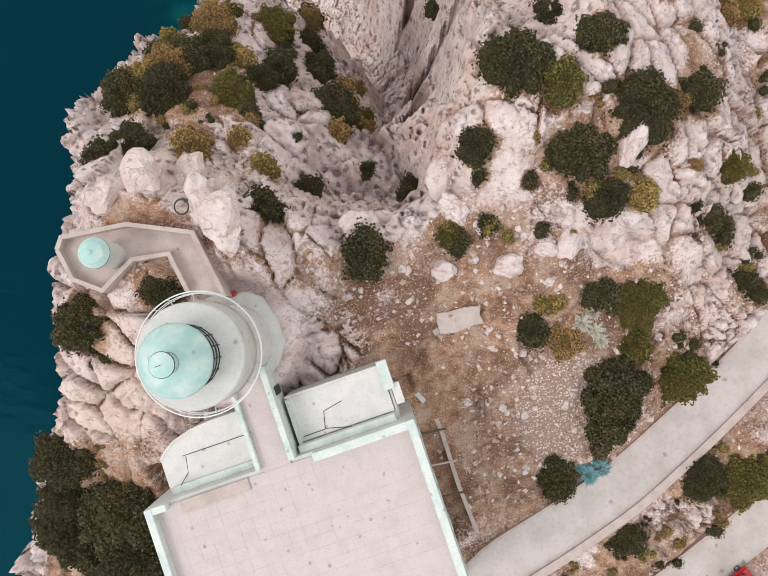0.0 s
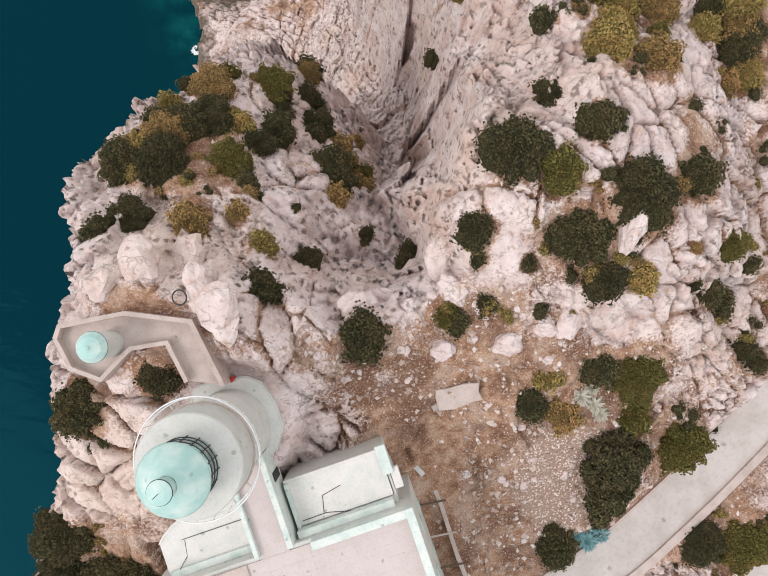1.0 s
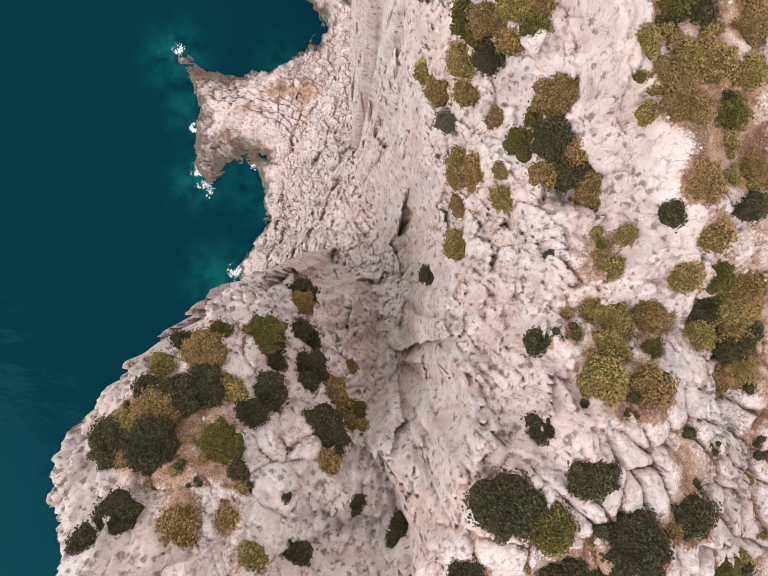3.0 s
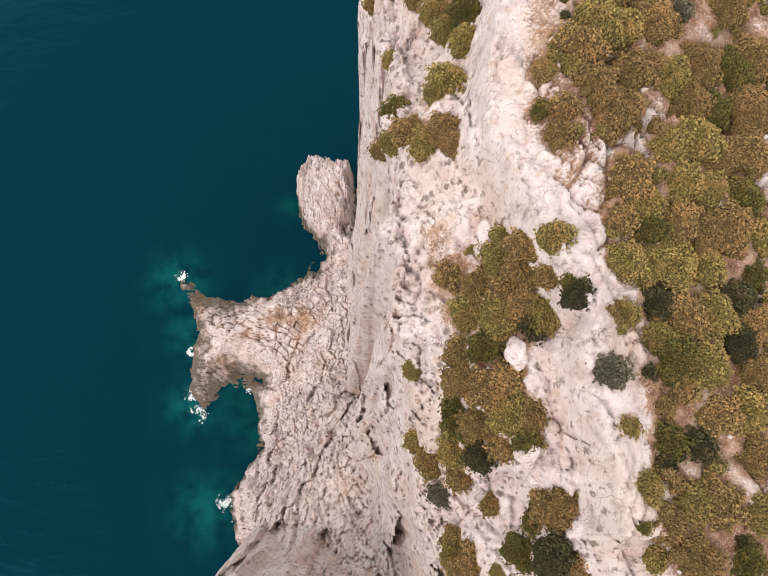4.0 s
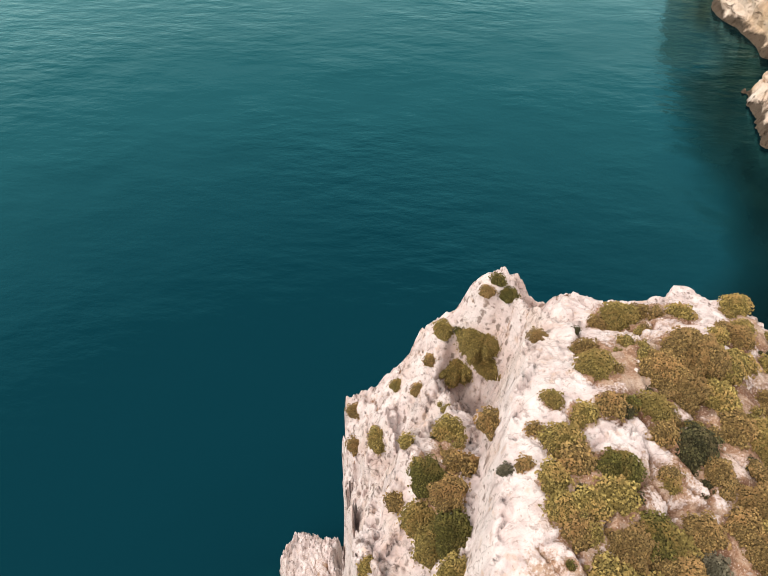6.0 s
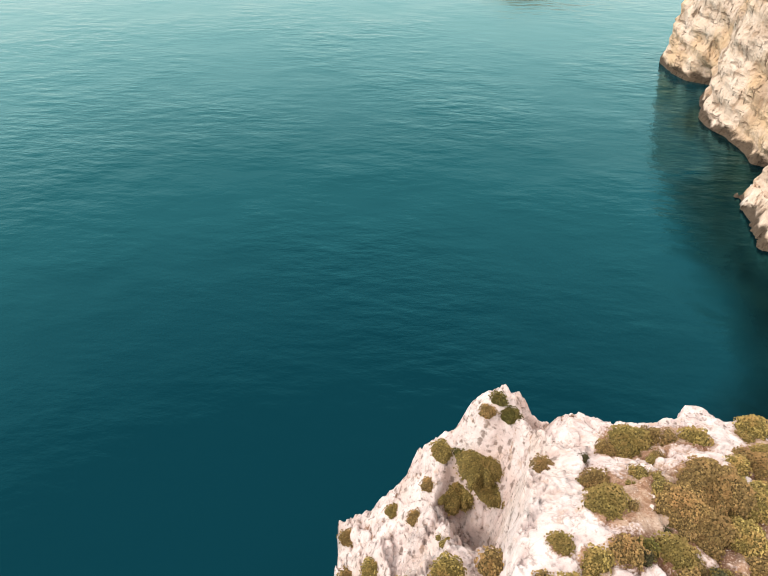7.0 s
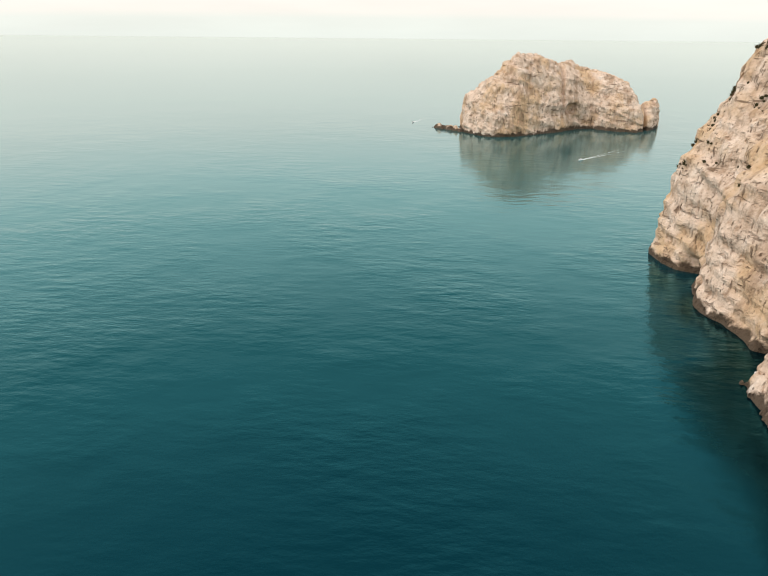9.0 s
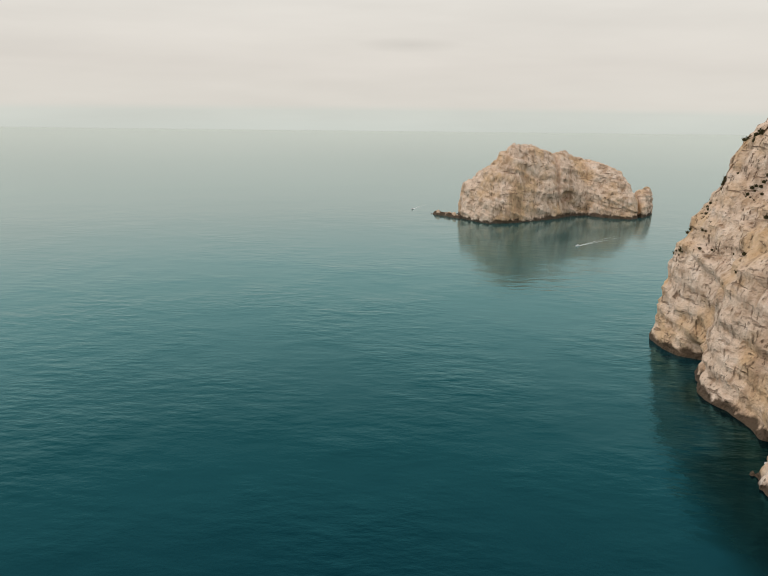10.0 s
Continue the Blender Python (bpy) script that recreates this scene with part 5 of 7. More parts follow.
def build_far_cliff():
    line = [(420, 704), (330, 716), (280, 704), (262, 690), (257, 675), (257, 650), (263, 626), (270, 612), (262, 590), (248, 556), (247, 542), (256, 524), (259, 493), (252, 456),
            (234, 430), (240, 400), (262, 350), (240, 250), (170, 170), (130, 90), (150, 20)]
    ways = [(0.0, -1), (0.2, -1), (0.6, -0.8), (0.85, -0.5), (1, -0.1), (1, 0), (1, 0), (1, 0), (1, 0), (1, 0), (1, 0), (1, 0), (1, 0), (1, 0.05), (1, 0.05), (1, 0), (1, 0), (0.9, -0.3), (0.8, -0.6), (0.9, -0.3), (1, 0)]
    run = np.concatenate([[0], np.cumsum([math.hypot(b[0] - a[0], b[1] - a[1]) for a, b in zip(line, line[1:])])])
    at = spaced((0, 110, 5), (110, 510, 1.5), (510, run[-1], 7))
    feet = np.stack([np.interp(at, run, [p[k] for p in line]) for k in (0, 1)], -1)
    feet[1:-1] = (feet[:-2] + 2 * feet[1:-1] + feet[2:]) / 4
    way = np.stack([np.interp(at, run, [p[k] for p in ways]) for k in (0, 1)], -1)
    way /= np.linalg.norm(way, axis=1, keepdims=True)
    tops = np.stack([0 * at + 76, 207 * np.interp(feet[:, 1], [20, 250, 400, 520, 600, 700], [0.85, 0.88, 0.92, 0.97, 1.0, 1.0])], -1)
    # the buttress beside the cave leans back lower down
    lean = np.exp(-((feet[:, 1] - 530) / 45) ** 2)
    tops[:, 0] += 22 * lean
    prof = [(-0.06, -0.1), (0, 0), (0.05, 0.04), (0.095, 0.2), (0.165, 0.427), (0.34, 0.554), (0.47, 0.644), (0.635, 0.777), (0.74, 0.907), (1.0, 1.0), (1.8, 1.08), (4.5, 1.16)]
    P = profile_sheet(feet, way, tops, prof, 1.5)
    dents = [((272, 616, 2), (22, 13, 13), (17, 0, 0)), ((272, 640, 1), (20, 20, 4), (4, 0, 0)), ((292, 560, 62), (20, 12, 7), (9, 0, 0)), ((300, 600, 98), (22, 22, 6), (7, 0, 0)),
             ((262, 575, 34), (22, 3, 30), (7, 0, 0)), ((275, 655, 60), (20, 2.5, 24), (4, 0, 0)), ((255, 470, 3), (22, 9, 9), (12, 0, 0))]
    rock_sheet("backdrop_cliff", "tall ochre and grey limestone sea cliff across the bay", "cliff", P, 0.75, dents, kind="structure")
    return P


CLIFF = build_far_cliff()


def cliff_spur():
    """A low brown spur of rock running out below the cliff."""
    X, Y = np.meshgrid(np.arange(214, 262, 1.2), np.arange(372, 446, 1.2), indexing="ij")
    d, top = line_dist(X, Y, [(233, 434, 9), (232, 424, 13), (233, 412, 15), (229, 396, 16), (226, 384, 14), (240, 380, 30), (256, 400, 40)])
    Z = top - 1.9 * d + 5 * fbm(X / 6, Y / 6, 64, 3) + 5 * (worley(X / 4, Y / 4, 65)[2] - 0.5)
    idx = np.arange(X.size).reshape(X.shape)
    quads = np.stack([idx[:-1, :-1], idx[1:, :-1], idx[1:, 1:], idx[:-1, 1:]], -1).reshape(-1, 4)
    quads = quads[(Z.reshape(-1)[quads] > -3).any(axis=1)]
    tagged(link_mesh("rock_spur", np.stack([X, Y, np.maximum(Z, -4)], -1).reshape(-1, 3), quads, FAR_ROCK), "brown rock spur running out below the sea cliff", "rock")


cliff_spur()


# ---- the lighthouse ----
def ring_points(r, z, n=64):
    return [(r * math.cos(2 * math.pi * i / n), r * math.sin(2 * math.pi * i / n), z) for i in range(n)]


def build_lighthouse():
    top = thing("lighthouse", pose(-11.4, -3.6, 167.4), "white round lighthouse with a verdigris lantern roof and ring gallery", "lighthouse")
    bm = bmesh.new()
    lathe(bm, [(3.05, -1.5), (3.05, 0.25), (2.95, 0.3), (2.95, 8.4), (3.18, 8.6), (3.18, 11.55), (3.1, 11.7), (2.4, 11.75), (0.05, 11.8)], 64)
    part("tower_drum", bm, WHITE, top, smooth=False)
    bm = bmesh.new()
    lathe(bm, [(2.9, 8.55), (3.3, 8.55), (3.3, 8.68), (3.1, 8.7)], 64)
    part("gallery_floor", bm, CONCRETE, top, "narrow stained gallery ledge")
    rail = part("gallery_railing", tube(bmesh.new(), ring_points(3.82, 9.95), 0.045, 6, True), WHITEPAINT, top, "white painted tubular railing")
    part("rail_ring", tube(bmesh.new(), ring_points(3.72, 9.5), 0.03, 5, True), WHITEPAINT, rail)
    part("rail_ring", tube(bmesh.new(), ring_points(3.70, 9.1), 0.03, 5, True), WHITEPAINT, rail)
    for i in range(24):
        a = 2 * math.pi * i / 24
        c, s = math.cos(a), math.sin(a)
        part("rail_post", tube(bmesh.new(), [(3.68 * c, 3.68 * s, 8.7), (3.8 * c, 3.8 * s, 9.95)], 0.03, 5), WHITEPAINT, rail)
    for i in range(16):
        a = 2 * math.pi * (i + 0.5) / 16
        c, s = math.cos(a), math.sin(a)
        part("bracket", tube(bmesh.new(), [(2.95 * c, 2.95 * s, 8.45), (3.72 * c, 3.72 * s, 8.6)], 0.05, 5), WHITE, top)
    lan = part("lantern_glass", lathe(bmesh.new(), [(1.8, 11.8), (1.8, 14.3)], 48), GLASS, top, "clear lantern glazing")
    lan.visible_shadow = False
    for i in range(16):
        a = 2 * math.pi * i / 16
        c, s = math.cos(a), math.sin(a)
        part("glazing_bar", tube(bmesh.new(), [(1.84 * c, 1.84 * s, 11.75), (1.84 * c, 1.84 * s, 14.35)], 0.04, 5), DARK, top)
    for z in (12.3, 12.9, 13.5, 14.05):
        part("glazing_ring", tube(bmesh.new(), ring_points(1.87, z, 48), 0.035, 5, True), DARK, top)
    part("lens", lathe(bmesh.new(), [(0.2, 11.8), (0.75, 12.2), (0.9, 13.0), (0.75, 13.8), (0.2, 14.2)], 24), GLASS, top, "glass lamp lens")
    bm = bmesh.new()
    lathe(bm, [(1.85, 14.25), (2.02, 14.25), (2.06, 14.36), (1.96, 14.48), (1.62, 14.9), (1.18, 15.28), (0.72, 15.55), (0.6, 15.62)], 64)
    part("lantern_roof", bm, TEAL, top, "verdigris painted domed lantern roof", smooth=True)
    cap = part("vent_cap", lathe(bmesh.new(), [(0.56, 15.6), (0.56, 16.45), (0.66, 16.5), (0.66, 16.62), (0.35, 16.74), (0.02, 16.78)], 40), TEAL, top, "pale ventilator cap")
    part("cap_ring", tube(bmesh.new(), ring_points(0.66, 16.56, 40), 0.035, 5, True), DARK, cap, "dark rim")
    part("lightning_rod", tube(bmesh.new(), [(0, 0, 16.7), (0.02, 0, 17.6)], 0.02, 5), DARK, cap)


build_lighthouse()


def build_apron():
    bm = prism(bmesh.new(), [(-12.6, 0.2), (-10.2, 0.3), (-9.2, -0.1), (-8.2, -1.6), (-7.5, -3.4), (-8.0, -5.2), (-9.2, -6.4), (-11.5, -7.2), (-13.5, -6.5), (-14.6, -4.8), (-14.8, -2.5), (-14.2, -0.6)], 166.4, 168.3)
    bmesh.ops.bevel(bm, geom=[e for e in bm.edges if all(v.co.z > 168 for v in e.verts)], offset=0.12, segments=2, affect="EDGES")
    tagged(part("pavement", bm, WHITE), "cracked whitewashed concrete apron round the lighthouse foot", "apron", kind="structure")


build_apron()


def build_walled_path():
    top = thing("walled_path", pose(0, 0, 0), "pale concrete path with low parapet walls on the cliff shelf", "path")
    left = [(-11.4, -0.1), (-13.7, 4.5), (-18.4, 5.1), (-23.0, 4.2), (-23.3, 3.3), (-22.2, 1.2), (-20.1, 0.4), (-18.0, 2.6), (-15.4, 3.0), (-14.0, 0.2)]
    part("paving", prism(bmesh.new(), left, 168.6, PATH_Z), CONCRETE, top, "pale concrete paving")
    part("parapet", wall_run(bmesh.new(), left[:5], 168.2, PATH_Z + 0.75, 0.32), CONCRETE, top)
    part("parapet", wall_run(bmesh.new(), left[4:], 168.2, PATH_Z + 0.7, 0.30), CONCRETE, top)
    box_ = box(bmesh.new(), -0.22, -0.12, 0, 0.22, 0.12, 0.7, 0.02)
    red = part("red_box", box_, RED, None)
    red.matrix_world = pose(-11.2, 0.15, 168.3, 0, 0, 62)
    red.name = "hydrant_box"
    tagged(red, "small red metal box beside the path wall", "box")


build_walled_path()


def build_cistern():
    top = thing("cistern", pose(-19.6, 2.9, PATH_Z), "small white cylinder with a conical verdigris cap", "cistern")
    part("drum", lathe(bmesh.new(), [(0.95, -0.1), (0.95, 3.0), (0.9, 3.05), (0.02, 3.05)], 40), WHITE, top)
    cap = part("cap", lathe(bmesh.new(), [(0.9, 3.05), (1.05, 3.05), (1.07, 3.15), (0.75, 3.55), (0.2, 3.85), (0.12, 3.95), (0.02, 3.97)], 40), TEAL, top, "conical verdigris cap")
    part("cap_rim", tube(bmesh.new(), ring_points(1.06, 3.1, 40), 0.03, 5, True), DARK, cap)


build_cistern()


# ---- the keepers' house ----
HOUSE = pose(-17.3, -15.3, 158.0, 0, 0, 18.5)        # local x along the front, y to the sea side; z 0 at its foot


def build_house():
    top = thing("keepers_house", HOUSE, "two-storey white keepers' house with flat tiled roof and parapets", "house")
    L, D, H = 20.3, 17.0, 11.6

    def blk(name, x0, y0, z0, x1, y1, z1, mat, label="", parent=top, bevel=0.03):
        return part(name, box(bmesh.new(), x0, y0, z0, x1, y1, z1, bevel), mat, parent, label)

    blk("wall", 0, -D, -2, L, 0, H - 0.1, WHITE)
    roof = blk("roof_slab", 0.3, -D + 0.3, H - 0.1, L - 0.3, -0.3, H + 0.02, ROOF, "joint bed of the flat roof", bevel=0)
    for x0, y0, x1, y1 in ((0, -D, 0.55, 0), (L - 0.62, -D, L, 0), (12.6, -0.62, L - 0.62, 0), (0.55, -0.5, 1.6, 0)):
        blk("parapet", x0, y0, H - 0.1, x1, y1, H + 0.75, PARAPET, "weathered pale green parapet")
    # the two wings on the sea side, set lower
    for n, (x0, x1, y1, h) in enumerate(((1.3, 8.4, 4.3, 9.7), (11.6, 19.4, 4.2, 10.0))):
        if n:
            blk("wing", x0, -0.05, -2, x1, y1, h, WHITE, "whitewashed wing with a flat roof")
        else:
            plan = [(x0, -0.05), (x0, 2.7), (x0 + 0.5, 3.25), (x0 + 1.4, 3.8), (x0 + 2.8, 4.2), (x0 + 4.4, 4.32), (x1, 4.32), (x1, -0.05)]
            part("wing", prism(bmesh.new(), plan[::-1], -2, h), WHITE, top, "whitewashed wing with a rounded corner")
        if n:
            blk("wing_roof", x0 + 0.05, 0.6, h, x1 - 0.2, y1 - 0.1, h + 0.10, LIMEWASH, "limewashed flat roof with worn edges", bevel=0.05)
            blk("roof_edge", x0, y1 - 0.14, h - 0.1, x1, y1 + 0.04, h + 0.16, LIMEWASH)
        else:                     # the seaward corner is rounded
            rim = [(x0 + 0.02, 0.5), (x0 + 0.02, 2.7), (x0 + 0.5, 3.2), (x0 + 1.4, 3.75), (x0 + 2.8, 4.15), (x0 + 4.4, 4.28), (x1 - 0.3, 4.28), (x1 - 0.3, 0.5)]
            part("wing_roof", prism(bmesh.new(), rim[::-1], h, h + 0.12), LIMEWASH, top, "limewashed roof with a rounded corner")
            part("roof_edge", wall_run(bmesh.new(), rim[1:7], h - 0.1, h + 0.2, 0.16), LIMEWASH, top)
        blk("wing_parapet", x1 - 0.32 if n == 0 else x0, 0.55, h, x1 if n == 0 else x0 + 0.32, y1 - 0.2, h + (0.34 if n == 0 else 0.30), PARAPET)
        blk("wing_parapet", x0 + (0.0 if n else 0.32), 0.0, h, x1 - 0.32, 0.55, h + 0.95 if n else h + 0.5, PARAPET)
    blk("broken_parapet", 18.9, 2.3, 9.9, 19.7, 4.5, 10.5, PARAPET, "broken whitewashed corner parapet")
    blk("broken_parapet", 19.45, 1.0, 9.7, 20.1, 2.6, 10.2, LIMEWASH)
    blk("gutter_bed", 2.4, -1.15, H, 7.6, -0.25, H + 0.16, CONCRETE, "raised concrete gutter bed")
    # bridge from the roof to the lighthouse
    blk("bridge", 8.75, -0.3, 8.6, 10.9, 7.6, H + 0.03, ROOF, "pale bridge between house and lighthouse")
    blk("bridge_parapet", 8.4, 0.0, 8.6, 8.75, 6.0, H + 0.5, PARAPET)
    blk("bridge_parapet", 10.9, 0.0, 8.6, 11.35, 7.0, H + 0.6, PARAPET)
    # dark panel added where the wall has only a grey niche
    recess = blk("bridge_door", 11.36, 4.6, H - 2.4, 11.42, 5.3, H - 0.3, DARK, "dark panel put in for a grey niche")
    # windows of the two storeys on the outer walls
    for z in (2.2, 6.6):
        for y in (-3.0, -7.0, -11.0, -15.0):
            for x, s in ((L, 1), (0, -1)):
                fr = part("window", box(bmesh.new(), x - 0.04, y - 0.55, z, x + 0.04, y + 0.55, z + 1.6, 0.01), PARAPET, top, "green shuttered window")
                part("shutter", box(bmesh.new(), x + s * 0.05 - 0.02, y - 0.5, z + 0.05, x + s * 0.05 + 0.02, y - 0.02, z + 1.55), TEAL, fr)
                part("shutter", box(bmesh.new(), x + s * 0.05 - 0.02, y + 0.02, z + 0.05, x + s * 0.05 + 0.02, y + 0.5, z + 1.55), TEAL, fr)
    for x in (3.5, 7.0):
        part("window", box(bmesh.new(), x - 0.5, 4.3, 5.5, x + 0.5, 4.36, 7.0), TEAL, top, "green shuttered window")
    # cables on the wing roofs
    part("cable", tube(bmesh.new(), [(12.1, 1.0, 10.2), (14.0, 1.0, 10.12), (16.6, 0.3, 10.12)], 0.03, 5), DARK, top, "dark cable")
    part("cable", tube(bmesh.new(), [(13.8, 1.05, 10.12), (14.1, 2.3, 10.12), (15.6, 2.6, 10.12)], 0.03, 5), DARK, top, "dark cable")
    part("cable", tube(bmesh.new(), [(3.0, 2.5, 9.82), (8.2, 2.5, 9.9)], 0.03, 5), DARK, top, "dark cable")
    part("cable", tube(bmesh.new(), [(3.2, 2.4, 9.82), (3.0, 1.2, 9.8), (2.3, 0.5, 10.2)], 0.03, 5), DARK, top, "dark cable")
    return top, roof, L, D, H


HOUSE_OB, ROOF_SLAB, HL, HD, HH = build_house()


# ---- roads ----
def strip(name, line, half, dz, mat, label, category, off=0.0):
    bm = bmesh.new()
    P = []
    for a, b in zip(line, line[1:]):
        k = max(2, int(math.hypot(b[0] - a[0], b[1] - a[1]) / 1.2))
        P += [Vector(a).lerp(Vector(b), s / k) for s in range(k)]
    P.append(Vector(line[-1]))
    for _ in range(6):
        P = [P[0]] + [(P[i - 1] + 2 * P[i] + P[i + 1]) / 4 for i in range(1, len(P) - 1)] + [P[-1]]
    rows = []
    for i, p in enumerate(P):
        d = (P[min(i + 1, len(P) - 1)] - P[max(i - 1, 0)]).to_2d().normalized()
        nrm = Vector((-d.y, d.x, 0))
        c = p + nrm * off
        rows.append([bm.verts.new(c + nrm * s * half + Vector((0, 0, h + dz))) for s, h in ((1, -0.9), (1, 0), (-1, 0), (-1, -0.9))])
    for a, b in zip(rows, rows[1:]):
        for j in range(3):
            bm.faces.new((a[j], a[j + 1], b[j + 1], b[j]))
    bm.faces.new(rows[0])
    bm.faces.new(rows[-1][::-1])
    bmesh.ops.recalc_face_normals(bm, faces=bm.faces)
    return tagged(part(name, bm, mat), label, category, kind="structure")


strip("road", ROAD_LINE, 2.2, 0.0, ROAD, "narrow pale concrete road along the slope", "road")
strip("kerb", ROAD_LINE, 0.38, 0.3, CONCRETE, "low stone kerb wall along the road's downhill edge", "kerb", off=2.4)
strip("kerb", ROAD_LINE, 0.12, 0.12, CONCRETE, "thin kerb along the road's uphill edge", "kerb", off=-2.3)
strip("road", LOW_ROAD, 2.3, 0.0, ROAD, "lower bend of the narrow pale road", "road")
strip("kerb", LOW_ROAD, 0.2, 0.3, CONCRETE, "low stone kerb wall of the lower road", "kerb", off=-2.4)


# ---- beside the house: a low yard wall with old beams ----
def yard_wall():
    f = HOUSE

    def w(x, y):
        p = f @ Vector((x, y, 0))
        return p.x, p.y
    top = thing("yard_wall", pose(0, 0, 0), "crumbling low yard wall with cross beams beside the house", "wall")
    z = 160.2
    part("wall_run", wall_run(bmesh.new(), [w(21.9, -0.5), w(22.1, -4), w(22.0, -8.5), w(22.2, -13)], z - 3.5, z, 0.35), CONCRETE, top)
    for k, y in enumerate((-1.2, -3.3, -6.2, -9.0)):
        a, b = w(20.3, y), w(22.6, y - 0.3)
        part("beam", tube(bmesh.new(), [(*a, z + 0.05), (*b, z + 0.02)], 0.09, 6), BARK if k % 2 else CONCRETE, top)
    part("wall_cap", wall_run(bmesh.new(), [w(20.7, 1.2), w(21.5, -0.6)], z - 3, z + 1.2, 0.4), WHITE, top)


yard_wall()


# ---- plants ----
def leaf_cloud(rng, r, h, count, size, lumps=9, fill=1.18):
    """Many small leaf tufts on an uneven, lobed crown."""
    ph = [rng.uniform(0, 6.28) for _ in range(3)]
    lob = []
    for _ in range(lumps):                            # an uneven plan, lower towards its edge
        a, d = rng.uniform(0, 6.28), rng.random() ** 0.55
        reach = 0.84 + 0.16 * math.sin(2 * a + ph[0]) + 0.12 * math.sin(3 * a + ph[1]) + 0.08 * math.sin(5 * a + ph[2])
        lr = fill * r * rng.uniform(0.9, 1.5) / math.sqrt(lumps) * (1.1 - 0.4 * d)
        lob.append((d * reach * r * math.cos(a), d * reach * r * math.sin(a), h * (0.8 - 0.62 * d * d) * rng.uniform(0.6, 1.1), lr))
    verts, faces = [], []
    for lx, ly, lz, lr in lob:                        # cores of the lobes, coloured as the shaded inside
        bm = bmesh.new()
        bmesh.ops.create_icosphere(bm, subdivisions=2, radius=1)
        i = len(verts)
        for v in bm.verts:
            k = lr * (0.74 + 0.16 * noise.noise(v.co * 2.2 + Vector((lx, ly, lz)) * 9))
            verts.append(Vector((lx + v.co.x * k, ly + v.co.y * k, max(-0.15, lz + v.co.z * k * (1.0 if v.co.z > 0 else 1.6)))))
        faces += [tuple(i + v.index for v in f.verts) for f in bm.faces]
        bm.free()
    leaf_cloud.core = len(faces)
    sq = 1.0
    done = tried = 0
    while done < count and tried < 6 * count:
        tried += 1
        lx, ly, lz, lr = rng.choice(lob)
        d = Vector((rng.gauss(0, 1), rng.gauss(0, 1), abs(rng.gauss(0, 1.3)) - 0.25)).normalized()
        p = Vector((lx, ly, lz)) + Vector((d.x * lr, d.y * lr, d.z * lr * sq)) * rng.uniform(0.84, 1.1)
        # leaves grow on the outside of the crown only
        if any(((p.x - a) / c) ** 2 + ((p.y - b) / c) ** 2 + ((p.z - e) / (c * sq)) ** 2 < 0.62 for a, b, e, c in lob):
            continue
        done += 1
        p.z = max(p.z, 0.05)
        for _k in range(2):
            a = Vector((rng.gauss(0, 1), rng.gauss(0, 1), rng.gauss(0, 0.7))).normalized()
            n = (d + Vector((rng.gauss(0, .5), rng.gauss(0, .5), rng.gauss(0, .5)))).normalized()
            b = n.cross(a).normalized() * size * rng.uniform(0.7, 1.25) * 0.62
            a = n.cross(b).normalized() * size * rng.uniform(0.7, 1.25)
            q = p + Vector((rng.gauss(0, 1), rng.gauss(0, 1), rng.gauss(0, 1))) * size * 0.7
            i = len(verts)
            verts += [q - a, q + b, q + a, q - b]
            faces.append((i, i + 1, i + 2, i + 3))
    return verts, faces


def two_tone(ob, cores, shaded_core):
    """The core of a crown takes the darker colour that stands for shade between its leaves."""
    ob.data.materials.append(shaded_core)
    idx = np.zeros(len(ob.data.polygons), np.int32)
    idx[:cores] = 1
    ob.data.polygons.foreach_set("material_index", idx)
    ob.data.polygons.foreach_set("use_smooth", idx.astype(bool))


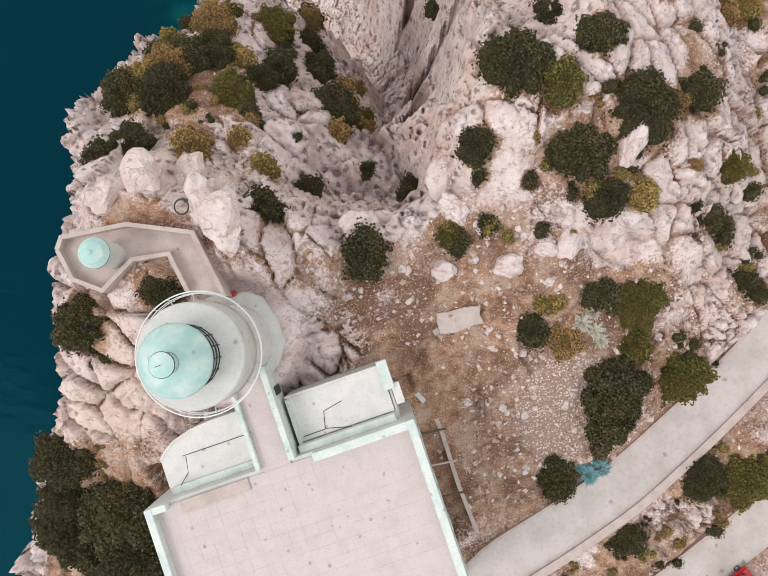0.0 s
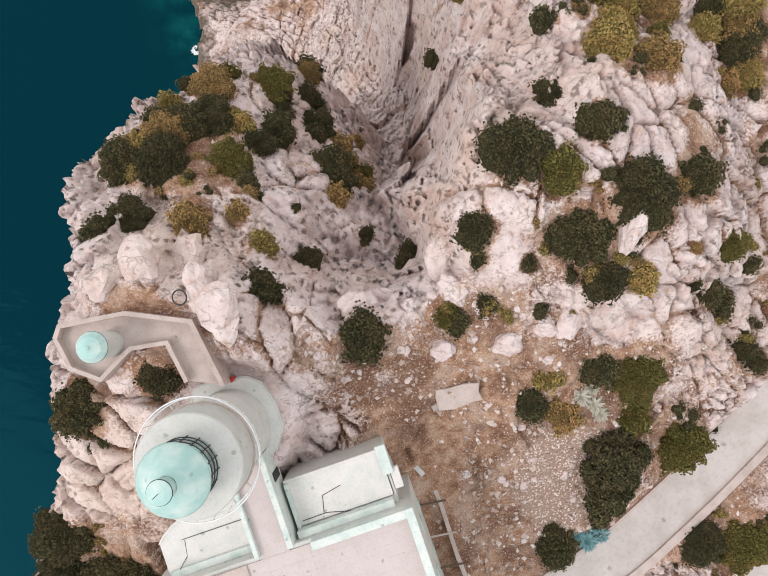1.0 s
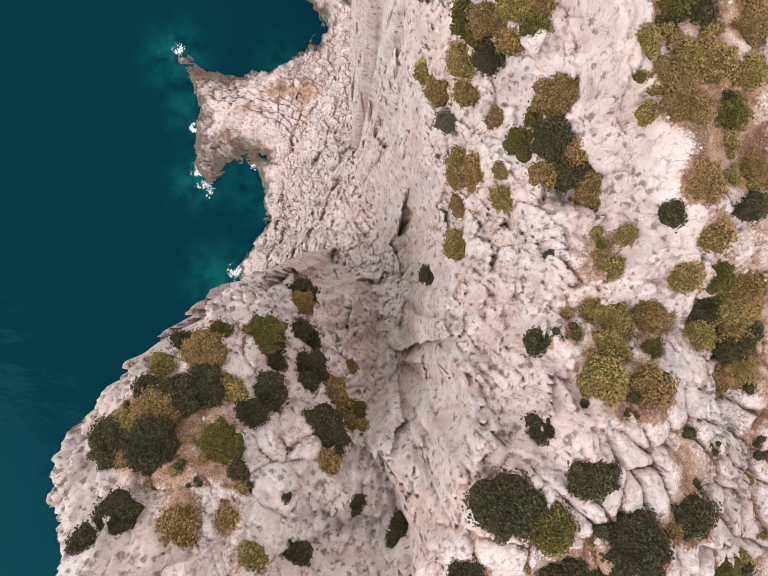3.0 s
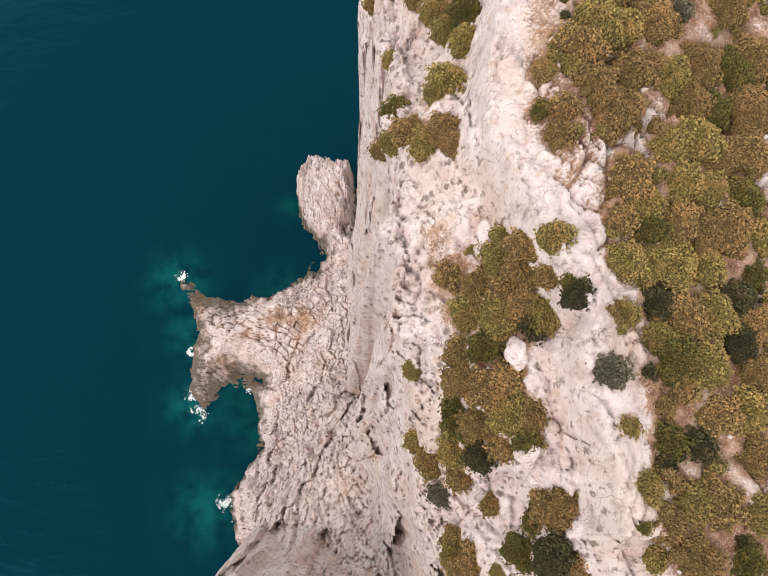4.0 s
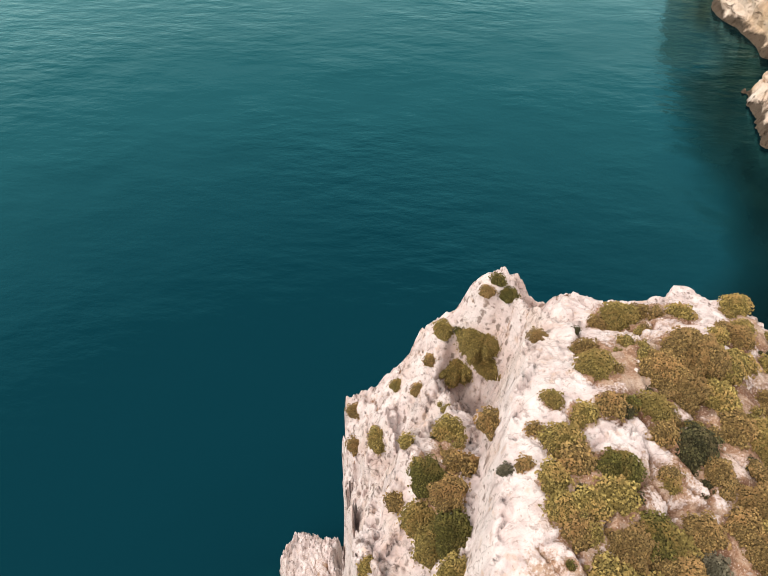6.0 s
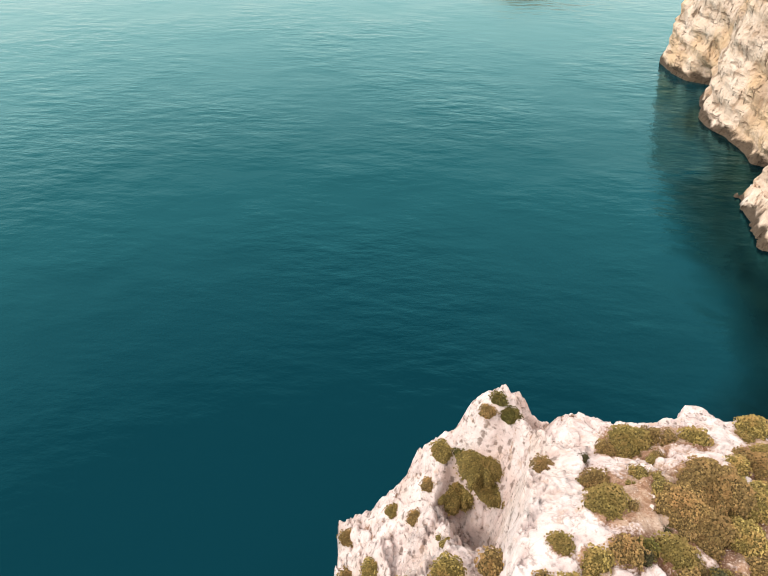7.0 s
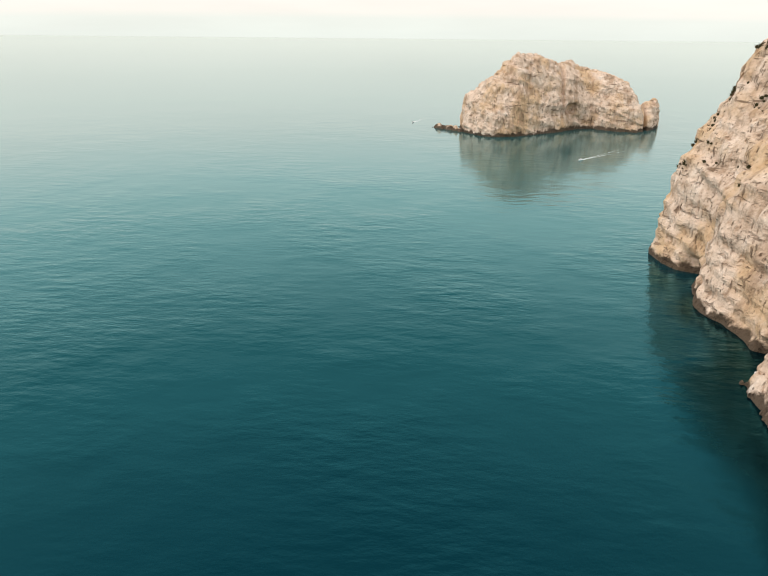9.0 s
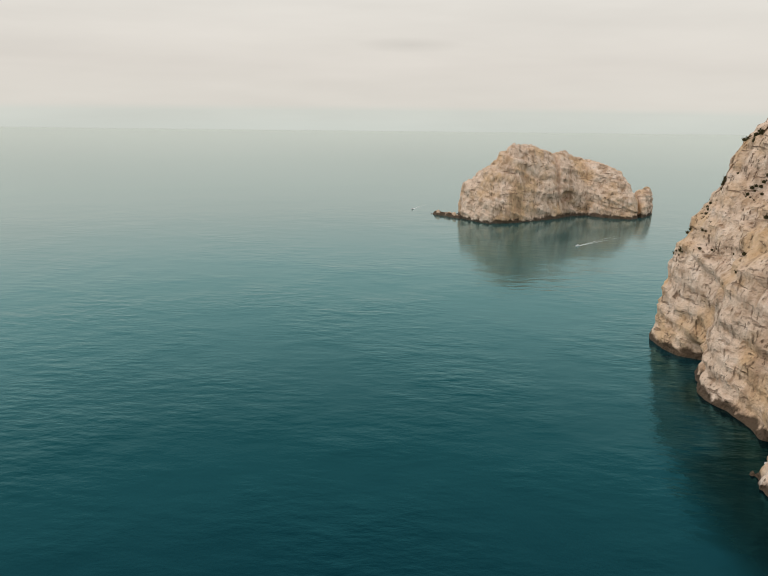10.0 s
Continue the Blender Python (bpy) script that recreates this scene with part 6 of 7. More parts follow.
def make_shrub(seed, tone, r, name="shrub"):
    """A rounded maquis cushion: stems, a dome in the shade-dark core colour and many small tufts standing on it."""
    rng = random.Random(seed)
    bm = bmesh.new()
    for k in range(6):
        a = rng.uniform(0, 2 * math.pi)
        tube(bm, [(0, 0, -0.4), (0.12 * r * math.cos(a), 0.12 * r * math.sin(a), 0.1 * r), (0.5 * r * math.cos(a + 0.3), 0.5 * r * math.sin(a + 0.3), 0.35 * r)], 0.03, 4)
    top = part(name, bm, BARK)
    ph = [rng.uniform(0, 6.28) for _ in range(4)]
    off = Vector((seed * 1.7, seed * 0.9, 0))

    def reach(a):
        return r * (0.95 + 0.10 * math.sin(2 * a + ph[0]) + 0.07 * math.sin(3 * a + ph[1]) + 0.05 * math.sin(5 * a + ph[2]) + 0.04 * math.sin(9 * a + ph[3])
                    + 0.30 * noise.noise(Vector((math.cos(a), math.sin(a), 0)) * (1.0 + 0.6 * r) + off))

    def dome(x, y):
        a, d = math.atan2(y, x), math.hypot(x, y)
        k = min(1.0, d / reach(a))
        lump = noise.noise(Vector((x, y, 0)) * 0.95 + off) * 0.26 + noise.noise(Vector((x, y, 5)) * 2.4 + off) * 0.10
        return r * 0.60 * math.sqrt(max(0.0, 1 - k ** 2.3)) + lump * min(1.0, r) * (1 - 0.6 * k)

    n_r, n_a = max(4, int(r / 0.22)), max(14, int(r * 16))
    verts, faces = [(0, 0, dome(0, 0) - 0.06)], []
    for i in range(1, n_r + 1):
        for j in range(n_a):
            a = 2 * math.pi * j / n_a
            d = reach(a) * 0.94 * i / n_r
            x, y = d * math.cos(a), d * math.sin(a)
            verts.append((x, y, dome(x, y) - 0.13 + rng.uniform(-0.06, 0.05) if i < n_r else -0.25))
    for j in range(n_a):
        faces.append((0, 1 + j, 1 + (j + 1) % n_a))
        for i in range(n_r - 1):
            b, c = 1 + i * n_a, 1 + (i + 1) * n_a
            faces.append((b + j, c + j, c + (j + 1) % n_a, b + (j + 1) % n_a))
    cores = len(faces)
    pitch = 0.165 if r > 1.0 else 0.13
    count = int(1.35 * math.pi * r * r / pitch ** 2)
    for k in range(count):
        a = 2.399963 * k + rng.uniform(-0.2, 0.2)
        d = math.sqrt((k + 0.5) / count) * reach(a) * 1.10 + rng.uniform(-0.07, 0.07)
        if d > reach(a) * 0.97 and noise.noise(Vector((math.cos(a), math.sin(a), 0)) * 2.5 * r + off) + rng.uniform(-0.4, 0.4) < 0.0:
            continue
        x, y = d * math.cos(a), d * math.sin(a)
        z = max(0.02, dome(x, y))
        out = Vector((x * 0.9, y * 0.9, 0.5 * r + 0.3)).normalized()
        lift = rng.uniform(-0.06, 0.12)
        p = Vector((x, y, z)) + out * lift
        turn, size = rng.uniform(0, 6.28), pitch * rng.uniform(0.5, 1.0)
        side = out.orthogonal().normalized()
        over = out.cross(side)
        i = len(verts)
        verts.append(p + out * size * 0.75)
        m = 8
        for q in range(m):
            b = turn + 6.283 * q / m
            arm = rng.uniform(0.75, 1.2) if q % 2 else rng.uniform(0.3, 0.55)
            verts.append(p + (side * math.cos(b) + over * math.sin(b)) * size * arm - out * size * rng.uniform(0.0, 0.5))
        faces += [(i, i + 1 + q, i + 1 + (q + 1) % m) for q in range(m)]
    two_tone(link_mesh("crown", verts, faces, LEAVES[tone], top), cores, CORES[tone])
    return top


KINDS = ["olive-green", "dark green", "brownish", "fresh green", "grey-green"]
SIZES = (0.7, 1.3, 1.9, 2.7)            # radii of the patterns
PROTO = [make_shrub(100 + 10 * k + 3 * s, k, r) for k in range(5) for s, r in enumerate(SIZES)]
PROTO_USED = set()


def plant(tone, x, y, r, turn, sink=0.05):
    """Puts a shrub on the ground, by copying or by moving the first one of its kind and size."""
    s = min(range(4), key=lambda q: abs(math.log(SIZES[q] / r)))
    i = 4 * tone + s
    m = pose(x, y, ground_z(x, y) - sink * r, 0, 0, turn)
    if i in PROTO_USED:
        ob = copy_thing(PROTO[i], m)
    else:
        PROTO_USED.add(i)
        ob = PROTO[i]
        ob.matrix_world = m
    k = r / SIZES[s]
    ob.scale = (k, k * 0.94, k)
    size = "large" if r > 2.4 else "small" if r < 1.3 else "dense"
    tagged(ob, f"{size} {KINDS[tone]} maquis shrub growing in the limestone", "shrub", "maquis shrubs")
    return ob


CROWD = {}


def crowd(tone, x, y, r, turn):
    """A shrub of the thick growth that nobody would count: it is joined to the rest of its tone."""
    s = min(range(4), key=lambda q: abs(math.log(SIZES[q] / r)))
    crown = PROTO[4 * tone + s].children[0].data
    k = r / SIZES[s]
    v = np.empty(len(crown.vertices) * 3)
    crown.vertices.foreach_get("co", v)
    v = v.reshape(-1, 3) * k
    c, q = math.cos(radians(turn)), math.sin(radians(turn))
    v = np.stack([v[:, 0] * c - v[:, 1] * q + x, v[:, 0] * q + v[:, 1] * c + y, v[:, 2] + ground_z(x, y) - 0.05 * r], -1)
    CROWD.setdefault(tone, []).append((v, [tuple(p.vertices) for p in crown.polygons], [p.material_index for p in crown.polygons]))


rng = random.Random(11)


def pick(zone, big):
    w = {"near": (0.7, 8, 1.0, 1.2, 0 if big else 0.5), "west": (1.6, 6, 3, 0.6, 0 if big else 0.3), "ravine": (0.3, 8, 2, 1.2, 0), "mid": (3.4, 2.2, 3.6, 1.2, 0 if big else 0.5), "far": (5, 0.1, 5, 1.0, 0 if big else 0.3), "shade": (0, 1, 0, 0.15, 0)}[zone]
    return rng.choices(range(5), w)[0]


for zone, rows in SHRUBS:
    for x, y, r in rows:
        if zone == "west" and y < 5:
            zone = "shade"
        if r > 3.2:                                   # a broad patch is a knot of three
            a0 = rng.uniform(0, 6)
            for q in range(3):
                a = a0 + 2.1 * q
                plant(pick(zone, True), x + 0.5 * r * math.cos(a), y + 0.5 * r * math.sin(a), r * rng.uniform(0.75, 0.9), rng.uniform(0, 360))
        elif r < 0.78 and y > 30:
            crowd(pick(zone, False), x, y, 1.08 * r, rng.uniform(0, 360))
        else:
            plant(pick(zone, r > 1.3), x, y, (1.08 if y < 40 else 1.12) * r, rng.uniform(0, 360))

# more of the same over the plateau, keeping their distance from one another
spots = [(x, y, r) for _zone, rows in SHRUBS for x, y, r in rows]
tries, extra = 0, 0
while extra < 100 and tries < 20000:
    tries += 1
    x, y, r = rng.uniform(26, 54), rng.uniform(27, 116), rng.uniform(0.8, 1.9)
    if ground_z(x, y) < 155 or line_dist(np.array(x), np.array(y), BREAKS["ridge"])[0] < 3.4 + r * 0.7 or (x > 47 and y > 90):
        continue
    if any(math.hypot(x - a, y - b) < 0.92 * (r + 1.2 * c) for a, b, c in spots):
        continue
    spots.append((x, y, r))
    crowd(pick("far" if y > 45 else "mid", r > 1.3), x, y, r, rng.uniform(0, 360))
    extra += 1
for tone, rows in CROWD.items():
    base, co, fa, idx = 0, [], [], []
    for v, f, k in rows:
        co.append(v)
        fa += [tuple(base + q for q in face) for face in f]
        idx += k
        base += len(v)
    ob = link_mesh("maquis", np.concatenate(co), fa, LEAVES[tone])
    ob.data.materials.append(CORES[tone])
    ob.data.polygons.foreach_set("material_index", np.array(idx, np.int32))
    tagged(ob, f"{KINDS[tone]} maquis growing thickly over the stony plateau", "maquis", kind="stuff")
for i, ob in enumerate(PROTO):
    if i not in PROTO_USED:
        for o in (*ob.children, ob):
            bpy.data.objects.remove(o)


def low_scrub(count):
    """Low tufts that nobody could count, joined."""
    rows = [[], [], []]
    for k in range(3):
        tufts = []
        for s in range(4):
            v, f = leaf_cloud(random.Random(500 + 10 * k + s), 1.0, 0.6, 110, 0.10, lumps=4)
            tufts.append((np.array([tuple(p) for p in v]), f, leaf_cloud.core))
        rows[k] = tufts
    out, fac, cores, base = [[], [], []], [[], [], []], [[], [], []], [0, 0, 0]
    made = 0
    while made < count:
        x, y = rng.uniform(-27, 48), rng.uniform(-30, 119)
        i, j = min(np.searchsorted(GX, x), len(GX) - 1), min(np.searchsorted(GY, y), len(GY) - 1)
        far = x > 19 and y > 26
        if GZ[i, j] < 100 or SOIL[i, j] < 0.5 or (far and rng.random() < 0.5):
            continue
        if -21 < x < 9 and -34 < y < -3 or (-9 < x < 25 and -20 < y < 4):
            continue
        if line_dist(np.array(x), np.array(y), ROAD_LINE)[0] < 3.2 or line_dist(np.array(x), np.array(y), LOW_ROAD)[0] < 3.4:
            continue
        if math.hypot(x + 11.4, y + 3.6) < 5 or line_dist(np.array(x), np.array(y), [(a, b, 0) for a, b in PATH_AXIS])[0] < 2.4:
            continue
        k = rng.choices((0, 1, 2), (4, 1, 4) if y > 30 else (2, 3, 3))[0]
        r = rng.uniform(0.3, 1.1) if far else rng.uniform(0.4, 0.9)
        a = rng.uniform(0, 6.28)
        p, f, core = rng.choice(rows[k])
        cores[k] += [1] * core + [0] * (len(f) - core)
        p = p * r
        q = np.stack([p[:, 0] * math.cos(a) - p[:, 1] * math.sin(a) + x, p[:, 0] * math.sin(a) + p[:, 1] * math.cos(a) + y, p[:, 2] + ground_z(x, y) - 0.12 * r], -1)
        fac[k] += [tuple(base[k] + t for t in face) for face in f]
        base[k] += len(q)
        out[k].append(q)
        made += 1
    for k, (mat, label) in enumerate(((LEAVES[0], "low olive-green scrub scattered over the stony ground"), (LEAVES[1], "low dark scrub scattered over the stony ground"), (LEAVES[2], "low brownish dry scrub scattered over the stony ground"))):
        co = np.concatenate(out[k])
        ob = link_mesh("scrub", co, fac[k], mat)
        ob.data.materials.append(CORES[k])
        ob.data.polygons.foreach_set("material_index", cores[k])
        tagged(ob, label, "scrub", kind="stuff")


low_scrub(480)


def cliff_scrub():
    """Dark scrub clinging to the ledges and the brow of the far cliff."""
    rg = random.Random(31)
    v0, f0 = leaf_cloud(random.Random(77), 1.0, 0.8, 60, 0.22, lumps=4)
    v0 = np.array([tuple(p) for p in v0])
    verts, faces = [], []
    n, m = CLIFF.shape[:2]
    while len(verts) < 900:
        i, j = rg.randrange(n), rg.randrange(m)
        x, y, z = CLIFF[i, j]
        brow = math.exp(-((z - 130) / 26) ** 2) * math.exp(-((y - 655) / 40) ** 2) + 0.5 * (z > 186) + 0.08 * (z > 90)
        if y < 430 or y > 715 or x > 380 or rg.random() > brow or noise.noise(Vector((x, y, z)) / 14) < 0.02:
            continue
        r = rg.uniform(0.8, 2.0)
        faces += [tuple(len(v0) * len(verts) + q for q in f) for f in f0]
        verts.append(v0 * r + (x, y, z - 0.2))
    # leaves and cores alike take the shade-darkened core colour
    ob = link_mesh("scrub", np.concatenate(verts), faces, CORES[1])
    tagged(ob, "dark scrub clinging to the ledges of the far cliff", "scrub", kind="stuff")


cliff_scrub()


def make_tree(x, y, r, h, seed):
    """A small dense tree: tapered trunk, limbs and a lobed crown."""
    rg = random.Random(seed)
    bm = bmesh.new()
    lathe(bm, [(0.22, -0.5), (0.17, 0.8), (0.12, h * 0.5), (0.05, h * 0.75)], 8)
    for k in range(7):
        a = 2 * math.pi * k / 7
        tube(bm, [(0, 0, h * 0.3), (0.4 * r * math.cos(a), 0.4 * r * math.sin(a), h * 0.5), (0.7 * r * math.cos(a), 0.7 * r * math.sin(a), h * 0.62)], 0.05, 5)
    top = part("tree", bm, BARK)
    v, f = leaf_cloud(rg, r, h, 3400, 0.14, 30, 1.6)
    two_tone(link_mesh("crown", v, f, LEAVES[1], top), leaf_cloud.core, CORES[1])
    top.matrix_world = pose(x, y, ground_z(x, y) - 0.1)
    return tagged(top, "dense dark green evergreen tree beside the yard", "tree", "yard trees")


make_tree(19.9, -7.8, 3.0, 3.8, 1)
make_tree(19.3, -11.4, 2.9, 3.6, 2)


def make_agave(x, y, r, n, mat, label, seed):
    rg = random.Random(seed)
    bm = bmesh.new()
    for k in range(n):
        a, up = 2.4 * k, rg.uniform(0.2, 1.1)
        d = Vector((math.cos(a), math.sin(a), 0))
        s = Vector((-d.y, d.x, 0)) * 0.09 * r
        L = r * rg.uniform(0.7, 1.0)
        prev = None
        for t, w, z in ((0.05, 1, 0), (0.4, 1.25, 0.35), (0.75, 0.8, 0.45), (1.0, 0.08, 0.38)):
            c = d * L * t * math.cos(up * 0.6) + Vector((0, 0, z * up * r + 0.05))
            row = [bm.verts.new(c + s * w), bm.verts.new(c + Vector((0, 0, -0.05 * w))), bm.verts.new(c - s * w)]
            if prev:
                bm.faces.new((prev[0], prev[1], row[1], row[0]))
                bm.faces.new((prev[1], prev[2], row[2], row[1]))
            prev = row
    ob = part("agave", bm, mat)
    ob.matrix_world = pose(x, y, ground_z(x, y))
    return tagged(ob, label, "agave")


for k, (x, y, r) in enumerate([(18.6, -16.5, 1.35), (19.9, -16.0, 1.15), (17.5, -15.7, 0.9), (19.2, -15.0, 0.8)]):
    make_agave(x, y, r, 34, AGAVE, "blue-green agave rosette beside the road", k)
for k, (x, y, r) in enumerate([(16.5, -2.3, 1.1), (17.6, -3.0, 1.1), (18.3, -3.9, 0.9), (17.3, -1.5, 0.9)]):
    make_agave(x, y, r, 26, DRY_AGAVE, "pale grey dried agave in the dark shrubs", 20 + k)


# ---- loose stones, slabs and small things ----
def boulder_mesh(seed, squash=0.7):
    bm = bmesh.new()
    bmesh.ops.create_icosphere(bm, subdivisions=3, radius=1)
    off = Vector((seed * 3.7, seed * 1.9, seed))
    for v in bm.verts:
        n = noise.noise(v.co * 1.1 + off) * 0.35 + noise.noise(v.co * 2.7 + off) * 0.14
        c = noise.cell(v.co * 1.3 + off) * 0.12
        v.co = v.co * (1 + n + c)
        v.co.z *= squash
    me = bpy.data.meshes.new("boulder")
    bm.to_mesh(me)
    bm.free()
    me.materials.append(ROCK)
    return me


STONES = [boulder_mesh(s, 0.55 + 0.1 * (s % 4)) for s in range(8)]


def boulder(x, y, sx, sy, turn, k, lift=0.15, label="rounded pale limestone boulder lying on the ground"):
    ob = new("boulder", STONES[k % 8])
    ob.matrix_world = pose(x, y, ground_z(x, y) + lift * min(sx, sy), 0, 0, turn) @ Matrix.Diagonal((sx, sy, (sx + sy) / 2, 1))
    return tagged(ob, label, "boulder", "loose boulders")


# blocks that stand out: x, y, half length, half width, turn
for k, (x, y, a, b, t) in enumerate([(5.3, 6.6, 1.3, 0.8, -50), (4.6, 2.0, 1.0, 0.8, 10), (9.9, 2.4, 1.4, 1.0, 30), (-13.0, 6.8, 1.1, 1.9, 5), (-11.4, 5.4, 1.3, 2.3, 12), (-17.8, 8.6, 1.6, 2.0, 0),
                                     (-15.0, 9.2, 1.2, 2.0, -4), (-20.3, 7.4, 1.6, 1.3, 20), (14.5, 4.0, 1.3, 0.9, 60), (4.5, 9.5, 1.2, 1.9, -10), (18.0, 11.0, 0.9, 1.8, -25), (-2.0, 5.5, 1.5, 1.1, 20),
                                     (0.3, 6.0, 1.2, 0.9, -20), (12.6, 3.6, 1.0, 0.8, 0), (10.3, 69.5, 1.0, 1.3, 0), (12.8, 52.0, 1.1, 1.0, 15), (13.5, 57.3, 0.9, 0.8, 0)]):
    boulder(x, y, a, b, t, k)
boulder(12.0, 59.7, 1.0, 1.25, 10, 1, 0.2, "rounded white boulder standing among the shrubs")
boulder(13.8, 49.8, 0.6, 0.9, 30, 3, 0.2, "rounded white boulder standing among the shrubs")
boulder(21.9, 113.6, 1.6, 2.2, 20, 1, -0.1)
boulder(36.2, 118.0, 1.9, 1.6, 10, 2, -0.35)
rg = random.Random(5)
for k in range(150):
    x, y = rg.uniform(-8, 26), rg.uniform(-16, 7)
    if -8 < x < 4 and y < -4 or (x + 11) ** 2 + (y + 3) ** 2 < 30:
        continue
    s = rg.uniform(0.12, 0.42)
    boulder(x, y, s, s * rg.uniform(0.6, 1.2), rg.uniform(0, 180), k, 0.1, "small pale stone lying on reddish earth")


def rubble(count, seed):
    """Loose stones on the earth, too many to count."""
    rg = np.random.RandomState(seed)
    octa = np.array([(1, 0, 0), (0, 1, 0), (-1, 0, 0), (0, -1, 0), (0, 0, 0.8), (0, 0, -0.6)], float)
    tri = np.array([(0, 1, 4), (1, 2, 4), (2, 3, 4), (3, 0, 4), (1, 0, 5), (2, 1, 5), (3, 2, 5), (0, 3, 5)])
    verts, faces = [], []
    while len(verts) < count:
        near = rg.rand() < 0.55
        x, y = (rg.uniform(-8, 34), rg.uniform(-19, 8)) if near else (rg.uniform(-26, 46), rg.uniform(-28, 118))
        i, j = min(np.searchsorted(GX, x), len(GX) - 1), min(np.searchsorted(GY, y), len(GY) - 1)
        if SOIL[i, j] < 0.45 or GZ[i, j] < 100 or (-22 < x < 6.5 and -34 < y < -4) or math.hypot(x + 11.4, y + 3.6) < 5:
            continue
        if line_dist(np.array(x), np.array(y), ROAD_LINE)[0] < 2.9 or line_dist(np.array(x), np.array(y), LOW_ROAD)[0] < 2.9:
            continue
        s = 0.04 + 0.24 * rg.rand() ** 5
        p = (octa + rg.normal(0, 0.22, octa.shape)) * s * rg.uniform(0.7, 1.4, 3)
        faces.append(tri + 6 * len(verts))
        verts.append(p + (x, y, ground_z(x, y) + 0.02))
    ob = link_mesh("rubble", np.concatenate(verts), np.concatenate(faces), STONE)
    tagged(ob, "loose pale stones strewn over the earth", "rubble", kind="stuff")


rubble(8000, 4)


def slab(x, y, w, d, turn, label):
    rg = random.Random(int(10 * w))
    bm = bmesh.new()
    ends = [(-1, -0.9), (-0.3, -1), (0.55, -0.8), (1, -0.62), (0.92, 0.1), (1.0, 0.8), (0.35, 0.95), (-0.4, 0.8), (-0.86, 1.0), (-0.95, 0.2)]
    prism(bm, [(w * (a + rg.uniform(-0.1, 0.1)), d * (b + rg.uniform(-0.12, 0.12))) for a, b in ends], -0.2, 0.1)
    bmesh.ops.bevel(bm, geom=[e for e in bm.edges if e.verts[0].co.z > 0 and e.verts[1].co.z > 0], offset=0.05, segments=2, affect="EDGES")
    ob = part("concrete_slab", bm, CONCRETE)
    ob.matrix_world = pose(x, y, ground_z(x, y) + 0.16, 2, -3, turn)
    return tagged(ob, label, "slab")


slab(6.1, -2.0, 1.9, 1.0, 12, "broken pale concrete slab lying in the yard")
slab(4.4, -2.9, 0.5, 0.3, 30, "broken corner of the concrete slab")
slab(-5.5, -1.8, 0.35, 0.18, 35, "small white block lying on the rubble")
slab(7.9, 80.3, 0.22, 0.42, 5, "small white upright block at the foot of the ridge")
hoop = part("hose_ring", tube(bmesh.new(), ring_points(0.52, 0.0, 32), 0.06, 6, True), RUBBER)
hoop.matrix_world = pose(-14.2, 6.2, ground_z(-14.2, 6.2) + 0.75, 6, -8, 0)
tagged(hoop, "black rubber ring lying on a pale boulder", "ring")


def build_car():
    top = thing("car", pose(35.0, -29.2, 150.35, 0, 0, 40), "small red car parked on the lower road", "car")
    bm = box(bmesh.new(), -2.0, -0.85, 0.35, 2.0, 0.85, 0.95, 0.14)
    part("body", bm, RED, top)
    bm = box(bmesh.new(), -1.1, -0.75, 0.9, 1.3, 0.75, 1.45, 0.18)
    part("cabin", bm, RED, top)
    part("windscreen", box(bmesh.new(), -1.18, -0.62, 1.0, -1.08, 0.62, 1.36, 0.02), DARK, top, "dark windscreen")
    part("rear_window", box(bmesh.new(), 1.27, -0.6, 1.0, 1.36, 0.6, 1.34, 0.02), DARK, top, "dark rear window")
    part("sunroof", box(bmesh.new(), -0.5, -0.4, 1.44, 0.5, 0.4, 1.465, 0.01), DARK, top, "dark glass sunroof")
    for sx in (-1.25, 1.3):
        for sy in (-0.86, 0.86):
            bm = bmesh.new()
            lathe(bm, [(0.2, -0.1), (0.32, -0.1), (0.32, 0.1), (0.2, 0.1)], 20)
            w = part("wheel", bm, RUBBER, top)
            w.matrix_local = pose(sx, sy, 0.32, 90, 0, 0)
            part("rim", lathe(bmesh.new(), [(0.21, -0.09), (0.21, 0.09), (0.02, 0.09)], 16), METAL, w)


build_car()


# ---- surf and boats ----
def surf(x, y, r, seed):
    rg = random.Random(seed)
    verts, faces = [], []
    turn = rg.uniform(0, 6.28)
    for k in range(170):
        a, d = turn + rg.gauss(0, 1.0), r * (0.75 + rg.gauss(0, 0.22))
        cx, cy, s = x + d * math.cos(a), y + d * math.sin(a), 0.08 + 0.3 * rg.random() ** 3
        i = len(verts)
        n = 6
        verts += [(cx + s * rg.uniform(0.5, 1) * math.cos(6.28 * q / n), cy + s * rg.uniform(0.4, 1) * math.sin(6.28 * q / n), 0.02) for q in range(n)]
        verts.append((cx, cy, 0.02 + s * 0.25))
        faces += [(i + q, i + (q + 1) % n, i + n) for q in range(n)]
    ob = link_mesh("surf", verts, faces, FOAM)
    tagged(ob, "white surf breaking on the rocks", "surf", kind="stuff")


for k, (x, y, r) in enumerate([(-67.5, 114.5, 2.0), (-58, 67, 3.0), (-61.5, 74, 2.2), (-45.5, 38, 3.2), (-41, 75, 1.6), (-61.5, 88, 1.6), (-48, 41, 2.5)]):
    surf(x, y, r, k)


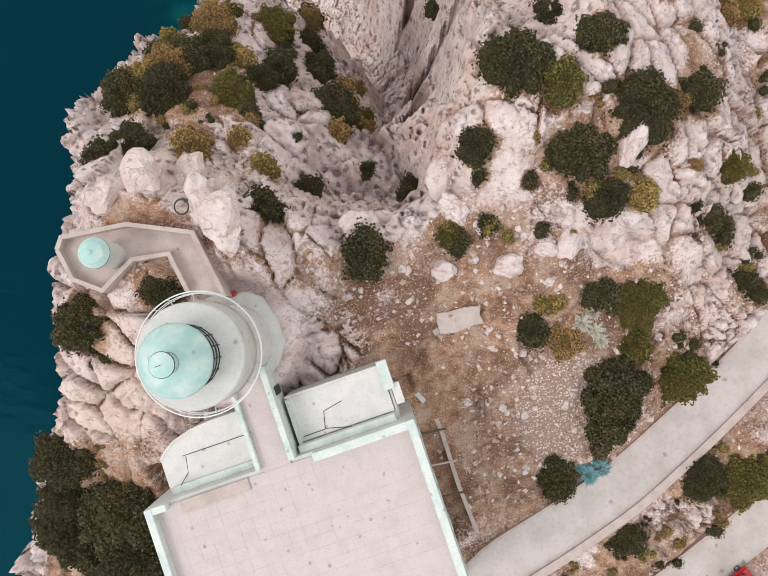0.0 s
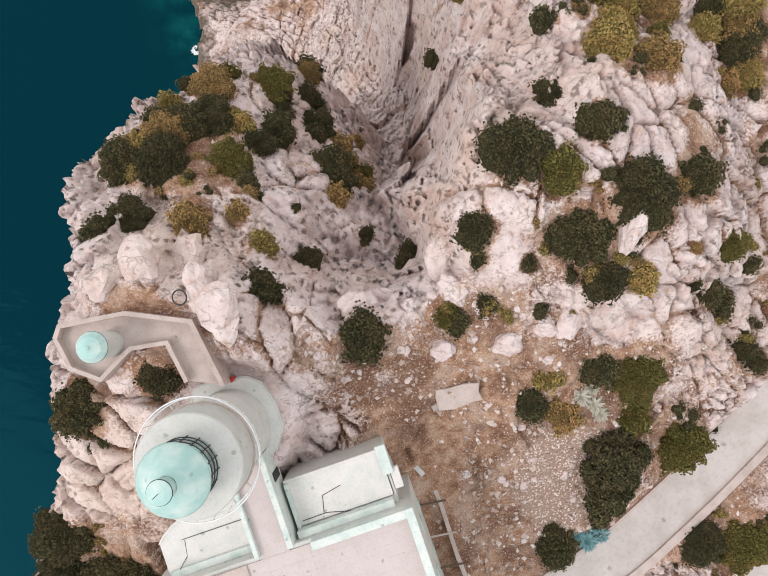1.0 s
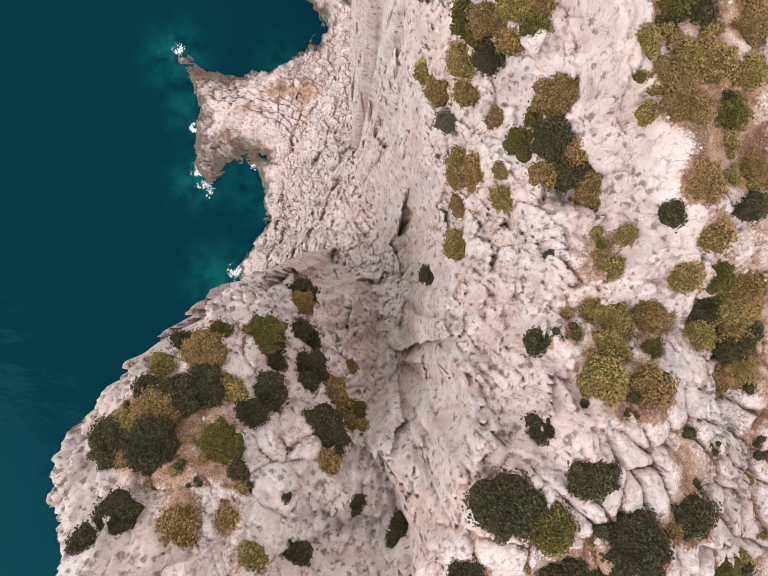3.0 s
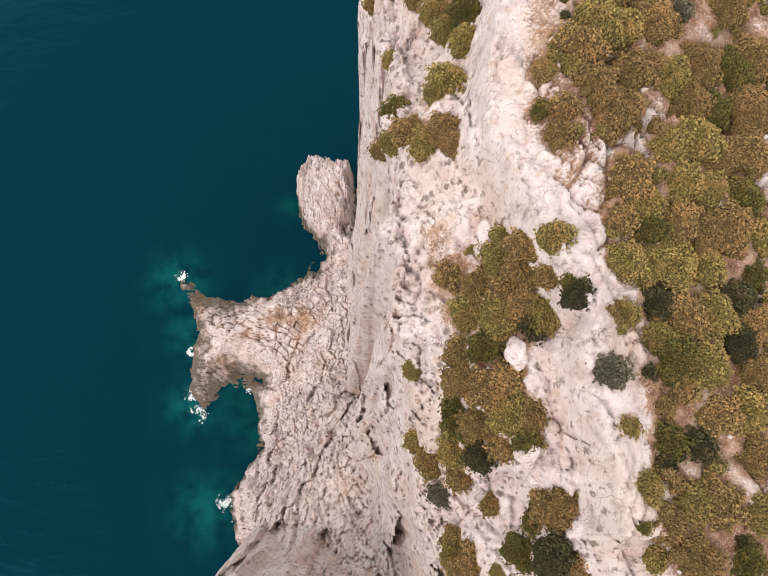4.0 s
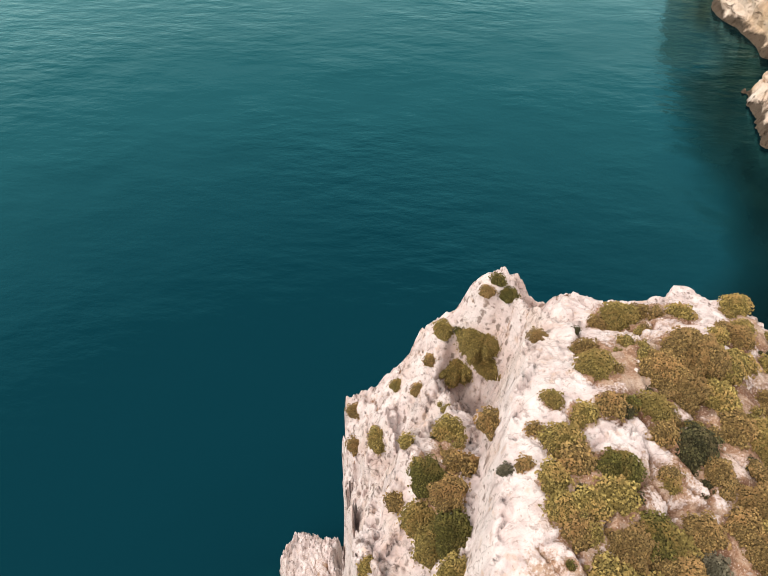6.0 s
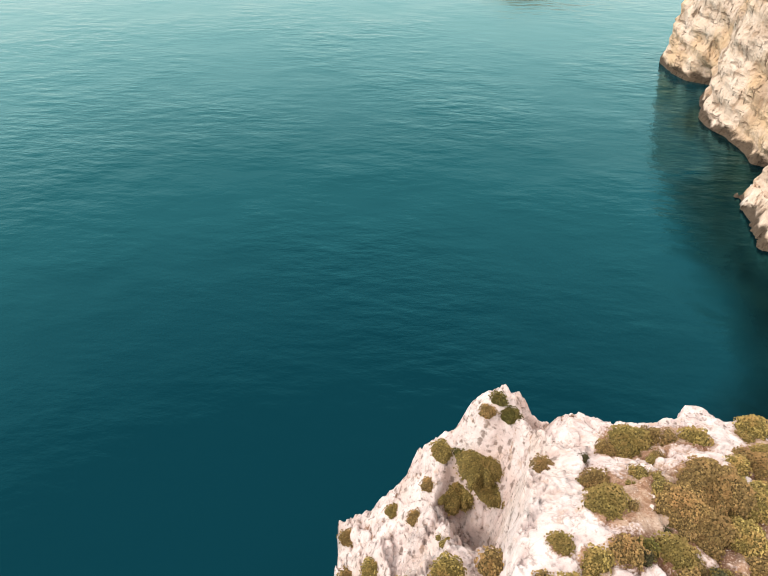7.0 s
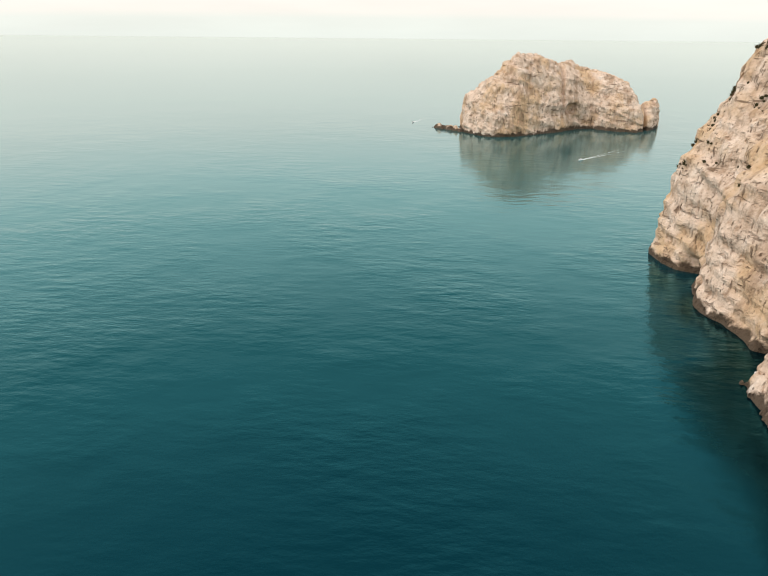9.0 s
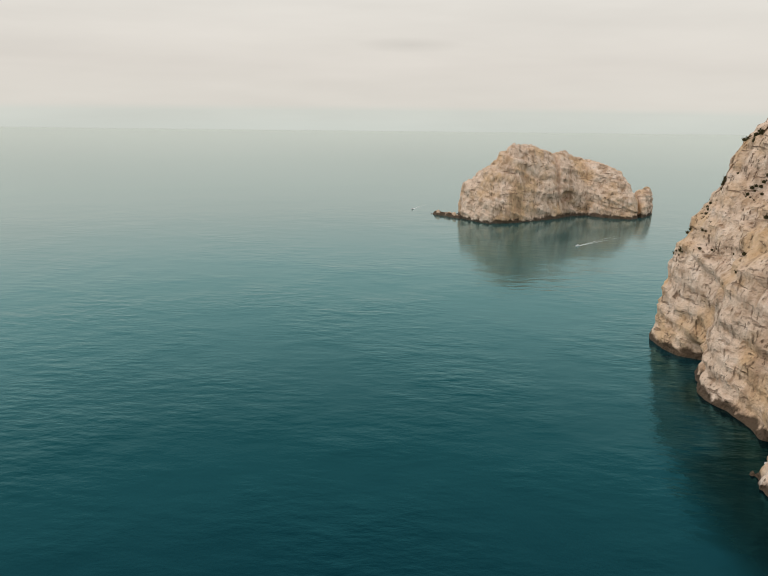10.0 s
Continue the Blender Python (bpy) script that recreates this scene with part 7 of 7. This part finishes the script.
def build_boat(x, y, L, turn, wake):
    top = thing("motor_boat", pose(x, y, 0, 0, 0, turn), "small white motor boat leaving a wake on the sea", "boat", "boats")
    bm = bmesh.new()
    rows = []
    for t, w in ((-0.5, 0.17), (-0.1, 0.19), (0.25, 0.14), (0.42, 0.07), (0.5, 0.01)):
        rows.append([bm.verts.new((t * L, s * w * L * k, z)) for s, k, z in ((1, 1, 0.13 * L), (1, 0.7, -0.3), (-1, 0.7, -0.3), (-1, 1, 0.13 * L))])
    for a, b in zip(rows, rows[1:]):
        for j in range(4):
            bm.faces.new((a[j], a[(j + 1) % 4], b[(j + 1) % 4], b[j]))
    bm.faces.new(rows[0])
    bm.faces.new(rows[-1][::-1])
    bmesh.ops.recalc_face_normals(bm, faces=bm.faces)
    part("hull", bm, WHITEPAINT, top)
    part("cabin", box(bmesh.new(), -0.15 * L, -0.09 * L, 0.12 * L, 0.12 * L, 0.09 * L, 0.26 * L, 0.02 * L), WHITEPAINT, top)
    part("windscreen", box(bmesh.new(), 0.11 * L, -0.08 * L, 0.16 * L, 0.14 * L, 0.08 * L, 0.24 * L), DARK, top, "dark windscreen")
    if wake:
        rg = random.Random(3)
        verts, faces = [], []
        for k in range(int(wake * 1.6)):
            t = rg.random() ** 1.6
            s = rg.choice((-1, 1)) * (0.3 + 0.05 * t * wake) + rg.gauss(0, 0.5)
            c, q = Vector((-0.5 * L - t * wake, s, 0.03)), rg.uniform(0.6, 1.8) * (1 - 0.6 * t)
            i = len(verts)
            verts += [c + Vector((-2 * q, 0, 0)), c + Vector((0, -0.4 * q, 0)), c + Vector((2 * q, 0, 0)), c + Vector((0, 0.4 * q, 0)), c + Vector((0, 0, 0.12))]
            faces += [(i, i + 1, i + 4), (i + 1, i + 2, i + 4), (i + 2, i + 3, i + 4), (i + 3, i, i + 4)]
        w = link_mesh("wake", verts, faces, FOAM)
        w.matrix_world = pose(x, y, 0, 0, 0, turn)
        tagged(w, "white foaming wake behind the motor boat", "wake", kind="stuff")


build_boat(303, 1098, 10, 221, 120)
build_boat(53, 1446, 9, 246, 70)
build_boat(247, 449, 9, 160, 0)


# ---- roof tiles ----
def roof_tiles():
    me = bpy.data.meshes.new("tile")
    bm = box(bmesh.new(), 0.004, 0.004, 0, 1.056, 0.896, 0.016)
    bm.to_mesh(me)
    bm.free()
    me.materials.append(ROOF)
    nx, ny = int((HL - 1.3) / 1.06), int((HD - 0.7) / 0.9)
    rg = random.Random(8)
    for i in range(nx):
        for j in range(ny):
            if i * 1.06 + 0.65 < 7.7 and j == 0:
                continue
            t = new("tile", me)
            t.parent = ROOF_SLAB
            t.matrix_local = pose(0.62 + 1.06 * i, -0.95 - 0.9 * j - 0.35, HH + 0.01 + rg.uniform(0, 0.006), rg.gauss(0, 0.15), rg.gauss(0, 0.15), 0)


roof_tiles()
